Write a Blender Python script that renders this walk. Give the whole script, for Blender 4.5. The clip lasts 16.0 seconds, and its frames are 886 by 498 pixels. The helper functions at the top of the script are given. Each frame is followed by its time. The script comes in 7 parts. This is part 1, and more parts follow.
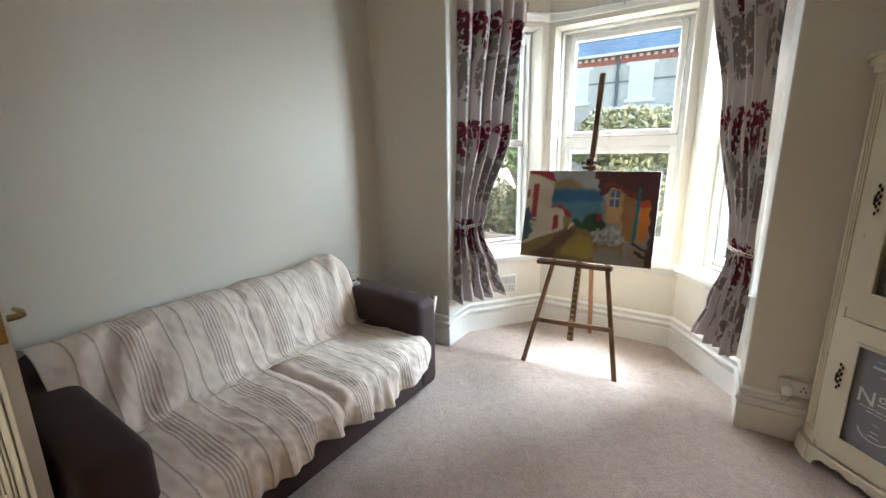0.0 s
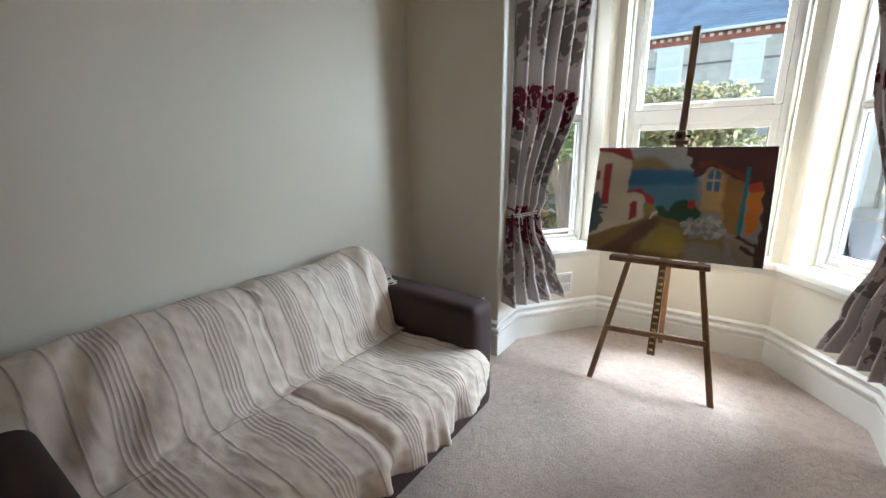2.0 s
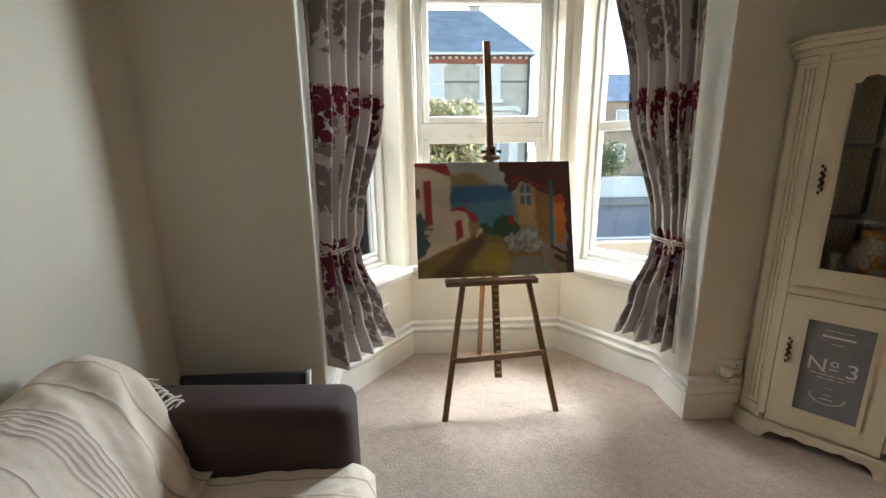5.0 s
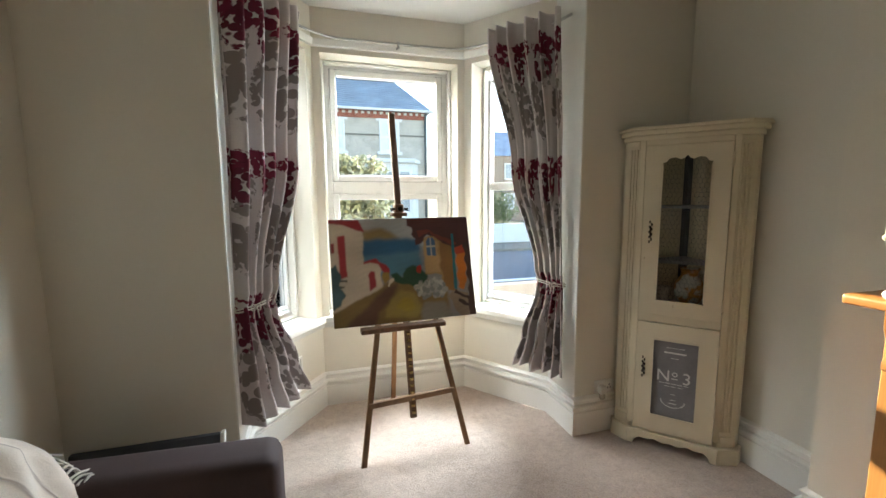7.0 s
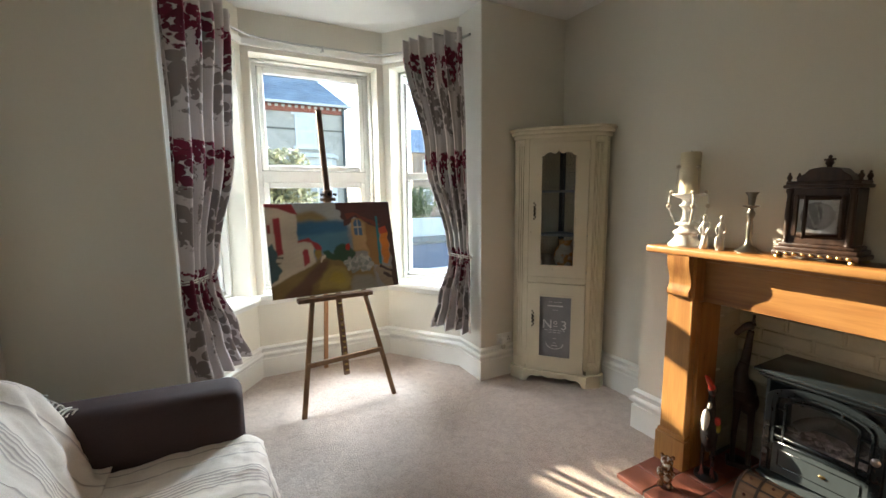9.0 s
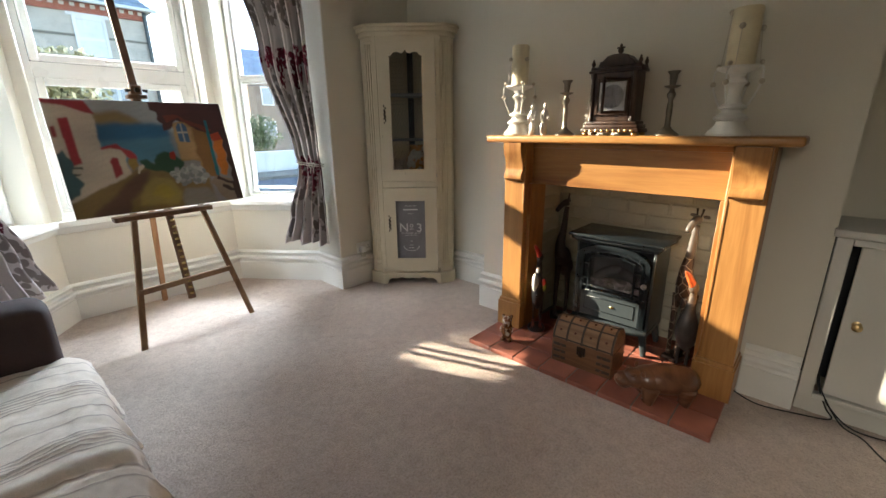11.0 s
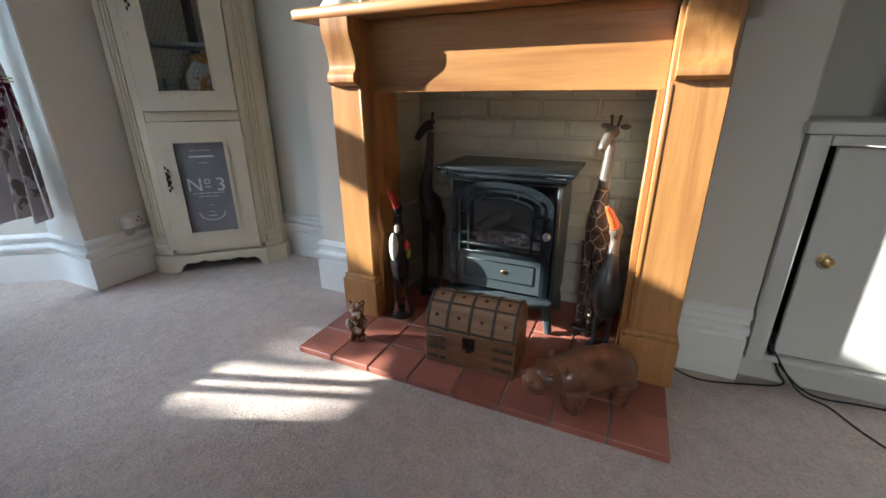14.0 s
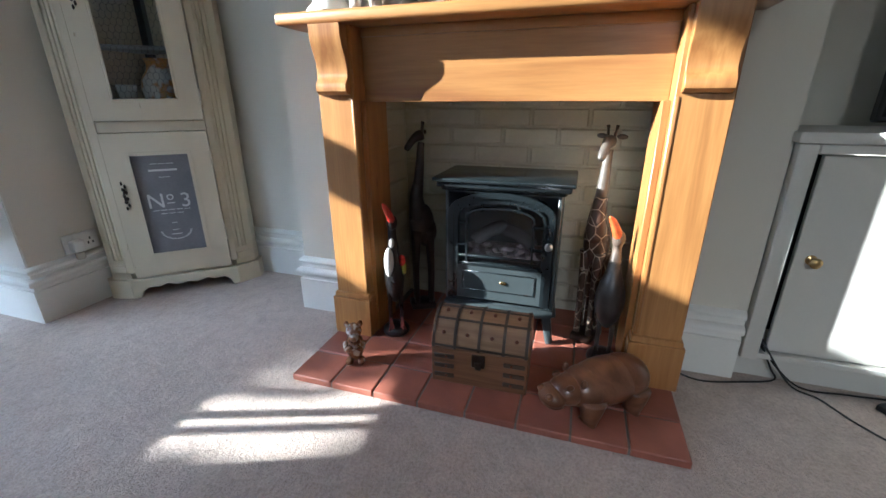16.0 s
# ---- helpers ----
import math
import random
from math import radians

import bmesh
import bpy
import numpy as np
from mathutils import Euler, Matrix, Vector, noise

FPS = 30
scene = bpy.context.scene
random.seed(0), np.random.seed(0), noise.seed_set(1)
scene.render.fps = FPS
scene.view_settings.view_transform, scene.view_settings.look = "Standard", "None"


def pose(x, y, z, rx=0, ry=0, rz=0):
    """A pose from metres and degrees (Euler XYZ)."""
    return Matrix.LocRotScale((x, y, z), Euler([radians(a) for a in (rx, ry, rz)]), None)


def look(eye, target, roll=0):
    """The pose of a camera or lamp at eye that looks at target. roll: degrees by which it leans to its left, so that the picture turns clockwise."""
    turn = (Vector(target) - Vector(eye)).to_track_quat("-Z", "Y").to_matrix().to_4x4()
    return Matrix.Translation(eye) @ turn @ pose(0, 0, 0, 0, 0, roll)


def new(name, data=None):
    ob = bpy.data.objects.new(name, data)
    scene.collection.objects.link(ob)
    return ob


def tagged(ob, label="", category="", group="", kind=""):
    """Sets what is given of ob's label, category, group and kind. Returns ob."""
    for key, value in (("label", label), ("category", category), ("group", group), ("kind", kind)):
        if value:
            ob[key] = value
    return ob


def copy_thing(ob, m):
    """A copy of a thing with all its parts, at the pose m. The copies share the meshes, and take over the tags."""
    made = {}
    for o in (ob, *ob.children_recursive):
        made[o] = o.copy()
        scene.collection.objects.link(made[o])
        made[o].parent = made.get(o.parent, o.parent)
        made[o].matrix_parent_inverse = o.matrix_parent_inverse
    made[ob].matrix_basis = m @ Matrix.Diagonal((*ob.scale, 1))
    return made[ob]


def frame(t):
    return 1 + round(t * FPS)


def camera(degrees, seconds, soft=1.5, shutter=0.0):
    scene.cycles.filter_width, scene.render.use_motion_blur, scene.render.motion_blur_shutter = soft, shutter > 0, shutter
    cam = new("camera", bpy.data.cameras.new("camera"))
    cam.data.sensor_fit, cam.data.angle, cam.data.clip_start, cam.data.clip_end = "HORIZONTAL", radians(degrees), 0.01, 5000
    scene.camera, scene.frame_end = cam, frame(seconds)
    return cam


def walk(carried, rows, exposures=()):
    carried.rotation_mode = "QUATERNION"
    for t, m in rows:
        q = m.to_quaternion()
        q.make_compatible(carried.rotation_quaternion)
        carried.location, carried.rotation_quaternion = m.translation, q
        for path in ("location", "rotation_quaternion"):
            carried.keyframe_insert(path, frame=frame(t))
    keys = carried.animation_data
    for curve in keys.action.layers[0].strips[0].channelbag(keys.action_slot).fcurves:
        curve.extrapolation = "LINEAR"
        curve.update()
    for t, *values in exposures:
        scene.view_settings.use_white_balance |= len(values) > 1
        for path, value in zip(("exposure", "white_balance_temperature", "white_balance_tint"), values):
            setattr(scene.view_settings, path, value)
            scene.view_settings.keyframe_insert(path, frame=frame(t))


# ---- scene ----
cam = camera(93.8, 16.0)
PATH = [
    (0, (0.048, -0.079, 1.549), (-1.023, 1.549, 1.099), -0.9),
    (0.5, (0.033, -0.079, 1.539), (-1.081, 1.519, 1.087), -0.8),
    (1, (-0.054, -0.027, 1.524), (-1.204, 1.544, 1.067), -0.8),
    (1.5, (-0.263, 0.072, 1.49), (-1.41, 1.641, 1.021), -0.7),
    (2, (-0.463, 0.203, 1.419), (-1.564, 1.804, 0.943), -0.6),
    (2.5, (-0.651, 0.348, 1.379), (-1.658, 2.004, 0.883), -0.8),
    (3, (-0.8, 0.441, 1.346), (-1.639, 2.185, 0.841), -0.7),
    (3.5, (-0.942, 0.495, 1.366), (-1.571, 2.323, 0.853), -1.0),
    (4, (-1.075, 0.564, 1.397), (-1.432, 2.463, 0.882), -0.8),
    (4.5, (-1.134, 0.609, 1.432), (-1.239, 2.544, 0.935), -0.7),
    (5, (-1.154, 0.627, 1.471), (-1.046, 2.57, 1.013), -0.7),
    (5.2, (-1.161, 0.625, 1.494), (-0.981, 2.568, 1.056), -0.6),
    (7.3, (-1.248, 0.361, 1.536), (-0.631, 2.248, 1.299), -0.7),
    (7.5, (-1.255, 0.323, 1.532), (-0.608, 2.2, 1.289), -0.9),
    (8, (-1.275, 0.172, 1.511), (-0.577, 2.031, 1.275), -0.8),
    (10.3, (-1.565, -0.126, 1.353), (-0.283, 1.349, 0.928), -0.8),
    (10.5, (-1.542, -0.131, 1.327), (-0.219, 1.295, 0.861), -0.8),
    (11, (-1.447, -0.103, 1.233), (-0.038, 1.2, 0.671), -0.7),
    (11.5, (-1.321, -0.058, 1.141), (0.146, 1.143, 0.504), -0.7),
    (12, (-1.189, -0.021, 1.06), (0.328, 1.095, 0.388), -0.6),
    (12.5, (-1.03, 0.017, 0.995), (0.533, 1.056, 0.304), -0.4),
    (13, (-0.897, 0.101, 0.972), (0.714, 1.054, 0.266), -0.4),
    (13.5, (-0.777, 0.186, 0.938), (0.881, 1.058, 0.237), -0.4),
    (14, (-0.702, 0.246, 0.909), (1.002, 1.026, 0.209), -0.3),
    (14.5, (-0.669, 0.286, 0.908), (1.071, 0.981, 0.209), -0.2),
    (15, (-0.661, 0.33, 0.911), (1.105, 0.964, 0.219), -0.2),
    (15.5, (-0.675, 0.381, 0.912), (1.106, 0.977, 0.226), -0.2),
    (16, (-0.707, 0.419, 0.928), (1.081, 0.999, 0.244), -0.2),
]
walk(cam, [(t, look(eye, target, roll)) for t, eye, target, roll in PATH], [(0.0, 3.04, 6150, 9), (2.0, 2.78, 6150, 10), (3.5, 2.46, 6250, 9), (5.0, 2.66, 6800, 9), (8.0, 2.86, 6350, 8), (11.0, 2.78, 6150, 9), (12.5, 2.92, 5600, 7), (14.0, 2.96, 5050, 6), (16.0, 3.04, 4800, 6)])

# ---- daylight ----
SUN_AZ = Vector((0.362, -0.933, 0)).normalized()
SUN_EL = 19.3
world = bpy.data.worlds.new("world")
scene.world = world
world.use_nodes = True
wn = world.node_tree
sky = wn.nodes.new("ShaderNodeTexSky")
sky.sky_type = "NISHITA"
sky.sun_disc = False
sky.sun_elevation = radians(SUN_EL)
sky.sun_rotation = math.atan2(-SUN_AZ.x, -SUN_AZ.y)
sky.air_density, sky.dust_density, sky.ozone_density = 1.0, 0.6, 1.5
wn.links.new(sky.outputs[0], wn.nodes["Background"].inputs[0])
wn.nodes["Background"].inputs[1].default_value = 0.12
sun_data = bpy.data.lights.new("sun", "SUN")
sun_data.energy, sun_data.angle, sun_data.color = 3.5, radians(0.6), (1.0, 0.87, 0.66)
sun = new("sun", sun_data)
sun_way = Vector((SUN_AZ.x, SUN_AZ.y, -math.tan(radians(SUN_EL))))
sun.matrix_world = look((0, 0, 30), Vector((0, 0, 30)) + sun_way)

# added area lamps boost daylight of the open sky beside and above the bay
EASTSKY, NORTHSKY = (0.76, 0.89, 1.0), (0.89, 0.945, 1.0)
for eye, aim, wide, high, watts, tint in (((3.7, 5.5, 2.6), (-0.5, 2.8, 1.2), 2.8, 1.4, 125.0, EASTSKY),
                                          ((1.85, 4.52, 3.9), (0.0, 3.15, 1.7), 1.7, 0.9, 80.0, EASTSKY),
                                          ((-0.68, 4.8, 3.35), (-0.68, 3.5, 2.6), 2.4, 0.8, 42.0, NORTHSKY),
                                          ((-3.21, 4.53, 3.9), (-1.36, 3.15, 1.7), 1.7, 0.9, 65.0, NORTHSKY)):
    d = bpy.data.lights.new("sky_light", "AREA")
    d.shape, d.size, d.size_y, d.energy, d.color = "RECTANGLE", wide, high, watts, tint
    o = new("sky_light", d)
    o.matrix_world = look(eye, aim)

# unseen warm lamp added in hall, reaching the room low through the open doorway
d = bpy.data.lights.new("hall_fill_lamp", "AREA")
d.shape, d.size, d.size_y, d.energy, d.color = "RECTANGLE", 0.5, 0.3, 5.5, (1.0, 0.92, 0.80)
o = new("hall_fill_lamp", d)
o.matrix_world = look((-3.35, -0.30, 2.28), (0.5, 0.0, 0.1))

# ---- materials ----


def node_mat(name, rough=0.6, metal=0.0):
    m = bpy.data.materials.new(name)
    m.use_nodes = True
    n, l = m.node_tree.nodes, m.node_tree.links
    b = n["Principled BSDF"]
    b.inputs["Roughness"].default_value = rough
    b.inputs["Metallic"].default_value = metal
    return m, n, l, b


def coords(n, l, scale=(1, 1, 1), kind="Object"):
    tc = n.new("ShaderNodeTexCoord")
    mp = n.new("ShaderNodeMapping")
    mp.inputs["Scale"].default_value = scale
    l.new(tc.outputs[kind], mp.inputs[0])
    return mp.outputs[0]


def noise_node(n, l, vec, scale, detail=4.0, rough=0.55, distort=0.0):
    t = n.new("ShaderNodeTexNoise")
    t.inputs["Scale"].default_value = scale
    t.inputs["Detail"].default_value = detail
    t.inputs["Roughness"].default_value = rough
    t.inputs["Distortion"].default_value = distort
    l.new(vec, t.inputs["Vector"])
    return t.outputs["Fac"]


def ramp(n, l, fac, stops):
    r = n.new("ShaderNodeValToRGB")
    e = r.color_ramp.elements
    while len(e) < len(stops):
        e.new(0.5)
    for k, (p, c) in enumerate(stops):
        e[k].position = p
        e[k].color = (*c, 1)
    l.new(fac, r.inputs[0])
    return r.outputs[0]


def mixc(n, l, fac, a, b, mode="MIX"):
    x = n.new("ShaderNodeMix")
    x.data_type, x.blend_type = "RGBA", mode
    if isinstance(fac, float):
        x.inputs[0].default_value = fac
    else:
        l.new(fac, x.inputs[0])
    for s, v in ((6, a), (7, b)):
        if isinstance(v, tuple):
            x.inputs[s].default_value = (*v, 1)
        else:
            l.new(v, x.inputs[s])
    return x.outputs[2]


def maths(n, l, op, a, b=None, clamp=False):
    x = n.new("ShaderNodeMath")
    x.operation, x.use_clamp = op, clamp
    for s, v in ((0, a), (1, b)):
        if v is None:
            continue
        if isinstance(v, (int, float)):
            x.inputs[s].default_value = v
        else:
            l.new(v, x.inputs[s])
    return x.outputs[0]


def bump(n, l, b, height, strength=0.3, dist=0.002):
    u = n.new("ShaderNodeBump")
    u.inputs["Strength"].default_value = strength
    u.inputs["Distance"].default_value = dist
    l.new(height, u.inputs["Height"])
    l.new(u.outputs[0], b.inputs["Normal"])


def tone(c, k):
    return tuple(min(1.0, v * k) for v in c)


def surface(name, base, rough=0.6, metal=0.0, big=1.5, small=40.0, vary=0.08, grain=0.15, dist=0.001, scale=(1, 1, 1)):
    """Plain stuff with blotches at one scale and grain at another."""
    m, n, l, b = node_mat(name, rough, metal)
    v = coords(n, l, scale)
    f1 = noise_node(n, l, v, big, 3)
    f2 = noise_node(n, l, v, small, 4)
    c1 = ramp(n, l, f1, [(0.3, tone(base, 1 - vary)), (0.7, tone(base, 1 + vary))])
    c2 = ramp(n, l, f2, [(0.3, tone((1, 1, 1), 1 - vary)), (0.7, (1, 1, 1))])
    l.new(mixc(n, l, 1.0, c1, c2, "MULTIPLY"), b.inputs["Base Color"])
    rr = n.new("ShaderNodeMapRange")
    rr.inputs[3].default_value, rr.inputs[4].default_value = max(0.02, rough - 0.08), min(1, rough + 0.08)
    l.new(f1, rr.inputs[0])
    l.new(rr.outputs[0], b.inputs["Roughness"])
    if grain:
        bump(n, l, b, f2, grain, dist)
    return m


def wood(name, dark, light, rough=0.4, along="Z", rings=14.0, knots=False):
    m, n, l, b = node_mat(name, rough)
    sc = {"X": (0.06, 1, 1), "Y": (1, 0.06, 1), "Z": (1, 1, 0.06)}[along]
    v = coords(n, l, sc)
    f1 = noise_node(n, l, v, rings, 3, 0.5, 0.8)
    f2 = noise_node(n, l, v, 160.0, 3)
    f3 = noise_node(n, l, coords(n, l), 2.5, 3)
    c1 = ramp(n, l, f1, [(0.32, dark), (0.5, light), (0.68, tone(dark, 1.15))])
    c2 = ramp(n, l, f2, [(0.3, (0.86, 0.84, 0.82)), (0.65, (1, 1, 1))])
    c = mixc(n, l, 1.0, c1, c2, "MULTIPLY")
    c = mixc(n, l, 1.0, c, ramp(n, l, f3, [(0.3, (0.85, 0.83, 0.8)), (0.7, (1.0, 1.0, 1.0))]), "MULTIPLY")
    if knots:
        k = n.new("ShaderNodeTexVoronoi")
        k.inputs["Scale"].default_value = 3.1
        ks = {"X": (0.5, 1.6, 1.6), "Y": (1.6, 0.5, 1.6), "Z": (1.6, 1.6, 0.5)}[along]
        l.new(coords(n, l, ks), k.inputs["Vector"])
        kf = ramp(n, l, k.outputs["Distance"], [(0.02, (1, 1, 1)), (0.06, (0, 0, 0))])
        c = mixc(n, l, kf, c, (0.10, 0.03, 0.008))
    l.new(c, b.inputs["Base Color"])
    bump(n, l, b, f1, 0.12, 0.001)
    return m


def glass_mat(name="window_glass"):
    m, n, l, b = node_mat(name, 0.02)
    tr = n.new("ShaderNodeBsdfTransparent")
    gl = n.new("ShaderNodeBsdfGlossy")
    gl.inputs["Roughness"].default_value = 0.02
    fr = n.new("ShaderNodeFresnel")
    fr.inputs["IOR"].default_value = 1.45
    mx = n.new("ShaderNodeMixShader")
    l.new(fr.outputs[0], mx.inputs[0])
    l.new(tr.outputs[0], mx.inputs[1])
    l.new(gl.outputs[0], mx.inputs[2])
    l.new(mx.outputs[0], n["Material Output"].inputs[0])
    return m


WALL = surface("wall_paint", (0.69, 0.65, 0.555), 0.75, big=0.9, small=220, vary=0.025, grain=0.12, dist=0.0006)
CEIL = surface("ceiling_paint", (0.80, 0.79, 0.75), 0.85, big=0.8, small=120, vary=0.02, grain=0.12)
BAYPAINT = surface("bay_wall_paint", (0.74, 0.70, 0.60), 0.7, big=1.0, small=200, vary=0.02, grain=0.1, dist=0.0006)
TRIM = surface("trim_gloss_white", (0.78, 0.765, 0.71), 0.35, big=2.0, small=90, vary=0.03, grain=0.05)
UPVC = surface("white_plastic_frame", (0.82, 0.82, 0.80), 0.28, big=2.0, small=60, vary=0.02, grain=0.02)
GLASS = glass_mat()
GASKET = surface("grey_rubber_gasket", (0.16, 0.17, 0.18), 0.7, vary=0.1, grain=0.0)
PINE = wood("orange_pine", (0.27, 0.115, 0.032), (0.43, 0.215, 0.066), 0.34, "Z", 10, True)
PINE_Y = wood("orange_pine_across", (0.27, 0.115, 0.032), (0.43, 0.215, 0.066), 0.34, "Y", 10, True)
EASELWOOD = wood("dark_easel_wood", (0.11, 0.055, 0.028), (0.19, 0.10, 0.052), 0.5, "Z", 12)
# easel wood lightened where light falls on the legs; mast stays dark
EASELLEG = wood("lit_easel_wood", (0.17, 0.092, 0.042), (0.27, 0.155, 0.075), 0.45, "Z", 12)
EASELPALE = wood("pale_easel_wood", (0.33, 0.16, 0.07), (0.45, 0.24, 0.11), 0.5, "Z", 12)
BROWNCLOTH = surface("brown_suede", (0.048, 0.026, 0.025), 0.78, big=3, small=260, vary=0.25, grain=0.3, dist=0.001)


def carpet_mat():
    m, n, l, b = node_mat("beige_carpet", 0.95)
    v = coords(n, l)
    f1 = noise_node(n, l, v, 1.3, 4)
    f2 = noise_node(n, l, v, 105.0, 4, 0.75)
    f3 = noise_node(n, l, v, 17.0, 6, 0.8, 0.6)
    c = ramp(n, l, f1, [(0.3, (0.56, 0.445, 0.37)), (0.7, (0.65, 0.54, 0.46))])
    c = mixc(n, l, 1.0, c, ramp(n, l, f2, [(0.32, (0.71, 0.69, 0.67)), (0.56, (1, 1, 1))]), "MULTIPLY")
    c = mixc(n, l, 1.0, c, ramp(n, l, f3, [(0.32, (0.76, 0.745, 0.73)), (0.60, (1, 1, 1))]), "MULTIPLY")
    l.new(c, b.inputs["Base Color"])
    h = maths(n, l, "ADD", f2, maths(n, l, "MULTIPLY", f3, 1.5))
    bump(n, l, b, h, 0.9, 0.009)
    b.inputs["Sheen Weight"].default_value = 0.15
    return m


CARPET = carpet_mat()


def paint_worn(name, base, under, amount=0.56):
    """Old cream paint, rubbed through in streaks and patches."""
    m, n, l, b = node_mat(name, 0.55)
    f1 = noise_node(n, l, coords(n, l, (1, 1, 0.25)), 26.0, 6, 0.7)
    f2 = noise_node(n, l, coords(n, l), 3.0, 3)
    c = ramp(n, l, f2, [(0.3, tone(base, 0.93)), (0.7, tone(base, 1.04))])
    k = ramp(n, l, f1, [(amount + 0.10, (0, 0, 0)), (amount + 0.16, (1, 1, 1))])
    l.new(mixc(n, l, k, c, under), b.inputs["Base Color"])
    bump(n, l, b, f1, 0.1, 0.001)
    return m


CREAM = paint_worn("cream_distressed_paint", (0.66, 0.58, 0.42), (0.36, 0.26, 0.15))
# near-black: cabinet lining, and the shade put inside the alcove cupboard
DARKBACK = surface("dark_lining_and_shade", (0.018, 0.02, 0.026), 0.6, vary=0.2)
SLATE = surface("grey_panel_paint", (0.20, 0.195, 0.20), 0.6, big=8, small=120, vary=0.12)
CHALK = surface("white_lettering", (0.66, 0.65, 0.62), 0.8, vary=0.1)
IRON = surface("antique_iron", (0.05, 0.036, 0.026), 0.5, 0.8, vary=0.3)
BRASS = surface("worn_brass", (0.55, 0.40, 0.18), 0.28, 1.0, vary=0.1, grain=0)
STEEL = surface("brushed_steel", (0.55, 0.54, 0.52), 0.3, 1.0, vary=0.08, grain=0.02)
BLACKMETAL = surface("black_cast_metal", (0.014, 0.018, 0.020), 0.22, 0.0, vary=0.2, grain=0.08)
BLACKPLASTIC = surface("black_plastic", (0.012, 0.012, 0.013), 0.4, vary=0.1, grain=0.02)
WHITEPLASTIC = surface("white_plastic", (0.75, 0.74, 0.70), 0.35, vary=0.03, grain=0.0)

# ---- mesh helpers ----


def bm_new():
    return bmesh.new()


def box(bm, x0, x1, y0, y1, z0, z1, bev=0.0, segs=2, m=None):
    vs = [bm.verts.new((x, y, z)) for z in (z0, z1) for y in (y0, y1) for x in (x0, x1)]
    fs = [bm.faces.new([vs[i] for i in q]) for q in ((0, 2, 3, 1), (4, 5, 7, 6), (0, 1, 5, 4), (2, 6, 7, 3), (0, 4, 6, 2), (1, 3, 7, 5))]
    out = vs
    if bev:
        es = list({e for f in fs for e in f.edges})
        r = bmesh.ops.bevel(bm, geom=es, offset=bev, segments=segs, affect="EDGES", profile=0.5)
        out = list({v for f in r["faces"] for v in f.verts} | {v for v in vs if v.is_valid})
    if m is not None:
        bmesh.ops.transform(bm, matrix=m, verts=out)
    return out


def prism(bm, pts, z0, z1, bev=0.0, m=None, segs=2):
    """A flat outline in x and y, raised from z0 to z1."""
    lo = [bm.verts.new((x, y, z0)) for x, y in pts]
    hi = [bm.verts.new((x, y, z1)) for x, y in pts]
    k = len(pts)
    fs = [bm.faces.new(lo[::-1]), bm.faces.new(hi)]
    for i in range(k):
        fs.append(bm.faces.new((lo[i], lo[(i + 1) % k], hi[(i + 1) % k], hi[i])))
    out = lo + hi
    bmesh.ops.recalc_face_normals(bm, faces=fs)
    if bev:
        es = list({e for f in fs[:2] for e in f.edges})
        r = bmesh.ops.bevel(bm, geom=es, offset=bev, segments=segs, affect="EDGES", profile=0.5)
        out = list({v for f in r["faces"] for v in f.verts} | {v for v in out if v.is_valid})
    if m is not None:
        bmesh.ops.transform(bm, matrix=m, verts=out)
    return out


def plate_with_hole(bm, outer, inner, y0, y1):
    """A plate in x and z with a hole, from y0 to y1 thick, as one joined shell."""
    rings = []
    for y in (y0, y1):
        o = [bm.verts.new((x, y, z)) for x, z in outer]
        n_ = [bm.verts.new((x, y, z)) for x, z in inner]
        es = []
        for lp in (o, n_):
            for i in range(len(lp)):
                es.append(bm.edges.new((lp[i], lp[(i + 1) % len(lp)])))
        bmesh.ops.triangle_fill(bm, use_beauty=True, use_dissolve=False, edges=es)
        rings.append((o, n_))
    for lp0, lp1 in zip(rings[0], rings[1]):
        k = len(lp0)
        for i in range(k):
            bm.faces.new((lp0[i], lp0[(i + 1) % k], lp1[(i + 1) % k], lp1[i]))


def lathe(bm, prof, segs=24, m=None):
    """Turns a profile of (radius, height) round z."""
    rings = []
    for r, z in prof:
        if r < 1e-5:
            rings.append([bm.verts.new((0, 0, z))])
        else:
            rings.append([bm.verts.new((r * math.cos(2 * math.pi * i / segs), r * math.sin(2 * math.pi * i / segs), z)) for i in range(segs)])
    for a, b in zip(rings, rings[1:]):
        for i in range(segs):
            j = (i + 1) % segs
            q = [a[i % len(a)], a[j % len(a)], b[j % len(b)], b[i % len(b)]]
            u = []
            for v in q:
                if v not in u:
                    u.append(v)
            if len(u) > 2:
                bm.faces.new(u)
    if len(rings[0]) > 1:
        bm.faces.new(rings[0][::-1])
    if len(rings[-1]) > 1:
        bm.faces.new(rings[-1])
    vs = [v for r in rings for v in r]
    if m is not None:
        bmesh.ops.transform(bm, matrix=m, verts=vs)
    return vs


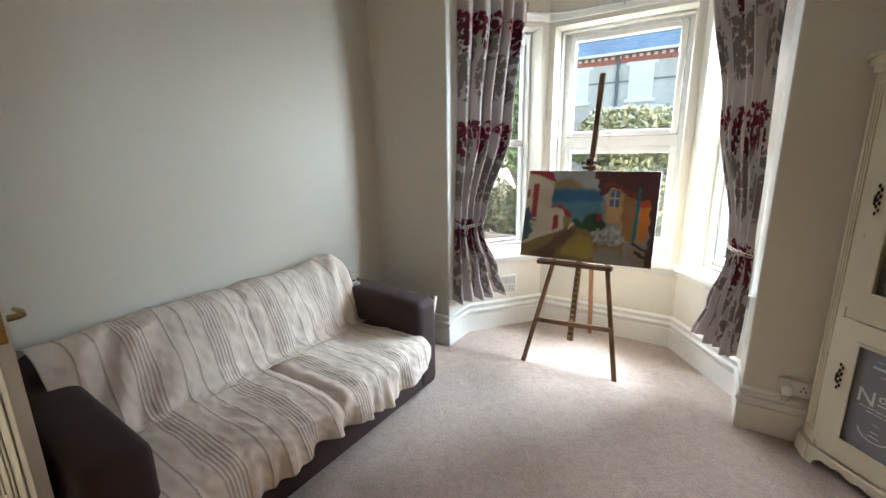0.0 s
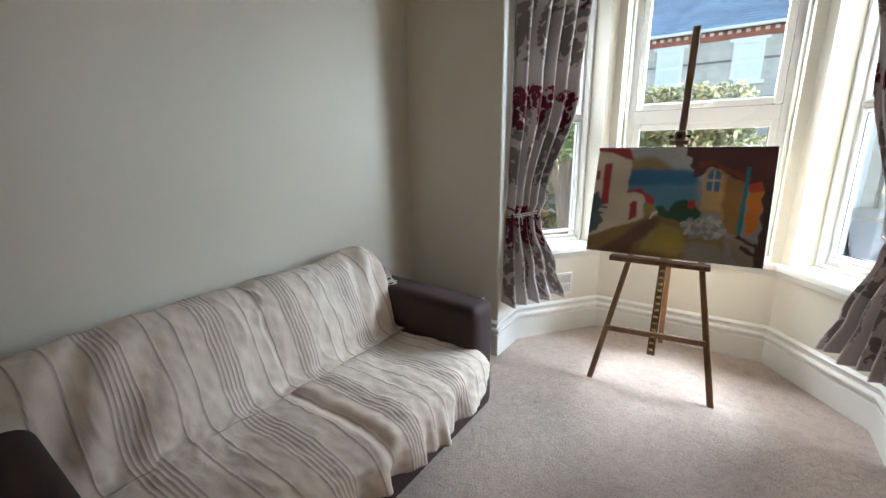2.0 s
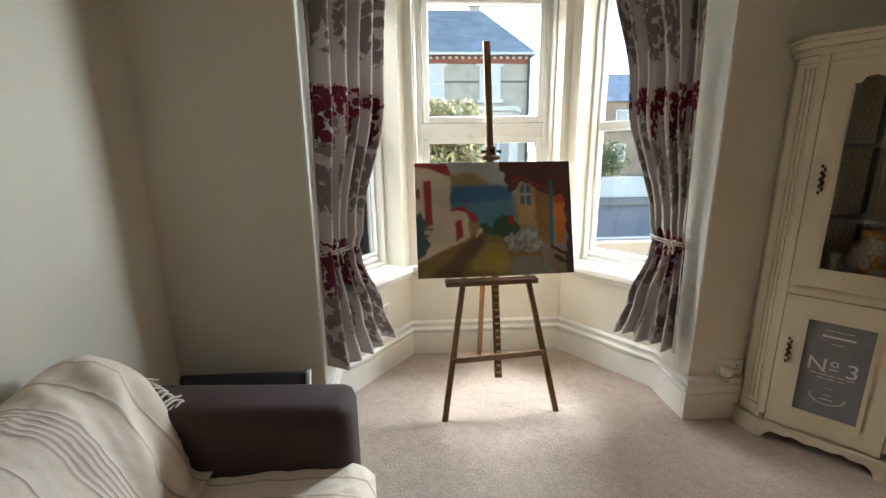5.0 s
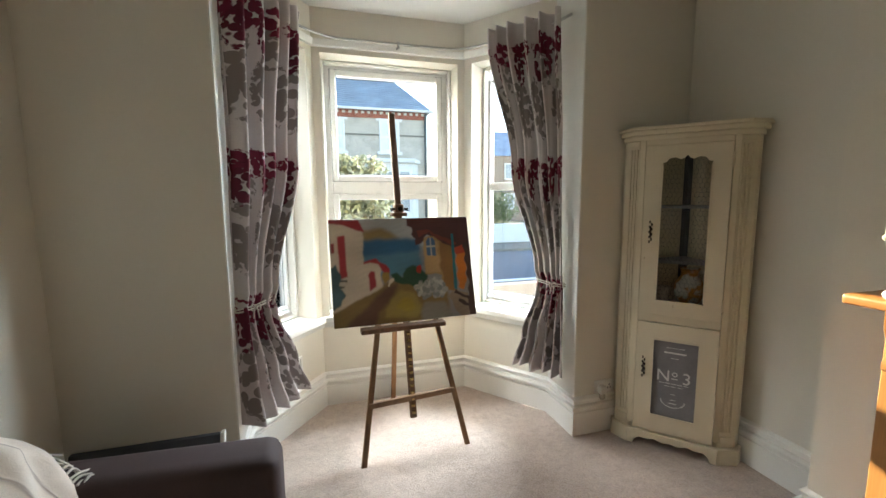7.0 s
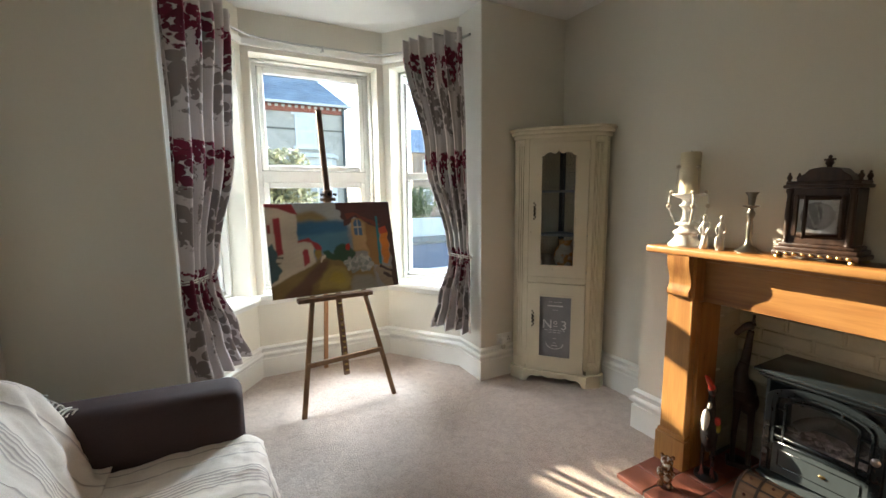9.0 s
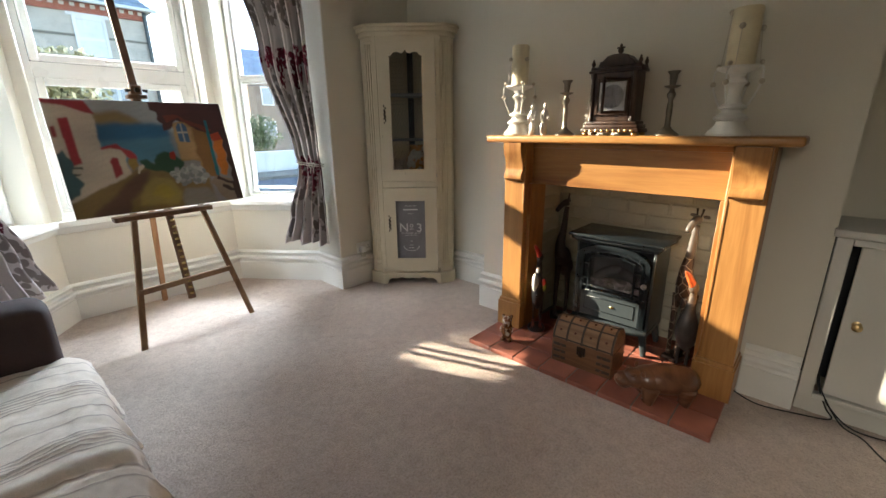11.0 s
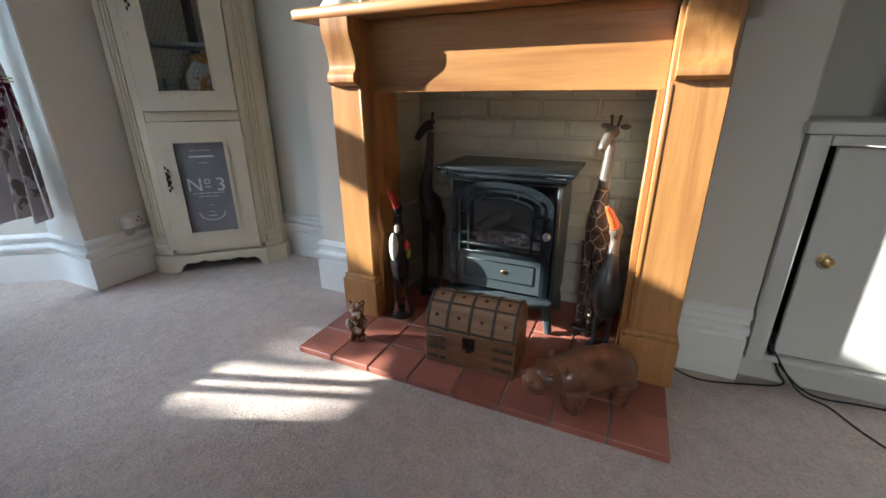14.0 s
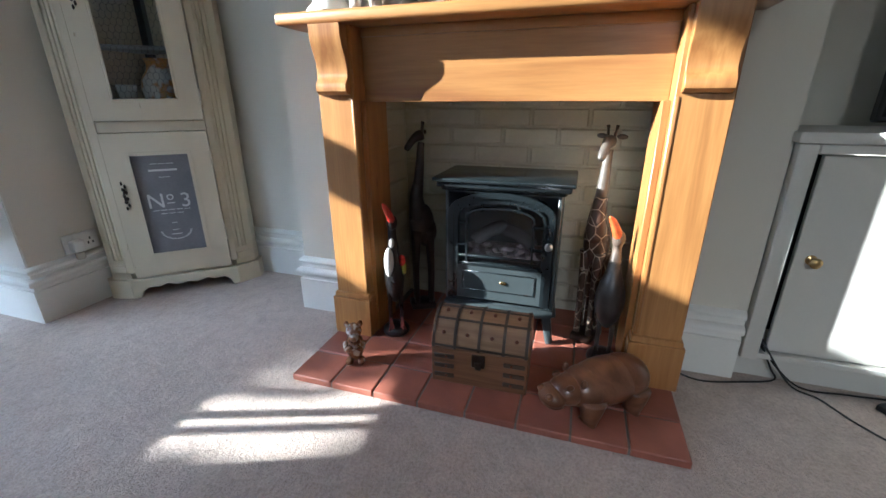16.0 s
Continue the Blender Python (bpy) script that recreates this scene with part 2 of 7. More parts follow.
def tube(bm, pts, radii, segs=10, flat=1.0, cap=True):
    """A round limb along points; radii one number or one a point; flat squeezes it across."""
    pts = [Vector(p) for p in pts]
    if isinstance(radii, (int, float)):
        radii = [radii] * len(pts)
    rings, side = [], None
    for i, p in enumerate(pts):
        d = (pts[min(i + 1, len(pts) - 1)] - pts[max(i - 1, 0)]).normalized()
        if side is None:
            side = d.cross(Vector((0, 0, 1)) if abs(d.z) < 0.9 else Vector((0, 1, 0))).normalized()
        else:
            side = (side - d * side.dot(d)).normalized()
        up = d.cross(side)
        rings.append([bm.verts.new(p + radii[i] * (side * math.cos(a) + up * math.sin(a) * flat)) for a in (2 * math.pi * k / segs for k in range(segs))])
    for a, b in zip(rings, rings[1:]):
        for i in range(segs):
            bm.faces.new((a[i], a[(i + 1) % segs], b[(i + 1) % segs], b[i]))
    if cap:
        bm.faces.new(rings[0][::-1])
        bm.faces.new(rings[-1])
    return [v for r in rings for v in r]


def smooth_path(pts, k=6):
    """Rounds a polyline (Catmull-Rom)."""
    pts = [Vector(p) for p in pts]
    out = []
    for i in range(len(pts) - 1):
        p0, p1, p2, p3 = pts[max(i - 1, 0)], pts[i], pts[i + 1], pts[min(i + 2, len(pts) - 1)]
        for j in range(k):
            t = j / k
            out.append(0.5 * (2 * p1 + (p2 - p0) * t + (2 * p0 - 5 * p1 + 4 * p2 - p3) * t * t + (3 * p1 - p0 - 3 * p2 + p3) * t ** 3))
    out.append(pts[-1])
    return out


def sweep(bm, path, prof):
    """Runs a profile of (offset to the left of the way, height) along a flat polyline with mitred corners."""
    path = [Vector((p[0], p[1])) for p in path]
    rows = []
    for i, p in enumerate(path):
        a = (p - path[i - 1]).normalized() if i else None
        b = (path[i + 1] - p).normalized() if i < len(path) - 1 else None
        if a is None:
            n = Vector((-b.y, b.x))
        elif b is None:
            n = Vector((-a.y, a.x))
        else:
            na, nb = Vector((-a.y, a.x)), Vector((-b.y, b.x))
            n = (na + nb) / (1 + na.dot(nb))
        rows.append([bm.verts.new((p.x + n.x * o, p.y + n.y * o, z)) for o, z in prof])
    k = len(prof)
    fs = []
    for r, s in zip(rows, rows[1:]):
        for i in range(k):
            fs.append(bm.faces.new((r[i], r[(i + 1) % k], s[(i + 1) % k], s[i])))
    fs += [bm.faces.new(rows[0]), bm.faces.new(rows[-1][::-1])]
    bmesh.ops.recalc_face_normals(bm, faces=fs)


def beam(bm, p0, p1, w, d, bev=0.003, side=None):
    """A squared bar from p0 to p1, w across and d deep."""
    p0, p1 = Vector(p0), Vector(p1)
    z = (p1 - p0).normalized()
    x = Vector(side) if side else Vector((1, 0, 0))
    x = (x - z * x.dot(z)).normalized()
    y = z.cross(x)
    m = Matrix((x, y, z)).transposed().to_4x4()
    m.translation = p0
    box(bm, -w / 2, w / 2, -d / 2, d / 2, 0, (p1 - p0).length, bev, 1, m)


def blob(bm, c, r, m=None, u=14, v=10):
    """An ellipsoid."""
    mm = Matrix.Translation(c) @ Matrix.Diagonal((*r, 1))
    if m is not None:
        mm = m @ mm
    return bmesh.ops.create_uvsphere(bm, u_segments=u, v_segments=v, radius=1, matrix=mm)["verts"]


def mesh_of(name, bm, mat, smooth=False):
    me = bpy.data.meshes.new(name)
    bmesh.ops.recalc_face_normals(bm, faces=bm.faces[:])
    bm.to_mesh(me)
    bm.free()
    for k in (mat if isinstance(mat, (list, tuple)) else [mat]):
        me.materials.append(k)
    if smooth:
        me.shade_smooth()
        if smooth != "all":
            me.set_sharp_from_angle(angle=radians(38))
    return me


def part(name, bm, mat, parent, label="", smooth=True, m=None):
    ob = new(name, mesh_of(name, bm, mat, smooth))
    ob.parent = parent
    if m is not None:
        ob.matrix_basis = m
    if label:
        ob["label"] = label
    return ob


def thing(name, label, category, m=None, group="", kind=""):
    ob = new(name)
    ob.empty_display_size = 0.1
    if m is not None:
        ob.matrix_basis = m
    return tagged(ob, label, category, group, kind)


def solid(name, bm, mat, label, category, kind="", smooth=False, m=None, group=""):
    ob = new(name, mesh_of(name, bm, mat, smooth))
    if m is not None:
        ob.matrix_basis = m
    return tagged(ob, label, category, group, kind)


def structure(name, bm, mat, label, category="wall", smooth=False):
    return solid(name, bm, mat, label, category, "structure", smooth)

# ---- the room ----
XL, YF, XR, YB, ZC = -2.39, 2.60, 1.09, -1.75, 2.82
JL, JR, YR, YW = -1.67, 0.30, 2.92, 3.50
BL, BR = -1.235, -0.13
CX, CY0, CY1 = 0.78, -0.17, 1.565
TH = 0.30
SILL, HEAD = 0.65, 2.53

bm = bm_new()
box(bm, XL - TH, XR + TH, YB - TH, YF + 0.32, -0.12, 0)
prism(bm, [(JL - 0.2, YR), (JR + 0.2, YR), (BR + 0.1, YW + 0.2), (BL - 0.1, YW + 0.2)], -0.12, 0)
structure("floor", bm, CARPET, "beige short-pile carpet over the whole room", "floor")
bm = bm_new()
box(bm, XL - TH, XR + TH, YB - TH, YF + 0.32, ZC, ZC + 0.15)
prism(bm, [(JL - 0.2, YR), (JR + 0.2, YR), (BR + 0.15, YW + 0.25), (BL - 0.15, YW + 0.25)], ZC, ZC + 0.15)
structure("ceiling", bm, CEIL, "plain white painted plaster ceiling", "ceiling")

# wall with the doorway, beside the sofa
DY0, DY1 = -0.66, 0.115
bm = bm_new()
prism(bm, [(YB, 0), (DY0, 0), (DY0, 2.03), (DY1, 2.03), (DY1, 0), (YF, 0), (YF, ZC), (YB, ZC)], XL - TH, XL, 0.0, Matrix(((0, 0, 1, 0), (1, 0, 0, 0), (0, 1, 0, 0), (0, 0, 0, 1))))
structure("wall_west", bm, WALL, "smooth pale grey-beige painted plaster wall behind the sofa")
bm = bm_new()
box(bm, XL - TH, XR + TH, YB - TH, YB, 0, ZC)
structure("wall_south", bm, WALL, "plain painted wall at the back of the room")
bm = bm_new()
box(bm, XL - TH, JL, YF, YR, 0, ZC)
structure("wall_north_west", bm, WALL, "pale painted pier beside the bay window")
bm = bm_new()
box(bm, JR, XR + TH, YF, YR, 0, ZC)
structure("wall_north_east", bm, WALL, "pale painted pier between bay and corner cabinet")
bm = bm_new()
box(bm, XR, XR + TH, YB, YF, 0, ZC)
structure("wall_east", bm, WALL, "painted plaster alcove wall beside the chimney breast")

# chimney breast with the fire opening
FY0, FY1, FZ, FX = 0.17, 1.17, 0.96, 1.07
bm = bm_new()
prism(bm, [(CY0, 0), (FY0, 0), (FY0, FZ), (FY1, FZ), (FY1, 0), (CY1, 0), (CY1, ZC), (CY0, ZC)], CX, XR, 0.0, Matrix(((0, 0, 1, 0), (1, 0, 0, 0), (0, 1, 0, 0), (0, 0, 0, 1))))
structure("chimney_breast", bm, WALL, "painted chimney breast projecting behind the fireplace")

# hall behind the doorway
bm = bm_new()
box(bm, XL - TH - 1.1, XL - TH - 1.0, -1.4, 0.9, 0, 2.6)
box(bm, XL - TH - 1.0, XL - TH, -1.4, -1.3, 0, 2.6)
box(bm, XL - TH - 1.0, XL - TH, 0.8, 0.9, 0, 2.6)
box(bm, XL - TH - 1.1, XL - TH, -1.4, 0.9, 2.6, 2.7)
box(bm, XL - TH - 1.1, XL - TH, -1.4, 0.9, -0.1, 0)
structure("hall_wall", bm, WALL, "plain hallway walls beyond the open door")


def facet(a, b):
    """Frame of a bay wall from a to b: x along it, y outwards, z up."""
    a, b = Vector((*a, 0)), Vector((*b, 0))
    u = (b - a).normalized()
    v = Vector((-u.y, u.x, 0))
    m = Matrix((u, v, Vector((0, 0, 1)))).transposed().to_4x4()
    m.translation = a
    return m, (b - a).length


FACETS = [("west", (JL, YR), (BL, YW), 0.075, 0.065), ("middle", (BL, YW), (BR, YW), 0.055, 0.055), ("east", (BR, YW), (JR, YR), 0.065, 0.075)]


def bay_wall(tag, a, b, s0, s1):
    m, L = facet(a, b)
    bm = bm_new()
    box(bm, 0, L, 0, TH, 0, SILL, m=m)
    box(bm, 0, L, 0, TH, HEAD, ZC, m=m)
    box(bm, 0, s0, 0, TH, SILL, HEAD, m=m)
    box(bm, L - s1, L, 0, TH, SILL, HEAD, m=m)
    structure("bay_wall_" + tag, bm, BAYPAINT, "cream painted bay wall under and over the window")


def rect_ring(bm, x0, x1, z0, z1, w, y0, y1, bev=0.004, m=None):
    box(bm, x0, x0 + w, y0, y1, z0, z1, bev, 1, m)
    box(bm, x1 - w, x1, y0, y1, z0, z1, bev, 1, m)
    box(bm, x0 + w, x1 - w, y0 + 0.0006, y1 - 0.0006, z0, z0 + w, bev, 1, m)
    box(bm, x0 + w, x1 - w, y0 + 0.0006, y1 - 0.0006, z1 - w, z1, bev, 1, m)


def bay_window(k, tag, a, b, s0, s1):
    """Middle window: top-hung sash over a fixed light; side windows: two fixed lights."""
    m, L = facet(a, b)
    x0, x1 = s0 + 0.004, L - s1 - 0.004
    mid = tag == "middle"
    fw = 0.060 if mid else 0.024
    z_low, z_bar, z_up = (1.546, (1.570, 1.672), 1.722) if mid else (1.585, (1.600, 1.640), 1.655)
    w = thing("window_%d" % k, "white plastic double-glazed bay window with top-hung light" if mid else "white plastic fixed side window of the bay", "window", m, "bay windows", "structure")
    bm = bm_new()
    rect_ring(bm, x0, x1, SILL + 0.035, HEAD - 0.004, fw, 0.215, 0.295)
    box(bm, x0 + fw, x1 - fw, 0.216, 0.294, z_bar[0], z_bar[1], 0.004, 1)
    part("window_frame", bm, UPVC, w)
    bm = bm_new()
    box(bm, x0 + 0.004, x1 - 0.004, 0.200, 0.2145, SILL + 0.039, SILL + 0.075, 0.005, 1)
    if mid:
        box(bm, x0 + fw - 0.001, x1 - fw + 0.001, 0.210, 0.270, SILL + 0.094, SILL + 0.188, 0.006, 1)
    part("frame_foot", bm, UPVC, w)
    if mid:
        bm = bm_new()
        rect_ring(bm, x0 + 0.061, x1 - 0.061, 1.667, HEAD - 0.045, 0.047, 0.198, 0.258, 0.008)
        sash = part("sash", bm, UPVC, w, "opening top sash")
        bm = bm_new()
        rect_ring(bm, x0 + 0.0585, x1 - 0.0585, 1.6645, HEAD - 0.0425, 0.0055, 0.212, 0.2148, 0.0)
        part("gasket", bm, GASKET, sash, "grey sealing gasket")
        bm = bm_new()
        cx = (x0 + x1) / 2
        box(bm, cx - 0.055, cx + 0.055, 0.168, 0.181, 1.684, 1.700, 0.004, 1)
        box(bm, cx - 0.012, cx + 0.012, 0.178, 0.199, 1.677, 1.707, 0.003, 1)
        part("window_handle", bm, WHITEPLASTIC, sash)
    bm = bm_new()
    e = 0.105 if mid else 0.040
    rect_ring(bm, x0 + fw - 0.002, x1 - fw + 0.002, SILL + 0.093, z_low + 0.026, e - fw + 0.002, 0.208, 0.265, 0.006)
    part("glazing_bead", bm, UPVC, w)
    for z0, z1, o in ((z_up, HEAD - 0.098, 0.106 if mid else e), (SILL + (0.19 if mid else 0.12), z_low, e)):
        bm = bm_new()
        box(bm, x0 + o - 0.004, x1 - o + 0.004, 0.243, 0.251, z0 - 0.004, z1 + 0.004)
        p = part("pane", bm, GLASS, w, "clear window glass", False)
        p.visible_shadow = False
        bm = bm_new()
        rect_ring(bm, x0 + o, x1 - o, z0, z1, 0.004, 0.2400, 0.2425, 0.0)
        part("gasket", bm, GASKET, w, "grey sealing gasket")
    if not mid:
        bm = bm_new()
        rect_ring(bm, x0 + fw - 0.002, x1 - fw + 0.002, z_up - 0.016, HEAD - 0.082, e - fw + 0.002, 0.208, 0.265, 0.006)
        part("glazing_bead", bm, UPVC, w)
    bm = bm_new()
    box(bm, x0 - 0.03, x1 + 0.03, 0.302, 0.38, SILL - 0.06, SILL - 0.004, 0.006, 1)
    part("outer_sill", bm, UPVC, w)
    # moulded lining round the opening
    bm = bm_new()
    rect_ring(bm, x0 - 0.001, x1 + 0.001, SILL + 0.03, HEAD - 0.001, 0.020, 0.150, 0.2145, 0.006)
    part("trim", bm, TRIM, w)


for k, (tag, a, b, s0, s1) in enumerate(FACETS):
    bay_wall(tag, a, b, s0, s1)
    bay_window(k + 1, tag, a, b, s0, s1)


def outer_corner(c, m1, m2, sign):
    """Post that fills the outside of a bay corner."""
    n1 = m1.to_3x3() @ Vector((0, TH, 0))
    n2 = m2.to_3x3() @ Vector((0, TH, 0))
    c = Vector((*c, 0))
    mid = (n1 + n2) / (1 + n1.normalized().dot(n2.normalized()))
    return [tuple(p.xy) for p in (c, c + n1, c + mid, c + n2)]


ms = [facet(f[1], f[2])[0] for f in FACETS]
bm = bm_new()
prism(bm, outer_corner((BL, YW), ms[0], ms[1], 1), 0, ZC)
prism(bm, outer_corner((BR, YW), ms[1], ms[2], 1), 0, ZC)
prism(bm, [(JL, YR), (JL - 0.35, YR), tuple((Vector((JL, YR)) + (ms[0].to_3x3() @ Vector((0, TH, 0))).xy))], 0, ZC)
prism(bm, [(JR, YR), (JR + 0.35, YR), tuple((Vector((JR, YR)) + (ms[2].to_3x3() @ Vector((0, TH, 0))).xy))], 0, ZC)
structure("bay_corner", bm, BAYPAINT, "outer corner masonry of the bay")

# window board, skirting, cornice bead
BAYLINE = [(JL, YR), (BL, YW), (BR, YW), (JR, YR)]
bm = bm_new()
sweep(bm, BAYLINE, [(0.06, SILL - 0.012), (0.06, SILL + 0.028), (-0.045, SILL + 0.03), (-0.05, SILL + 0.022), (-0.05, SILL - 0.006), (-0.045, SILL - 0.012)])
for _, a, b, s0, s1 in FACETS:
    m, L = facet(a, b)
    box(bm, s0, L - s1, 0.055, 0.215, SILL, SILL + 0.0335, m=m)
structure("window_board", bm, TRIM, "white gloss window board round the bay", "trim", True)
bm = bm_new()
sweep(bm, BAYLINE, [(0.0, SILL - 0.055), (-0.018, SILL - 0.05), (-0.026, SILL - 0.03), (-0.03, SILL - 0.0125), (0, SILL - 0.0125)])
structure("board_moulding", bm, TRIM, "painted moulding under the window board", "trim", True)
bm = bm_new()
sweep(bm, BAYLINE, [(0.0, 2.565), (-0.016, 2.57), (-0.026, 2.59), (-0.03, 2.61), (0, 2.612)])
structure("bay_head_moulding", bm, TRIM, "painted moulding over the bay windows", "trim", True)

SK = [(0.0, 0.0), (-0.022, 0.0), (-0.022, 0.150), (-0.017, 0.152), (-0.013, 0.160), (-0.013, 0.170), (-0.030, 0.174), (-0.034, 0.182), (-0.034, 0.192), (-0.028, 0.200), (-0.012, 0.205), (-0.010, 0.222), (-0.020, 0.228), (-0.022, 0.238), (-0.016, 0.247), (0.0, 0.255)]
bm = bm_new()
sweep(bm, [(XL, DY1 + 0.06), (XL, YF), (JL, YF), (JL, YR), (BL, YW), (BR, YW), (JR, YR), (JR, YF), (XR, YF), (XR, CY1), (CX, CY1), (CX, 1.315)], SK)
structure("baseboard", bm, TRIM, "tall moulded cream skirting board", "baseboard", True)
bm = bm_new()
sweep(bm, [(CX, 0.035), (CX, CY0 + 0.002)], SK)
structure("baseboard_short", bm, TRIM, "short skirting board beside the hearth", "baseboard", True)
bm = bm_new()
sweep(bm, [(0.9, YB), (XL, YB), (XL, DY0 - 0.06)], SK)
structure("baseboard_back", bm, TRIM, "skirting board along the back wall", "baseboard", True)
# white corner lining of the bay opening
for nm, x0, x1 in (("pier_lining_west", JL, JL + 0.006), ("pier_lining_east", JR - 0.006, JR)):
    bm = bm_new()
    box(bm, x0, x1, YF + 0.004, YR - 0.002, 0.24, ZC)
    structure(nm, bm, TRIM, "white painted reveal of the bay opening", "trim")

# ---- large things ----
# fireplace surround
SY0, SY1 = 0.052, 1.288


def corbel_profile():
    return [(0.0, 1.148), (0.043, 1.148), (0.043, 1.115), (0.038, 1.088), (0.026, 1.06), (0.016, 1.032), (0.012, 1.006), (0.015, 0.99), (0.026, 0.98), (0.032, 0.966), (0.030, 0.95), (0.018, 0.941), (0.0, 0.938)]


def fireplace():
    t = thing("fireplace_surround", "orange-stained pine fireplace surround with corbels and shelf", "fireplace")
    PX = 0.60
    for y0, y1, in0 in ((SY0, 0.194, 1), (1.150, SY1, 0)):
        bm = bm_new()
        box(bm, PX, CX - 0.002, y0, y1, 0.03, 1.148, 0.003, 1)
        pil = part("pilaster", bm, PINE, t)
        bm = bm_new()
        box(bm, PX - 0.02, CX - 0.003, y0 - 0.012, y1 + 0.012, 0.024, 0.185, 0.003, 1)
        box(bm, PX - 0.014, CX - 0.003, y0 - 0.007, y1 + 0.007, 0.18, 0.205, 0.008, 2)
        part("plinth", bm, PINE, pil)
        bm = bm_new()
        pr = corbel_profile()
        prism(bm, [(-p[0] if False else p[0], p[1]) for p in pr], y0 + 0.012, y1 - 0.012, 0.002, Matrix(((-1, 0, 0, PX), (0, 0, 1, 0), (0, 1, 0, 0), (0, 0, 0, 1))), 1)
        part("corbel", bm, PINE, pil, "carved scroll corbel")
        bm = bm_new()
        yy = (0.194, 0.214) if in0 else (1.130, 1.150)
        box(bm, PX + 0.035, CX + 0.02, yy[0], yy[1], 0.03, 0.92, 0.002, 1)
        part("inner_lining", bm, PINE, pil)
        for ya in ((y1 - 0.014,) if in0 else (y0 + 0.004,)):
            bm = bm_new()
            box(bm, PX - 0.003, PX + 0.002, ya, ya + 0.010, 0.21, 0.93, 0.003, 2)
            part("edge_bead", bm, PINE, pil)
    bm = bm_new()
    box(bm, 0.675, CX - 0.004, 0.194, 1.150, 0.917, 1.148, 0.002, 1)
    fr = part("frieze", bm, PINE_Y, t)
    bm = bm_new()
    box(bm, 0.662, 0.676, 0.194, 1.150, 1.118, 1.148, 0.006, 2)
    part("bed_moulding", bm, PINE_Y, fr)
    bm = bm_new()
    box(bm, 0.557, CX - 0.002, -0.025, 1.40, 1.1485, 1.186, 0.011, 3)
    part("mantel_shelf", bm, PINE_Y, t)
    return t


fireplace()

# firebox brick, painted
BRICKPAINT = surface("painted_brick", (0.50, 0.47, 0.37), 0.75, big=5, small=70, vary=0.07, grain=0.35, dist=0.002)
box_wall = thing("firebox", "cream-painted brick lining of the fireplace opening", "fireplace", kind="structure")
bm = bm_new()
box(bm, FX, XR + 0.2, FY0 - 0.1, FY1 + 0.1, 0, FZ)
part("mortar_back", bm, BRICKPAINT, box_wall, smooth=False)
bm = bm_new()
box(bm, CX + 0.01, FX, FY1 - 0.004, FY1 + 0.05, 0, FZ)
box(bm, CX + 0.01, FX, FY0 - 0.05, FY0 + 0.004, 0, FZ)
part("mortar_side", bm, BRICKPAINT, box_wall, smooth=False)

# hearth bed (tiles further down)
GROUT = surface("grey_grout", (0.20, 0.18, 0.165), 0.9, big=9, small=90, vary=0.15, grain=0.4)
HEARTH = thing("hearth", "dark red quarry-tile hearth with grey joints", "hearth", kind="structure")
bm = bm_new()
box(bm, 0.288, CX, 0.058, 1.292, 0.0, 0.021)
box(bm, CX - 0.001, FX, FY0 + 0.004, FY1 - 0.004, 0.0, 0.021)
part("grout_bed", bm, GROUT, HEARTH, smooth=False)


def sofa():
    t = thing("sofa", "dark brown fabric two-seat sofa against the wall", "sofa")
    X0, X1, Y0, Y1 = -2.35, -1.42, 0.19, 2.045
    bm = bm_new()
    box(bm, X0, X1 + 0.01, Y0 + 0.02, Y1 - 0.02, 0.04, 0.27, 0.02, 3)
    part("base", bm, BROWNCLOTH, t)
    for y0, y1 in ((Y0, Y0 + 0.2), (Y1 - 0.205, Y1)):
        bm = bm_new()
        box(bm, X0 + 0.03, X1 + 0.02, y0, y1, 0.035, 0.645, 0.055, 5)
        for v in bm.verts:
            if v.co.z > 0.4:
                v.co.z += 0.035 * (X1 - v.co.x) / (X1 - X0) + 0.004
        part("arm", bm, BROWNCLOTH, t)
    bm = bm_new()
    box(bm, X0, X0 + 0.27, Y0 + 0.06, Y1 - 0.06, 0.1, 0.76, 0.06, 4)
    part("back", bm, BROWNCLOTH, t)
    for y0, y1 in ((Y0 + 0.21, 1.125), (1.135, Y1 - 0.215)):
        bm = bm_new()
        box(bm, X0 + 0.25, X1 + 0.03, y0, y1, 0.26, 0.405, 0.045, 4)
        part("seat_cushion", bm, BROWNCLOTH, t)
    return t


sofa()

# easel
E_TILT = 0.268


def ey(z):
    return 2.69 + E_TILT * z


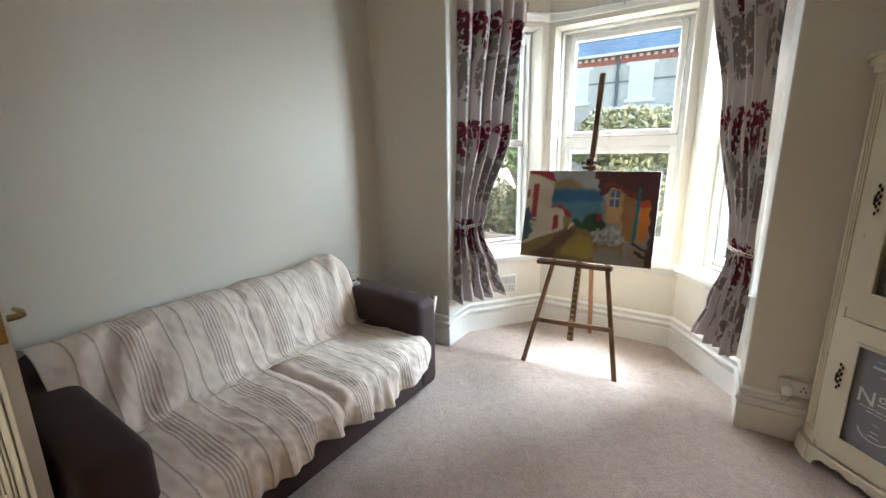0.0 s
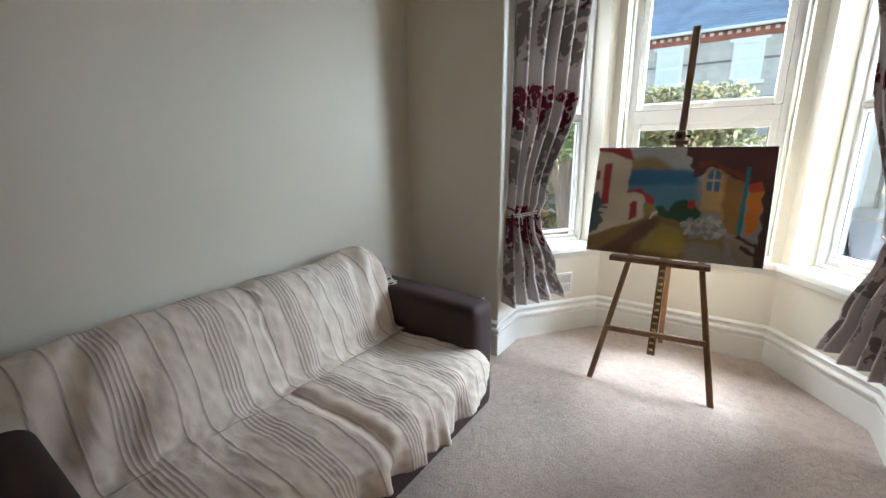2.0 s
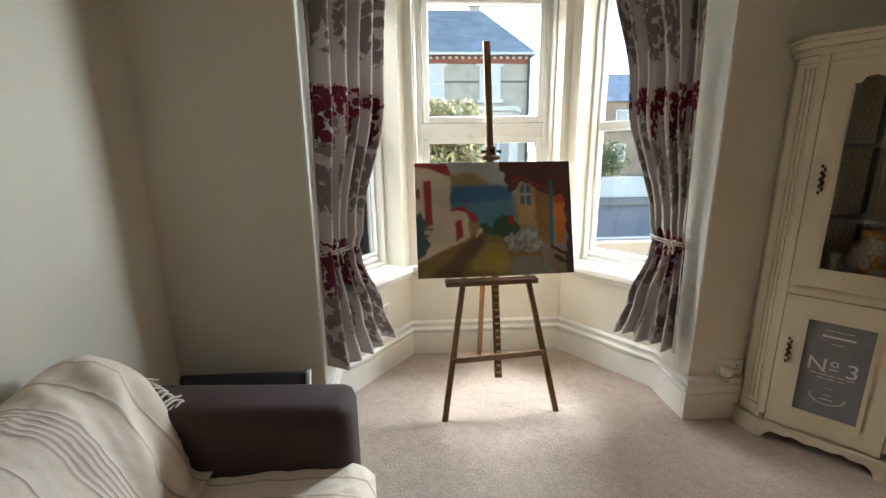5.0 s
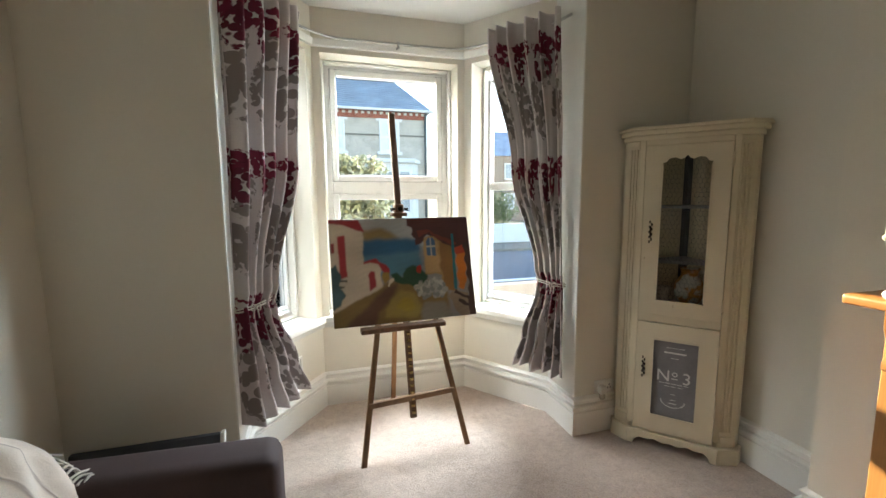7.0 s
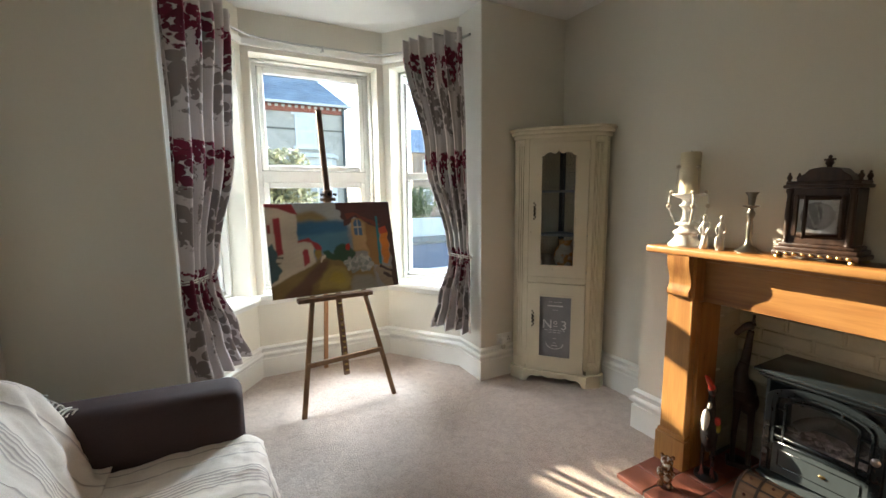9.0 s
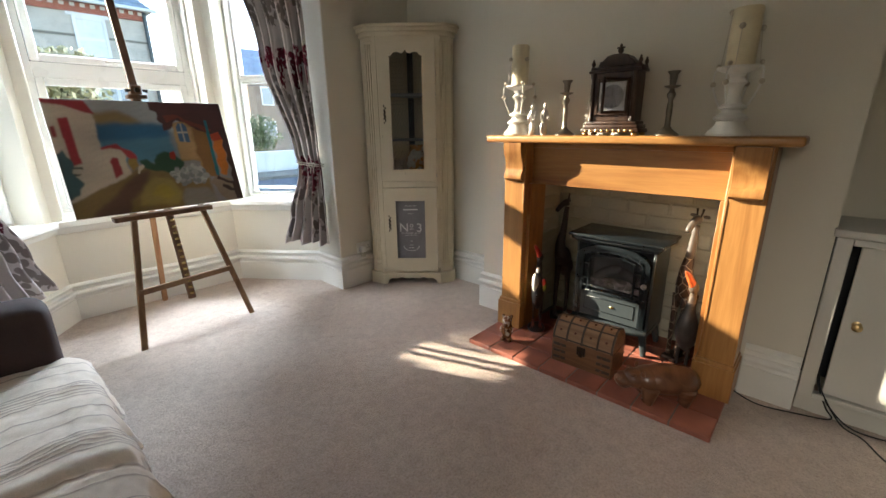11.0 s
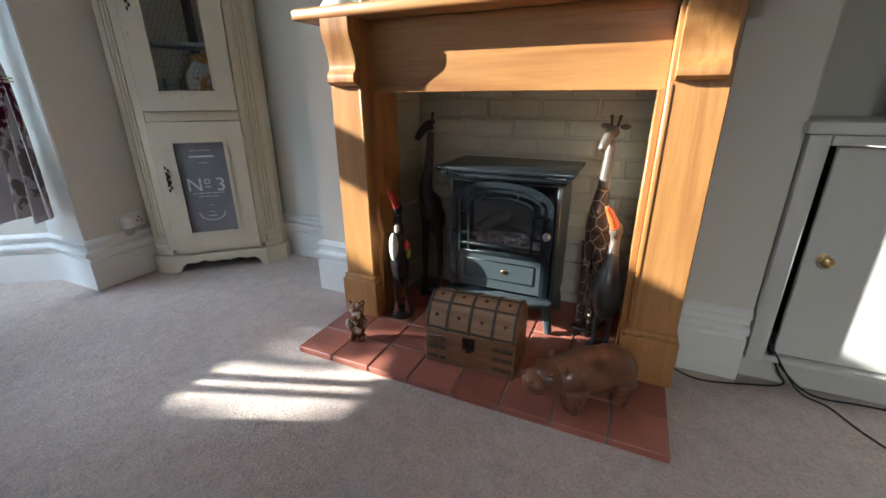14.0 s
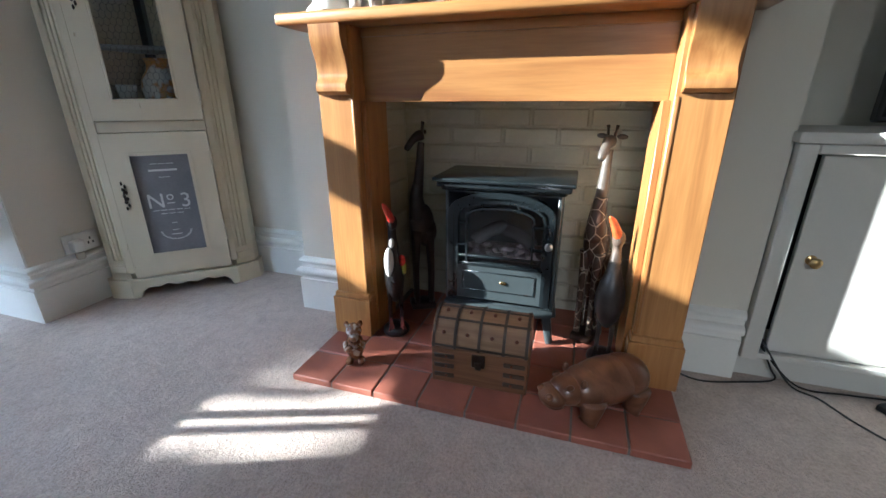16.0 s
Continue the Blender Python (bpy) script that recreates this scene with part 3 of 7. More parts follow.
def easel():
    t = thing("easel", "dark wooden studio easel with ratchet mast and rear leg", "easel")
    for foot, top in (((-1.042, 2.668, 0.0), (-0.80, ey(1.40) + 0.03, 1.40)), ((-0.394, 2.712, 0.0), (-0.655, ey(1.40) + 0.03, 1.40))):
        bm = bm_new()
        beam(bm, foot, top, 0.034, 0.022, 0.003)
        for v in bm.verts:
            if v.co.z < 0.02:
                v.co.z = 0.0
        part("front_leg", bm, EASELLEG, t)
    bm = bm_new()
    beam(bm, (-0.995, ey(0.315) - 0.012, 0.315), (-0.458, ey(0.33) + 0.018, 0.33), 0.022, 0.034, 0.003, (0, 1, 0))
    part("crossbar", bm, EASELLEG, t)
    bm = bm_new()
    beam(bm, (-0.725, ey(0.2) + 0.02, 0.2), (-0.735, ey(2.10) + 0.02, 2.10), 0.042, 0.024, 0.004)
    mast = part("mast", bm, EASELWOOD, t)
    for k in range(13):
        z = 0.23 + 0.038 * k
        bm = bm_new()
        box(bm, -0.737, -0.713, ey(z) - 0.004, ey(z) + 0.009, z, z + 0.018, 0.003, 1)
        part("ratchet_tooth", bm, BRASS, mast)
    bm = bm_new()
    beam(bm, (-0.738, 3.43, 0.0), (-0.73, ey(1.52) + 0.05, 1.52), 0.034, 0.022, 0.003)
    for v in bm.verts:
        if v.co.z < 0.02:
            v.co.z = 0.0
    part("rear_leg", bm, EASELPALE, t, "lighter wooden rear leg")
    bm = bm_new()
    beam(bm, (-1.02, ey(0.755) - 0.045, 0.748), (-0.49, ey(0.755) - 0.015, 0.748), 0.065, 0.03, 0.004, (0, 1, 0))
    part("canvas_ledge", bm, EASELWOOD, t)
    bm = bm_new()
    z = 1.415
    box(bm, -0.785, -0.685, ey(z) - 0.03, ey(z) + 0.04, z + 0.005, z + 0.03, 0.004, 1)
    box(bm, -0.765, -0.705, ey(z) - 0.018, ey(z) + 0.05, z + 0.03, z + 0.085, 0.006, 1)
    cl = part("clamp", bm, EASELWOOD, t, "sliding top clamp")
    bm = bm_new()
    for sx in (-1, 1):
        tube(bm, [(-0.735 + sx * 0.03, ey(z) - 0.025, z + 0.055), (-0.735 + sx * 0.055, ey(z) - 0.03, z + 0.05)], [0.006, 0.011], 10)
    tube(bm, [(-0.735, ey(z) - 0.02, z + 0.055), (-0.735, ey(z) - 0.045, z + 0.055)], [0.012, 0.014], 12)
    part("clamp_screw", bm, IRON, cl)
    return t


easel()
CAN = Matrix.Translation((-0.715, 2.885, 0.772)) @ pose(0, 0, 0, 0, 0, 2.9) @ pose(0, 0, 0, 90 - 15.2)
canvas = thing("painting", "unframed oil canvas of a seaside village lane on the easel", "painting", CAN)
bm = bm_new()
box(bm, -0.458, 0.458, 0, 0.66, -0.018, 0.0, 0.002, 1)
CANVASW = surface("primed_canvas", (0.62, 0.60, 0.55), 0.8, vary=0.05)
part("stretched_canvas", bm, CANVASW, canvas)

# corner cabinet
CA, CB = Vector((0.56, 2.53, 0)), Vector((1.0, 2.035, 0))
cu = (CB - CA).normalized()
cn = Vector((cu.y, -cu.x, 0))
CAB = Matrix((cu, -cn, Vector((0, 0, 1)))).transposed().to_4x4()
CAB.translation = (CA + CB) / 2 - cu * 0.012 + cn * 0.034


def cabinet():
    t = thing("corner_cabinet", "cream distressed corner cabinet with glazed upper door", "cabinet", CAB)
    W = 0.322
    H = 1.87
    # local: x along the front, y towards the room corner, z up
    bm = bm_new()
    prism(bm, [(-W + 0.088, 0.010), (-W, 0.055), (-W - 0.02, 0.12), (-0.05, 0.415), (0.05, 0.415), (W + 0.02, 0.12), (W, 0.055), (W - 0.088, 0.010), (W - 0.105, 0.03), (W - 0.105, 0.085), (0.0, 0.36), (-W + 0.105, 0.085), (-W + 0.105, 0.03)], 0.06, H, 0.0)
    part("carcass", bm, CREAM, t)
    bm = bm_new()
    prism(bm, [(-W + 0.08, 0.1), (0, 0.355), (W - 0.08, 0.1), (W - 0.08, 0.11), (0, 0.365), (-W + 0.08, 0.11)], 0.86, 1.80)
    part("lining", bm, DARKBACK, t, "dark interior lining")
    bm = bm_new()
    for z0, z1, o in ((H - 0.012, H + 0.018, 0.012), (H + 0.017, H + 0.045, 0.03), (H + 0.044, H + 0.062, 0.045)):
        prism(bm, [(-W + 0.055 - o * 0.3, 0.01 - o), (-W - o, 0.055 - o * 0.3), (-W - 0.02 - o, 0.125), (-0.05, 0.418), (0.05, 0.418), (W + 0.02 + o, 0.125), (W + o, 0.055 - o * 0.3), (W - 0.055 + o * 0.3, 0.01 - o)], z0, z1, 0.006)
    part("cornice", bm, CREAM, t)
    # plinth with a scalloped apron
    bm = bm_new()
    up = [(-W + 0.082, 0.0), (-W + 0.082, 0.095), (W - 0.082, 0.095), (W - 0.082, 0.0), (0.205, 0.0), (0.195, 0.03), (0.17, 0.05), (0.12, 0.046), (0.09, 0.06), (0.04, 0.042), (0, 0.054), (-0.04, 0.042), (-0.09, 0.06), (-0.12, 0.046), (-0.17, 0.05), (-0.195, 0.03), (-0.205, 0.0)]
    prism(bm, up, -0.018, 0.012, 0.004, Matrix(((1, 0, 0, 0), (0, 0, 1, 0), (0, 1, 0, 0), (0, 0, 0, 1))), 1)
    for sx in (-1, 1):
        prism(bm, [(sx * (W - 0.0815), -0.018), (sx * (W + 0.016), 0.036), (sx * (W + 0.036), 0.10), (sx * 0.06, 0.40), (sx * 0.05, 0.38), (sx * (W - 0.01), 0.10), (sx * (W - 0.015), 0.05), (sx * (W - 0.0815), 0.012)], 0.0, 0.0955, 0.0)
    part("plinth", bm, CREAM, t)
    # fluted stiles on the splayed corners
    for sx in (-1, 1):
        splay = Matrix.Translation((sx * (W - 0.046), 0.031, 0)) @ pose(0, 0, 0, 0, 0, sx * 27)
        bm = bm_new()
        for k in range(3):
            x = (k - 1) * 0.0195
            box(bm, x - 0.006, x + 0.006, -0.008, 0.006, 0.19, H - 0.06, 0.004, 2, splay)
        box(bm, -0.038, 0.038, -0.008, 0.006, 0.126, 0.165, 0.004, 1, splay)
        box(bm, -0.038, 0.038, -0.007, 0.006, H - 0.045, H - 0.012, 0.004, 1, splay)
        part("stile", bm, CREAM, t, "fluted corner stile")
    for sx in (-1, 1):
        bm = bm_new()
        box(bm, min(sx * 0.212, sx * 0.243), max(sx * 0.212, sx * 0.243), 0.002, 0.028, 0.126, H, 0.002, 1)
        part("face_stile", bm, CREAM, t)
    bm = bm_new()
    box(bm, -0.211, 0.211, 0.004, 0.03, 0.789, 0.836, 0.003, 1)
    part("rail", bm, CREAM, t)
    bm = bm_new()
    box(bm, -0.211, 0.211, 0.004, 0.03, 1.826, H, 0.002, 1)
    part("rail", bm, CREAM, t)
    bm = bm_new()
    box(bm, -0.211, 0.211, 0.004, 0.03, 0.096, 0.111, 0.002, 1)
    part("rail", bm, CREAM, t)
    D = 0.2085
    # upper door with a shaped head
    bm = bm_new()
    z0, z1, gx, g0, g1 = 0.839, 1.823, 0.121, 0.924, 1.738
    arch = [(-gx, z1), (-gx, g1 - 0.012), (-gx + 0.02, g1 - 0.01), (-gx + 0.035, g1 + 0.012), (-0.055, g1 + 0.016), (-0.03, g1 + 0.004), (-0.012, g1 + 0.012), (0, g1 + 0.028), (0.012, g1 + 0.012), (0.03, g1 + 0.004), (0.055, g1 + 0.016), (gx - 0.035, g1 + 0.012), (gx - 0.02, g1 - 0.01), (gx, g1 - 0.012), (gx, z1)]
    plate_with_hole(bm, [(-D, z0), (D, z0), (D, z1), (-D, z1)], [(gx, g0)] + arch[1:-1][::-1] + [(-gx, g0)], -0.012, 0.012)
    ud = part("door", bm, CREAM, t, "glazed upper door with shaped head", False)
    for sx in (-1, 1):
        bm = bm_new()
        box(bm, sx * gx - 0.006, sx * gx + 0.006, -0.017, -0.0125, g0 + 0.008, g1 - 0.02, 0.003, 1)
        part("bead", bm, CREAM, ud)
    bm = bm_new()
    box(bm, -gx, gx, -0.017, -0.0125, g0 - 0.006, g0 + 0.006, 0.003, 1)
    part("bead", bm, CREAM, ud)
    bm = bm_new()
    box(bm, -gx - 0.004, gx + 0.004, 0.002, 0.005, g0 - 0.004, g1 + 0.03)
    p = part("glass", bm, GLASS, ud, "clear glass", False)
    p.visible_shadow = False
    bm = bm_new()
    pitch, rise = 0.022, 0.026
    for r in range(int((g1 - g0 + 0.02) / rise)):
        for q in range(-6, 6):
            x = q * pitch + (pitch / 2 if r % 2 else 0)
            z = g0 + 0.004 + r * rise
            if abs(x) < gx and abs(x + pitch / 2) < gx:
                beam(bm, (x, 0.012, z), (x + pitch / 2, 0.012, z + 0.009), 0.0011, 0.0011, 0.0)
                beam(bm, (x + pitch / 2, 0.012, z + 0.009), (x + pitch / 2, 0.012, z + rise), 0.0011, 0.0011, 0.0)
            if abs(x) < gx and abs(x - pitch / 2) < gx:
                beam(bm, (x, 0.012, z), (x - pitch / 2, 0.012, z + 0.009), 0.0011, 0.0011, 0.0)
    part("wire_mesh", bm, IRON, ud, "hexagonal wire netting behind the glass", False)
    bm = bm_new()
    z0, z1, g0, g1 = 0.114, 0.786, 0.213, 0.694
    plate_with_hole(bm, [(-D, z0), (D, z0), (D, z1), (-D, z1)], [(-gx, g0), (gx, g0), (gx, g1), (-gx, g1)], -0.012, 0.012)
    ld = part("door", bm, CREAM, t, "panelled lower door", False)
    bm = bm_new()
    plate_with_hole(bm, [(-gx - 0.008, g0 - 0.008), (gx + 0.008, g0 - 0.008), (gx + 0.008, g1 + 0.008), (-gx - 0.008, g1 + 0.008)], [(-gx + 0.007, g0 + 0.007), (gx - 0.007, g0 + 0.007), (gx - 0.007, g1 - 0.007), (-gx + 0.007, g1 - 0.007)], -0.018, -0.0122)
    part("bead", bm, CREAM, ld, "", False)
    bm = bm_new()
    box(bm, -gx, gx, -0.003, 0.004, g0, g1)
    pn = part("panel", bm, SLATE, ld, "grey painted panel lettered No 3", False)
    # lettering
    def text(body, size, x, z, squeeze=1.0):
        cu_ = bpy.data.curves.new("lettering", "FONT")
        cu_.body, cu_.size, cu_.align_x, cu_.extrude = body, size, "CENTER", 0.0006
        tmp = bpy.data.objects.new("lettering", cu_)
        scene.collection.objects.link(tmp)
        me = bpy.data.meshes.new_from_object(tmp.evaluated_get(bpy.context.evaluated_depsgraph_get()))
        bpy.data.objects.remove(tmp)
        me.materials.append(CHALK)
        ob = new("lettering", me)
        ob.parent = pn
        ob.matrix_basis = Matrix.Translation((x, -0.0042, z)) @ pose(0, 0, 0, 90) @ Matrix.Diagonal((squeeze, 1, 1, 1))
    text("N", 0.098, -0.056, 0.440)
    text("3", 0.098, 0.066, 0.437)
    text("o", 0.060, 0.004, 0.474)
    bm = bm_new()
    box(bm, -0.012, 0.020, -0.0048, -0.0032, 0.457, 0.462)
    part("lettering", bm, CHALK, pn, smooth=False)
    rnd = random.Random(4)
    for z, n_, wd in ((0.645, 3, 0.10), (0.612, 1, 0.12), (0.583, 1, 0.05), (0.425, 5, 0.16), (0.408, 3, 0.10), (0.36, 1, 0.03), (0.325, 1, 0.035), (0.303, 1, 0.05)):
        bm = bm_new()
        w0 = wd / n_
        for i in range(n_):
            x = -wd / 2 + i * w0
            hgt = 0.012 if z > 0.6 and n_ == 1 else 0.0035
            box(bm, x + 0.003, x + w0 - 0.003, -0.0044, -0.0032, z, z + hgt * rnd.uniform(0.7, 1.2))
        part("small_writing", bm, CHALK, pn, smooth=False)
    bm = bm_new()
    for k in range(17):
        a = math.pi * (1.02 + 0.96 * k / 16)
        blob(bm, (0.062 * math.cos(a), -0.0036, 0.322 + 0.042 * math.sin(a)), (0.006, 0.0008, 0.0028), u=6, v=4)
    part("wreath", bm, CHALK, pn, smooth=False)
    # iron pulls and hinges
    for dr, zc in ((ud, 1.33), (ld, 0.51)):
        bm = bm_new()
        for k in range(9):
            z = zc + (k - 4) * 0.0145
            blob(bm, (-0.166 + (0.006 if k % 2 else -0.004), -0.016, z), (0.0065 - 0.0005 * abs(k - 4), 0.004, 0.0095), u=8, v=6)
        tube(bm, [(-0.164, -0.02, zc - 0.03), (-0.164, -0.036, zc - 0.015), (-0.164, -0.036, zc + 0.015), (-0.164, -0.02, zc + 0.03)], 0.0045, 8)
        part("handle", bm, IRON, dr, "ornate dark iron pull")
        for z in ((zc + 0.4, zc - 0.4) if zc > 1 else (zc + 0.15, zc - 0.22)):
            bm = bm_new()
            tube(bm, [(D + 0.004, -0.012, z - 0.03), (D + 0.004, -0.012, z + 0.03)], 0.006, 10)
            blob(bm, (D + 0.004, -0.012, z + 0.034), (0.005, 0.005, 0.007), u=8, v=6)
            blob(bm, (D + 0.004, -0.012, z - 0.034), (0.005, 0.005, 0.007), u=8, v=6)
            part("hinge", bm, CREAM, dr)
    for z in (1.135, 1.465):
        bm = bm_new()
        prism(bm, [(-W + 0.085, 0.09), (W - 0.085, 0.09), (0.0, 0.352)], z, z + 0.018, 0.002)
        part("shelf", bm, SHELFPAINT, t, "grey painted shelf")
    bm = bm_new()
    prism(bm, [(-W + 0.085, 0.06), (W - 0.085, 0.06), (0.0, 0.352)], 0.862, 0.88)
    part("shelf", bm, SHELFPAINT, t)
    return t


SHELFPAINT = surface("grey_shelf_paint", (0.30, 0.31, 0.32), 0.6, vary=0.06)
cabinet()
# jug and cups inside


def china_mat():
    m, n, l, b = node_mat("glazed_pottery", 0.22)
    f = noise_node(n, l, coords(n, l), 9.0, 3)
    l.new(ramp(n, l, f, [(0.44, (0.70, 0.66, 0.56)), (0.5, (0.58, 0.26, 0.06)), (0.58, (0.60, 0.36, 0.10)), (0.64, (0.72, 0.68, 0.58))]), b.inputs["Base Color"])
    return m


CHINA = china_mat()
CUPCHINA = surface("cream_china", (0.62, 0.58, 0.48), 0.25, vary=0.05, grain=0)
jug = thing("jug", "cream pottery jug with orange fruit pattern inside the cabinet", "jug", CAB @ pose(0.045, 0.17, 0.88))
bm = bm_new()
lathe(bm, [(0.045, 0), (0.05, 0.01), (0.075, 0.05), (0.085, 0.095), (0.075, 0.14), (0.05, 0.175), (0.046, 0.2), (0.056, 0.225), (0.05, 0.223), (0.04, 0.2), (0.044, 0.17), (0.0, 0.16)], 28)
part("jug_body", bm, CHINA, jug, smooth="all")
bm = bm_new()
tube(bm, smooth_path([(0.05, 0, 0.205), (0.09, 0, 0.2), (0.115, 0, 0.15), (0.08, 0, 0.08)]), 0.008, 8)
part("handle", bm, CUPCHINA, jug)
cup = thing("beaker", "pale china beaker beside the jug in the cabinet", "cup", CAB @ pose(-0.09, 0.13, 0.88))
bm = bm_new()
lathe(bm, [(0.028, 0), (0.03, 0.005), (0.036, 0.06), (0.04, 0.11), (0.037, 0.11), (0.03, 0.02), (0, 0.015)], 20)
part("beaker_body", bm, CUPCHINA, cup, smooth="all")

# low cupboard in the alcove
CUPPAINT = surface("cupboard_paint", (0.62, 0.60, 0.545), 0.45, big=2, small=120, vary=0.03, grain=0.06)
cb = thing("alcove_cupboard", "low cream built-in alcove cupboard with door ajar", "cupboard")
KY0, KY1 = -1.55, CY0 - 0.004
bm = bm_new()
box(bm, 0.735, XR - 0.004, KY0, KY1 + 0.012, 0.805, 0.838, 0.008, 2)
part("top", bm, CUPPAINT, cb)
bm = bm_new()
box(bm, 0.752, 0.80, KY1 - 0.05, KY1, 0.09, 0.804, 0.006, 2)
box(bm, 0.752, 0.80, KY0, KY1 - 0.05, 0.775, 0.804, 0.004, 1)
box(bm, 0.764, 0.80, KY0, KY1 - 0.05, 0.09, 0.112, 0.003, 1)
box(bm, 0.80, 0.82, KY0, KY1, 0.0, 0.095, 0.003, 1)
part("face_frame", bm, CUPPAINT, cb)
# near-black box stands in for the shade behind the gap
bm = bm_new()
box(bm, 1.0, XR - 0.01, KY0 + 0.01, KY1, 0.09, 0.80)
part("inside", bm, DARKBACK, cb, "near-black box standing for the shade inside the cupboard", False)
bm = bm_new()
box(bm, 0.782, 0.80, -0.98, KY1 - 0.078, 0.116, 0.772, 0.003, 1)
cd = part("door", bm, CUPPAINT, cb)
bm = bm_new()
lathe(bm, [(0.016, 0), (0.016, 0.004), (0.007, 0.008), (0.007, 0.018), (0.016, 0.026), (0.017, 0.033), (0.010, 0.039), (0, 0.04)], 18, Matrix.Translation((0.782, -0.298, 0.452)) @ pose(0, 0, 0, 0, -90))
part("knob", bm, BRASS, cd, "small brass knob")
bm = bm_new()
box(bm, 0.782, 0.80, KY0 + 0.02, -0.99, 0.116, 0.772, 0.003, 1)
part("door", bm, CUPPAINT, cb)
tv = thing("television", "black flat television standing on the low cupboard", "television", pose(0.9, -0.86, 0.838))
bm = bm_new()
box(bm, 0.0, 0.035, -0.46, 0.46, 0.018, 0.56, 0.006, 1)
part("casing", bm, BLACKPLASTIC, tv)
bm = bm_new()
box(bm, -0.0025, 0.001, -0.447, 0.447, 0.035, 0.548)
SCREEN = surface("dark_screen", (0.01, 0.011, 0.012), 0.12, vary=0.05, grain=0)
part("screen", bm, SCREEN, tv, "unlit glossy screen", False)
bm = bm_new()
box(bm, -0.06, 0.1, -0.15, 0.15, 0.0, 0.012, 0.004, 1)
box(bm, 0.01, 0.03, -0.04, 0.04, 0.012, 0.1, 0.004, 1)
part("stand", bm, BLACKPLASTIC, tv)

# stove
GREYSHEEN = surface("satin_charcoal", (0.056, 0.067, 0.070), 0.32, 0.1, vary=0.12, grain=0.05)


def smoke_glass():
    m, n, l, b = node_mat("smoked_glass", 0.05)
    tr = n.new("ShaderNodeBsdfTransparent")
    tr.inputs[0].default_value = (0.86, 0.86, 0.87, 1)
    gl = n.new("ShaderNodeBsdfGlossy")
    gl.inputs["Roughness"].default_value = 0.06
    mx = n.new("ShaderNodeMixShader")
    mx.inputs[0].default_value = 0.06
    l.new(tr.outputs[0], mx.inputs[1])
    l.new(gl.outputs[0], mx.inputs[2])
    l.new(mx.outputs[0], n["Material Output"].inputs[0])
    return m


def stove():
    t = thing("electric_stove", "black cast-style electric stove with arched glass door", "stove", pose(0.735, 0.668, 0.024) @ Matrix.Diagonal((1.06, 1.06, 1.06, 1)))
    # local x into the fireplace, y to its left, z up
    hw = 0.2
    bm = bm_new()
    box(bm, 0.235, 0.245, -hw + 0.012, hw - 0.012, 0.135, 0.565, 0.003, 1)
    part("back_panel", bm, GREYSHEEN, t)
    for x0, x1, y0, y1, z0, z1, nm in ((0.012, 0.245, -hw, -hw + 0.014, 0.135, 0.565, "side_panel"), (0.012, 0.245, hw - 0.014, hw, 0.135, 0.565, "side_panel"), (0.012, 0.245, -hw, hw, 0.11, 0.135, "bottom_panel"), (0.013, 0.03, -hw + 0.014, hw - 0.014, 0.545, 0.565, "front_rail")):
        bm = bm_new()
        box(bm, x0, x1, y0, y1, z0, z1, 0.003, 1)
        part(nm, bm, GREYSHEEN, t)
    bm = bm_new()
    box(bm, -0.03, 0.262, -0.238, 0.238, 0.585, 0.6, 0.006, 2)
    box(bm, -0.018, 0.255, -0.226, 0.226, 0.565, 0.586, 0.007, 2)
    box(bm, 0.0, 0.25, -0.212, 0.212, 0.553, 0.567, 0.004, 1)
    part("top_plate", bm, BLACKMETAL, t)

    def arch(half, z0, spring, rise, k=18):
        pts = [(-half, z0)] + [(-half * math.cos(math.pi * i / k), spring + rise * math.sin(math.pi * i / k) ** 0.8) for i in range(k + 1)] + [(half, z0)]
        return pts

    def arch_ring(bm, half, z0, spring, rise, w, x0, x1):
        o = arch(half, z0, spring, rise)
        n_ = arch(half - w, z0, spring, rise - w)
        vo = [[bm.verts.new((x, y, z)) for y, z in o] for x in (x0, x1)]
        vi = [[bm.verts.new((x, y, z)) for y, z in n_] for x in (x0, x1)]
        for i in range(len(o) - 1):
            for q in ((vo[0][i], vo[0][i + 1], vi[0][i + 1], vi[0][i]), (vo[1][i], vi[1][i], vi[1][i + 1], vo[1][i + 1]), (vo[0][i], vo[1][i], vo[1][i + 1], vo[0][i + 1]), (vi[0][i], vi[0][i + 1], vi[1][i + 1], vi[1][i])):
                bm.faces.new(q)
        for e in (0, -1):
            bm.faces.new((vo[0][e], vi[0][e], vi[1][e], vo[1][e]))
    bm = bm_new()
    arch_ring(bm, 0.184, 0.15, 0.47, 0.085, 0.02, -0.012, 0.022)
    door = part("door", bm, BLACKMETAL, t, "arched black door")
    for args in ((0.166, 0.15, 0.465, 0.075, 0.014, -0.004, 0.02), (0.155, 0.285, 0.46, 0.068, 0.008, -0.014, 0.01)):
        bm = bm_new()
        arch_ring(bm, *args)
        part("moulding", bm, BLACKMETAL, door)
    bm = bm_new()
    box(bm, 0.0, 0.02, -0.17, 0.17, 0.15, 0.285, 0.003, 1)
    part("lower_plate", bm, GREYSHEEN, door)
    bm = bm_new()
    box(bm, -0.008, 0.01, -0.148, 0.148, 0.285, 0.298, 0.003, 1)
    part("sill_bar", bm, BLACKMETAL, door)
    bm = bm_new()
    rect_ring(bm, -0.132, 0.132, 0.185, 0.262, 0.005, -0.005, 0.003, 0.002, pose(0, 0, 0, 0, 0, 90))
    part("drawer_panel", bm, BLACKMETAL, door)
    bm = bm_new()
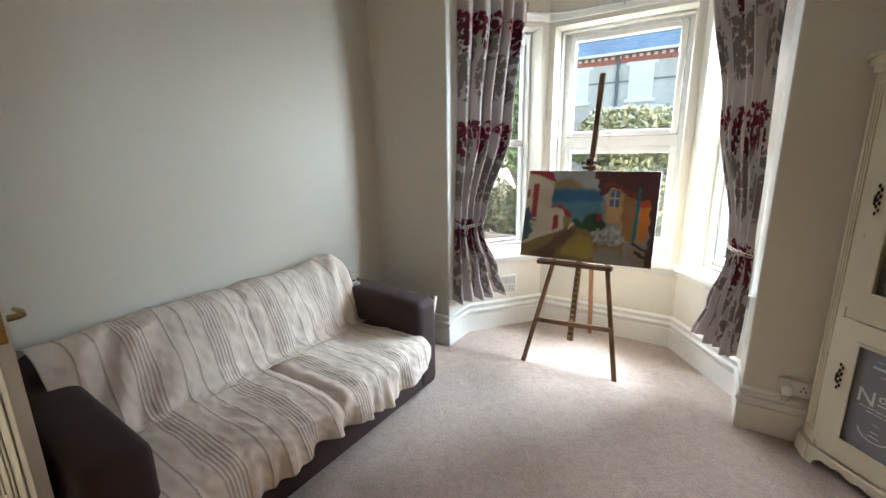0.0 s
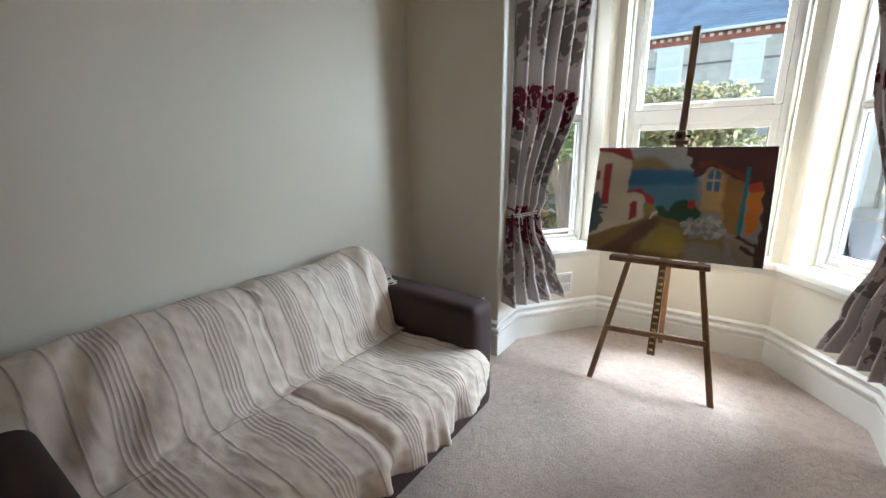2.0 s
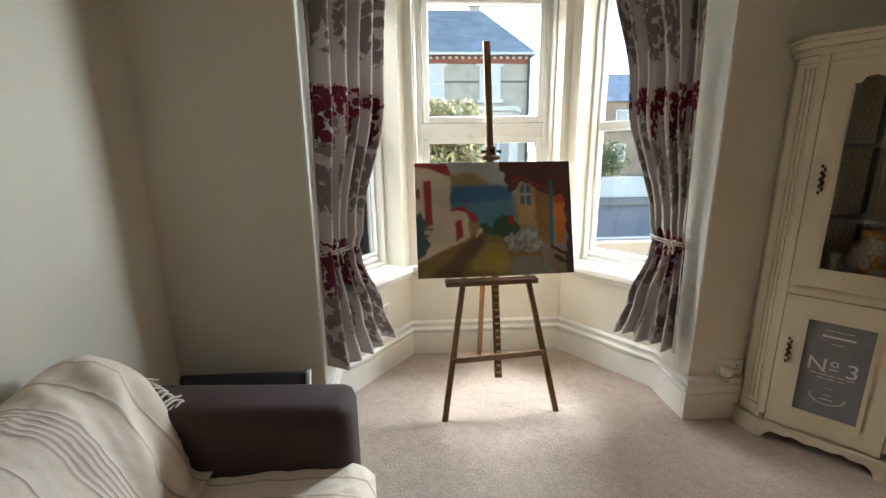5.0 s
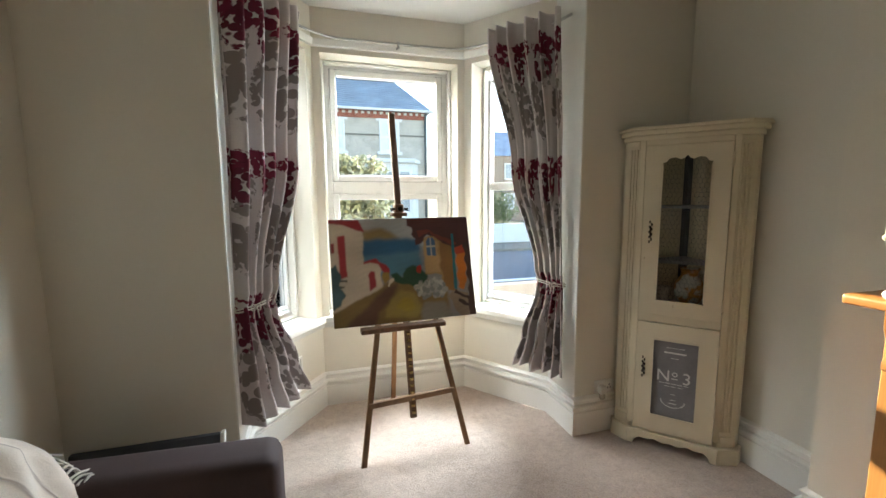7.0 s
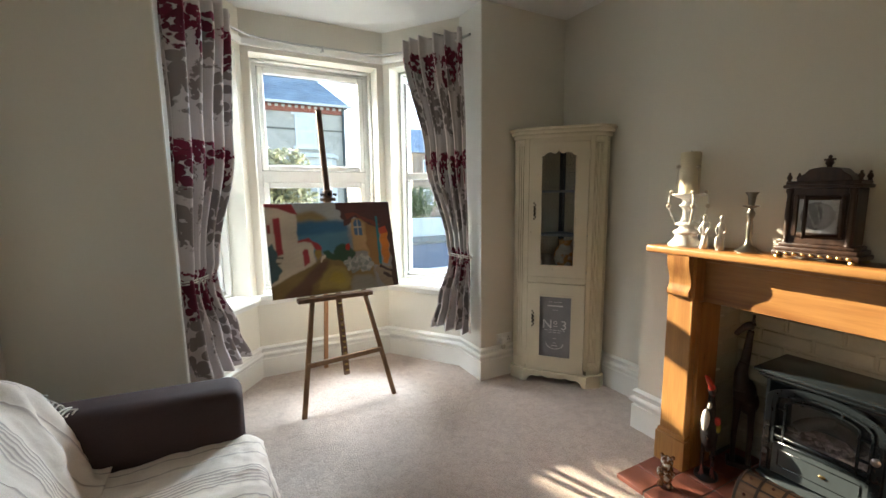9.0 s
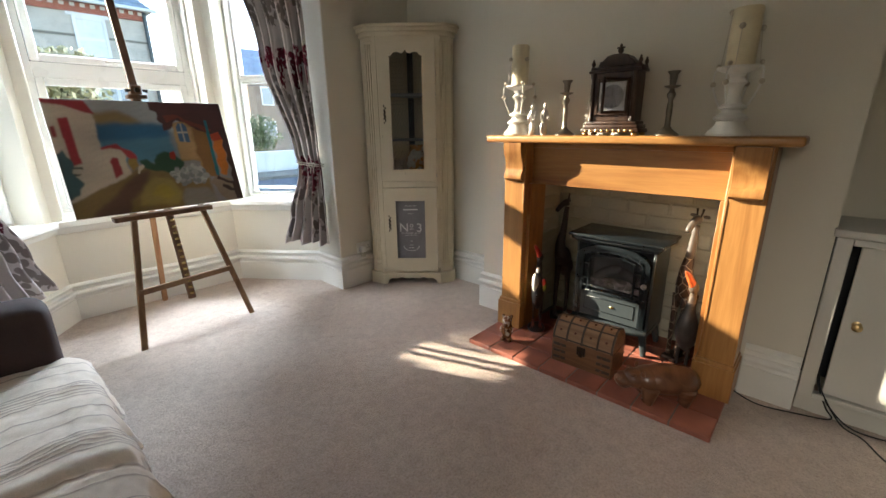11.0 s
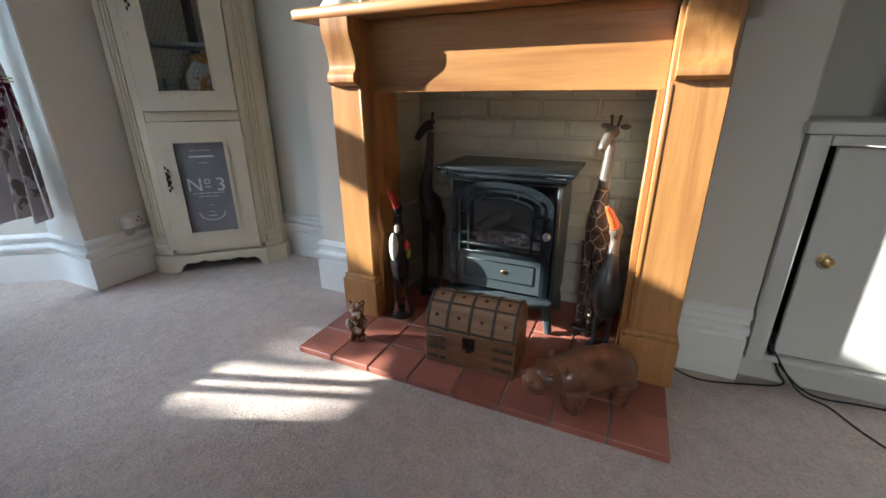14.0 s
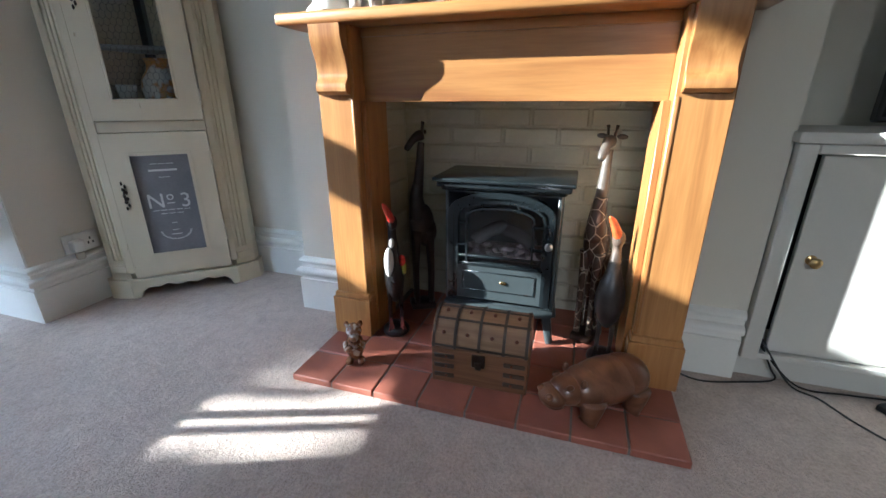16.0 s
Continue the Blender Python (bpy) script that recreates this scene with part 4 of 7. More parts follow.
    blob(bm, (-0.002, -0.02, 0.225), (0.004, 0.013, 0.0075), u=14, v=8)
    part("badge", bm, BRASS, door, "oval brass badge")
    # window bars
    bm = bm_new()
    arch_ring(bm, 0.119, 0.3, 0.465, 0.04, 0.007, -0.014, -0.002)
    part("inner_arch", bm, BLACKMETAL, door)
    bars = [(-0.146, 0.146, 0.318, 0.327)] + [(y - 0.004, y + 0.004, 0.485, 0.522) for y in (-0.062, 0.062)]
    bars += [(min(sy * 0.108, sy * 0.146), max(sy * 0.108, sy * 0.146), z, z + 0.008) for sy in (-1, 1) for z in (0.36, 0.44)]
    for y0, y1, z0, z1 in bars:
        bm = bm_new()
        box(bm, -0.013, -0.001, y0, y1, z0, z1, 0.002, 1)
        part("window_bar", bm, BLACKMETAL, door)
    bm = bm_new()
    pts = arch(0.147, 0.292, 0.458, 0.066)
    prism(bm, pts, 0.004, 0.007, 0, Matrix(((0, 0, 1, 0), (1, 0, 0, 0), (0, 1, 0, 0), (0, 0, 0, 1))))
    g = part("glass", bm, SMOKED, door, "smoked glass", False)
    g.visible_shadow = False
    bm = bm_new()
    lathe(bm, [(0.006, 0), (0.006, 0.015), (0.013, 0.02), (0.014, 0.028), (0.008, 0.034), (0, 0.035)], 16, pose(-0.01, -0.17, 0.39, 0, -90))
    part("knob", bm, STEEL, door, "round metal knob")
    # bowed ash lip
    bm = bm_new()
    k = 12
    pts = [(0.03, -0.2)] + [(-0.012 - 0.05 * math.cos(math.pi * (i / k - 0.5)), -0.2 + 0.4 * i / k) for i in range(k + 1)] + [(0.03, 0.2)]
    prism(bm, pts, 0.118, 0.132, 0.004)
    part("ash_lip", bm, GREYSHEEN, t)
    for sx in (0.03, 0.22):
        for sy in (-1, 1):
            bm = bm_new()
            a = (sx, sy * 0.175, 0.115)
            beam(bm, a, (sx - (0.018 if sx < 0.1 else -0.012), sy * 0.198, 0.0), 0.036, 0.036, 0.006)
            for v in bm.verts:
                k2 = 1 - 0.35 * (0.115 - v.co.z) / 0.115
                c = Vector(a).lerp(Vector((sx - 0.018, sy * 0.198, 0)), (0.115 - v.co.z) / 0.115)
                v.co.x, v.co.y = c.x + (v.co.x - c.x) * k2, c.y + (v.co.y - c.y) * k2
                v.co.z = max(v.co.z, 0.0)
            part("leg", bm, GREYSHEEN, t)
    # fuel bed
    rnd = random.Random(2)
    bm = bm_new()
    box(bm, 0.05, 0.2, -0.14, 0.14, 0.29, 0.315, 0.006, 1)
    for i in range(46):
        c = (rnd.uniform(0.05, 0.12), rnd.uniform(-0.13, 0.13), rnd.uniform(0.315, 0.335))
        blob(bm, c, (rnd.uniform(0.008, 0.014), rnd.uniform(0.008, 0.016), rnd.uniform(0.006, 0.012)), u=6, v=5)
    part("ember_bed", bm, ASH, t, "pale imitation embers")
    for a, b_ in (((0.09, 0.11, 0.345), (0.14, 0.0, 0.40)), ((0.09, -0.11, 0.35), (0.15, 0.02, 0.385))):
        bm = bm_new()
        tube(bm, smooth_path([a, Vector(a).lerp(Vector(b_), 0.5) + Vector((0, 0, 0.012)), b_], 4), [0.022, 0.024, 0.026, 0.025, 0.024, 0.026, 0.025, 0.023, 0.02], 10)
        part("log", bm, CHAR, t, "imitation log")


SMOKED = smoke_glass()
ASH = surface("imitation_ember", (0.55, 0.46, 0.43), 0.8, big=30, small=90, vary=0.5, grain=0.4)
CHAR = surface("imitation_log", (0.11, 0.10, 0.095), 0.85, big=20, small=90, vary=0.4, grain=0.5)
stove()

# ---- cloth ----


def curtain_mat():
    m, n, l, b = node_mat("floral_curtain_cloth", 0.8)
    uv = n.new("ShaderNodeUVMap")
    uv.uv_map = "cloth"
    sep = n.new("ShaderNodeSeparateXYZ")
    l.new(uv.outputs[0], sep.inputs[0])
    x, y = sep.outputs[0], sep.outputs[1]
    base = (0.63, 0.57, 0.55)
    w = noise_node(n, l, coords(n, l, (700, 90, 1), "UV"), 1.0, 2)
    col = mixc(n, l, 1.0, ramp(n, l, w, [(0.3, tone(base, 0.86)), (0.7, base)]), (1, 1, 1), "MULTIPLY")

    def layer(col, colour, y0, x0, rx, ry, leaf):
        px = maths(n, l, "SUBTRACT", maths(n, l, "FRACT", maths(n, l, "DIVIDE", maths(n, l, "ADD", x, x0), 0.40)), 0.5)
        py = maths(n, l, "SUBTRACT", maths(n, l, "FRACT", maths(n, l, "DIVIDE", maths(n, l, "ADD", y, y0), 0.75)), 0.5)
        dx = maths(n, l, "POWER", maths(n, l, "ABSOLUTE", maths(n, l, "DIVIDE", maths(n, l, "MULTIPLY", px, 0.40), rx)), 2.0)
        dy = maths(n, l, "POWER", maths(n, l, "ABSOLUTE", maths(n, l, "DIVIDE", maths(n, l, "MULTIPLY", py, 0.75), ry)), 2.0)
        env = maths(n, l, "SUBTRACT", 1.0, maths(n, l, "ADD", dx, dy))
        nz = noise_node(n, l, uv.outputs[0], 36.0, 4, 0.65)
        env = maths(n, l, "ADD", env, maths(n, l, "MULTIPLY", maths(n, l, "SUBTRACT", nz, 0.5), 1.7))
        env = maths(n, l, "MULTIPLY", env, 9.0, True)
        vo = n.new("ShaderNodeTexVoronoi")
        vo.inputs["Scale"].default_value = leaf
        l.new(uv.outputs[0], vo.inputs["Vector"])
        pet = maths(n, l, "MULTIPLY", maths(n, l, "SUBTRACT", 0.69, vo.outputs["Distance"]), 14.0, True)
        f = maths(n, l, "MULTIPLY", env, pet)
        return mixc(n, l, f, col, colour)
    col = layer(col, (0.215, 0.18, 0.165), 0.525, 0.06, 0.13, 0.19, 21.0)
    col = layer(col, (0.25, 0.215, 0.20), 0.30, 0.27, 0.08, 0.12, 27.0)
    col = layer(col, (0.15, 0.007, 0.030), 0.155, 0.22, 0.19, 0.075, 30.0)
    col = layer(col, (0.10, 0.004, 0.020), 0.265, 0.10, 0.055, 0.11, 28.0)
    col = layer(col, (0.13, 0.005, 0.025), 0.245, 0.31, 0.045, 0.10, 34.0)
    l.new(col, b.inputs["Base Color"])
    bump(n, l, b, w, 0.15, 0.0006)
    # light shows through the cloth a little
    td = n.new("ShaderNodeBsdfTranslucent")
    l.new(col, td.inputs[0])
    mx = n.new("ShaderNodeMixShader")
    mx.inputs[0].default_value = 0.09
    l.new(b.outputs[0], mx.inputs[1])
    l.new(td.outputs[0], mx.inputs[2])
    l.new(mx.outputs[0], n["Material Output"].inputs[0])
    return m


CURTAIN = curtain_mat()
ROPE = surface("cream_rope", (0.62, 0.58, 0.50), 0.8, small=300, vary=0.1, grain=0.5)


def lerp_keys(keys, z):
    """Values between rows (z, a, b, c ...), eased."""
    for k0, k1 in zip(keys, keys[1:]):
        if k0[0] <= z <= k1[0]:
            f = (z - k0[0]) / (k1[0] - k0[0])
            f = f * f * (3 - 2 * f)
            return [p + (q - p) * f for p, q in zip(k0[1:], k1[1:])]
    return list(keys[0][1:] if z < keys[0][0] else keys[-1][1:])


def curtain(name, keys, folds, seed, label, width=1.5):
    """keys: (height, near x, near y, far x, far y, fold depth)."""
    t = thing(name, label, "curtain", None, "bay curtains")
    bm = bm_new()
    uvl = bm.loops.layers.uv.new("cloth")
    nu, z0, z1 = 150, keys[0][0], keys[-1][0]
    nz = 90
    rnd = random.Random(seed)
    ph = [rnd.uniform(-0.5, 0.5) for _ in range(12)]
    rows = []
    for j in range(nz + 1):
        z = z0 + (z1 - z0) * j / nz
        ax, ay, bx, by, dep = lerp_keys(keys, z)
        a, b = Vector((ax, ay)), Vector((bx, by))
        d = b - a
        nrm = Vector((-d.y, d.x)).normalized()
        row = []
        for i in range(nu + 1):
            s = i / nu
            warp = 0.035 * math.sin(5 * s + ph[0] + 0.7 * z) + 0.02 * math.sin(11 * s + ph[4] * 6)
            ang = 2 * math.pi * folds * (s + warp) + 0.5 * math.sin(2.3 * z + ph[1])
            f = math.sin(ang) + 0.28 * math.sin(2 * ang + ph[2] + 1.5 * z) + 0.22 * math.sin(0.5 * ang + ph[3])
            p = a + d * (s + 0.010 * math.cos(ang)) + nrm * (1.35 * dep * f * (0.75 + 0.5 * math.sin(7.3 * s + ph[5] * 6) ** 2) + 0.02 * noise.noise((3 * s + seed, 1.6 * z, 0)))
            zz = z
            if j == 0:
                zz = z + 0.012 * math.sin(ang * 0.5 + 1) + 0.02 * s
            row.append(bm.verts.new((p.x, p.y, zz)))
        rows.append(row)
    for j in range(nz):
        for i in range(nu):
            f = bm.faces.new((rows[j][i], rows[j][i + 1], rows[j + 1][i + 1], rows[j + 1][i]))
            for lp, (u, v) in zip(f.loops, ((i, j), (i + 1, j), (i + 1, j + 1), (i, j + 1))):
                lp[uvl].uv = (width * u / nu, z0 + (z1 - z0) * v / nz)
    ob = part("cloth", bm, CURTAIN, t, smooth="all")
    so = ob.modifiers.new("thickness", "SOLIDIFY")
    so.thickness = 0.003
    # tie-back cord
    ax, ay, bx, by, dep = lerp_keys(keys, TIE)
    c, d = Vector(((ax + bx) / 2, (ay + by) / 2, TIE)), Vector((bx - ax, by - ay, 0))
    nrm = Vector((-d.y, d.x, 0)).normalized()
    ring = []
    for i in range(25):
        an = 2 * math.pi * i / 24
        ring.append(c + d * 0.56 * math.cos(an) + nrm * (dep * 1.25 + 0.014) * math.sin(an) + Vector((0, 0, 0.012 * math.cos(an))))
    for off in (-0.007, 0.007):
        bm = bm_new()
        tube(bm, [p + Vector((0, 0, off)) for p in ring], 0.0042, 8, cap=False)
        part("tieback", bm, ROPE, t, "knotted cream cord tie-back")
    k0 = c - d * 0.2 - nrm * (dep * 1.25 + 0.022) * (1 if nrm.y > 0 else -1)
    bm = bm_new()
    for s in (-1, 1):
        pts = [k0 + Vector((s * 0.022 * math.sin(an), -0.004, 0.018 * math.sin(2 * an) - 0.006)) for an in (math.pi * q / 8 for q in range(9))]
        tube(bm, pts, 0.0045, 7)
        tube(bm, smooth_path([k0, k0 + Vector((s * 0.01, -0.004, -0.03)), k0 + Vector((s * 0.014, 0, -0.065))], 4), 0.004, 7)
    part("bow", bm, ROPE, t, "cord bow")
    return t


TIE = 0.985
curtain("curtain", [(0.375, -1.62, 2.60, -1.33, 3.00, 0.036), (0.6, -1.63, 2.635, -1.40, 2.96, 0.029), (0.93, -1.645, 2.675, -1.50, 2.88, 0.024), (0.985, -1.645, 2.68, -1.51, 2.87, 0.022), (1.06, -1.64, 2.68, -1.49, 2.90, 0.025), (1.75, -1.615, 2.69, -1.36, 3.09, 0.032), (2.655, -1.60, 2.70, -1.29, 3.20, 0.038)], 5.5, 3, "long floral curtain tied back beside the bay, grey and burgundy")
curtain("curtain", [(0.375, 0.235, 2.63, 0.03, 2.95, 0.028), (0.6, 0.24, 2.65, 0.09, 2.93, 0.024), (0.93, 0.25, 2.68, 0.15, 2.86, 0.020), (0.985, 0.25, 2.685, 0.155, 2.85, 0.018), (1.06, 0.245, 2.69, 0.14, 2.87, 0.020), (1.75, 0.235, 2.70, 0.04, 3.02, 0.028), (2.655, 0.215, 2.72, -0.085, 3.17, 0.036)], 5.5, 9, "long floral curtain tied back at the pier, grey and burgundy")

pole = thing("curtain_pole", "bent metal curtain pole following the bay", "curtain pole")
PZ = 2.60
bm = bm_new()
line = smooth_path([(-1.605, 2.66, PZ), (-1.585, 2.80, PZ), (-1.50, 3.0, PZ), (-1.26, 3.30, PZ), (-1.10, 3.40, PZ), (-0.9, 3.41, PZ), (-0.5, 3.41, PZ), (-0.27, 3.40, PZ), (-0.11, 3.30, PZ), (0.12, 2.98, PZ), (0.205, 2.80, PZ), (0.235, 2.66, PZ)], 6)
tube(bm, line, 0.0085, 10)
part("rod", bm, STEEL, pole)
for x, y, dx, dy in ((-0.65, 3.41, 0, 0.088), (-1.33, 3.215, -0.07, 0.05), (-0.02, 3.18, 0.07, 0.05)):
    bm = bm_new()
    tube(bm, [(x, y, PZ - 0.012), (x + dx, y + dy, PZ - 0.012)], 0.006, 8)
    blob(bm, (x + dx, y + dy, PZ - 0.012), (0.012, 0.006, 0.02), u=10, v=8)
    tube(bm, [(x, y - 0.002, PZ - 0.03), (x, y - 0.002, PZ + 0.014)], 0.0075, 8)
    part("bracket", bm, STEEL, pole)


def throw_mat():
    m, n, l, b = node_mat("ribbed_cotton_throw", 0.85)
    at = n.new("ShaderNodeAttribute")
    at.attribute_name = "rib"
    f1 = noise_node(n, l, coords(n, l), 2.2, 4)
    f2 = noise_node(n, l, coords(n, l, (1, 1, 1)), 420.0, 2)
    c = ramp(n, l, f1, [(0.3, (0.74, 0.63, 0.535)), (0.5, (0.79, 0.69, 0.595)), (0.7, (0.83, 0.755, 0.67))])
    c = mixc(n, l, 1.0, c, ramp(n, l, f2, [(0.3, (0.86, 0.85, 0.84)), (0.65, (1, 1, 1))]), "MULTIPLY")
    c = mixc(n, l, at.outputs["Fac"], c, (0.30, 0.225, 0.19))
    l.new(c, b.inputs["Base Color"])
    f4 = noise_node(n, l, coords(n, l, (1.0, 1.8, 1.0)), 15.0, 6, 0.62, 0.9)
    bump(n, l, b, maths(n, l, "ADD", maths(n, l, "MULTIPLY", f4, 3.0), maths(n, l, "MULTIPLY", f2, 0.3)), 0.15, 0.005)
    return m


THROW = throw_mat()
RIBS = []
yy = 0.22
rnd = random.Random(11)
while yy < 2.0:
    for k in range(6):
        RIBS.append(yy + 0.0165 * k)
    yy += 6 * 0.0165 + 0.075
    RIBS.append(yy)
    yy += 0.075
    RIBS.append(yy)
    yy += 0.085
RIBS = np.array(RIBS)


def throw(name, prof, y0, y1, label, seed, lift, ends):
    """A cloth laid over a profile of (x, z) from y0 to y1."""
    t = thing(name, label, "throw")
    pr = smooth_path([(x, 0, z) for x, z in prof], 7)
    nv = int((y1 - y0) / 0.0042)
    bm = bm_new()
    rows, vals = [], []
    for k, p in enumerate(pr):
        q = pr[min(k + 1, len(pr) - 1)] - pr[max(k - 1, 0)]
        nr = Vector((-q.z, 0, q.x)).normalized()
        if nr.z < 0 and abs(nr.z) > abs(nr.x):
            nr = -nr
        if nr.x < -0.2 and k > len(pr) * 0.3:
            nr = -nr
        s = k / (len(pr) - 1)
        row = []
        for i in range(nv + 1):
            y = y0 + (y1 - y0) * i / nv
            yw = y + 0.010 * noise.noise((p.x * 4, y * 3, p.z * 4 + seed))
            d = float(np.min(np.abs(RIBS - yw)))
            rib = max(0.0, 1 - d / 0.0042)
            w = 0.015 * noise.noise((p.x * 6 + seed, y * 4.5, p.z * 6)) + 0.005 * noise.noise((p.x * 16, y * 12 + seed, p.z * 15)) + 0.004 * noise.noise((p.x * 34, y * 30, p.z * 34 + seed))
            w += 0.010 * abs(noise.noise((p.x * 5, y * 9 + seed, p.z * 7))) - 0.002 * max(0.0, 0.16 - abs(noise.noise((p.x * 7 + 3 * y, y * 5 - p.x * 3 + seed, p.z * 7)))) * 6
            w += 0.004 * max(0.0, 1 - 5 * abs(noise.noise((p.x * 5 + y * 2, y * 6 - p.x * 3 + seed, p.z * 5)))) ** 2
            dz, dx, dy = lift(s, y)
            dy += ends(s, (y - y0) / (y1 - y0))
            v = bm.verts.new(p + nr * (w + 0.0024 * rib) + Vector((dx, y + dy, dz)))
            row.append(v)
            vals.append(min(1.0, rib * 1.1))
        rows.append(row)
    for a, b in zip(rows, rows[1:]):
        for i in range(nv):
            bm.faces.new((a[i], a[i + 1], b[i + 1], b[i]))
    bm.verts.index_update()
    ob = part("cloth", bm, THROW, t, smooth="all")
    at = ob.data.attributes.new("rib", "FLOAT", "POINT")
    at.data.foreach_set("value", np.array(vals, dtype=np.float32))
    so = ob.modifiers.new("thickness", "SOLIDIFY")
    so.thickness, so.offset = 0.004, -1.0
    return t


def seat_lift(s, y):
    g = math.exp(-((y - 1.13) / 0.028) ** 2)
    hang = max(0.0, (s - 0.72) / 0.28)
    fold = 0.022 * hang * math.sin(26 * y + 2 * math.sin(5 * y)) + 0.010 * hang * math.sin(61 * y + 3 * math.sin(9 * y))
    edge = 0.03 * hang * math.sin(7 * y + 1.0)
    return -0.026 * g * (1 - 0.6 * hang) + edge, fold - 0.03 * g * hang, 0.0


def seat_ends(s, f):
    return 0.0


def back_lift(s, y):
    g = math.exp(-((y - 1.13) / 0.04) ** 2)
    end = math.exp(-((y - 1.80) / 0.09) ** 2) * 0.045
    far = 1 / (1 + math.exp(-(y - 1.13) / 0.02))
    belly = math.sin(math.pi * min(1.0, max(0.0, s)))
    puff = 0.009 * belly * (math.sin(math.pi * min(1.0, max(0.0, (y - 0.4) / 0.72))) ** 0.35 if y < 1.12 else math.sin(math.pi * min(1.0, max(0.0, (y - 1.14) / 0.72))) ** 0.35)
    slump = 0.035 * math.exp(-((y - 0.36) / 0.16) ** 2) * (1 - s)
    crease = 0.013 * belly * math.sin(38 * y + 16 * s + 3 * math.sin(4 * y)) * (math.exp(-((y - 0.52) / 0.2) ** 2) + math.exp(-((y - 1.78) / 0.13) ** 2) + 0.5 * math.exp(-((s - 0.85) / 0.13) ** 2))
    return (0.014 * far - 0.016 * g + end) * (1 - s) - slump + crease * 0.6, puff - 0.004 * g + 0.008 * far * belly + crease, 0.0


def back_ends(s, f):
    return (0.05 * math.sin(3 * s) * (1 - s) if f > 0.9 else 0.0) * (f - 0.9) * 10 - (0.07 * (1 - s) * max(0, 0.12 - f) * 8)


throw("throw_blanket", [(-1.93, 0.43), (-1.86, 0.424), (-1.7, 0.428), (-1.5, 0.43), (-1.40, 0.42), (-1.345, 0.385), (-1.325, 0.31), (-1.322, 0.235)], 0.36, 1.865, "cream ribbed cotton throw spread over the sofa seat", 5, seat_lift, seat_ends)
throw("throw_blanket", [(-2.358, 0.66), (-2.33, 0.76), (-2.26, 0.812), (-2.17, 0.815), (-2.08, 0.765), (-2.02, 0.66), (-1.96, 0.53), (-1.915, 0.45), (-1.86, 0.437)], 0.31, 1.865, "cream ribbed cotton throw draped over the sofa back", 8, back_lift, back_ends)
fringe = thing("throw_fringe", "cream fringe knots at the end of the throw", "fringe")
rnd = random.Random(5)
for k in range(11):
    bm = bm_new()
    x = -2.09 + 0.012 * k
    p = Vector((x, 1.868, 0.745 - 0.75 * (x + 2.09)))
    tube(bm, smooth_path([p, p + Vector((0.012, 0.035, 0.008 + rnd.uniform(-0.012, 0.012))), p + Vector((0.03 + rnd.uniform(-0.015, 0.025), 0.055 + rnd.uniform(0, 0.02), -0.03 + rnd.uniform(-0.015, 0.02)))], 4), 0.0042, 6)
    part("tassel", bm, ROPE, fringe)

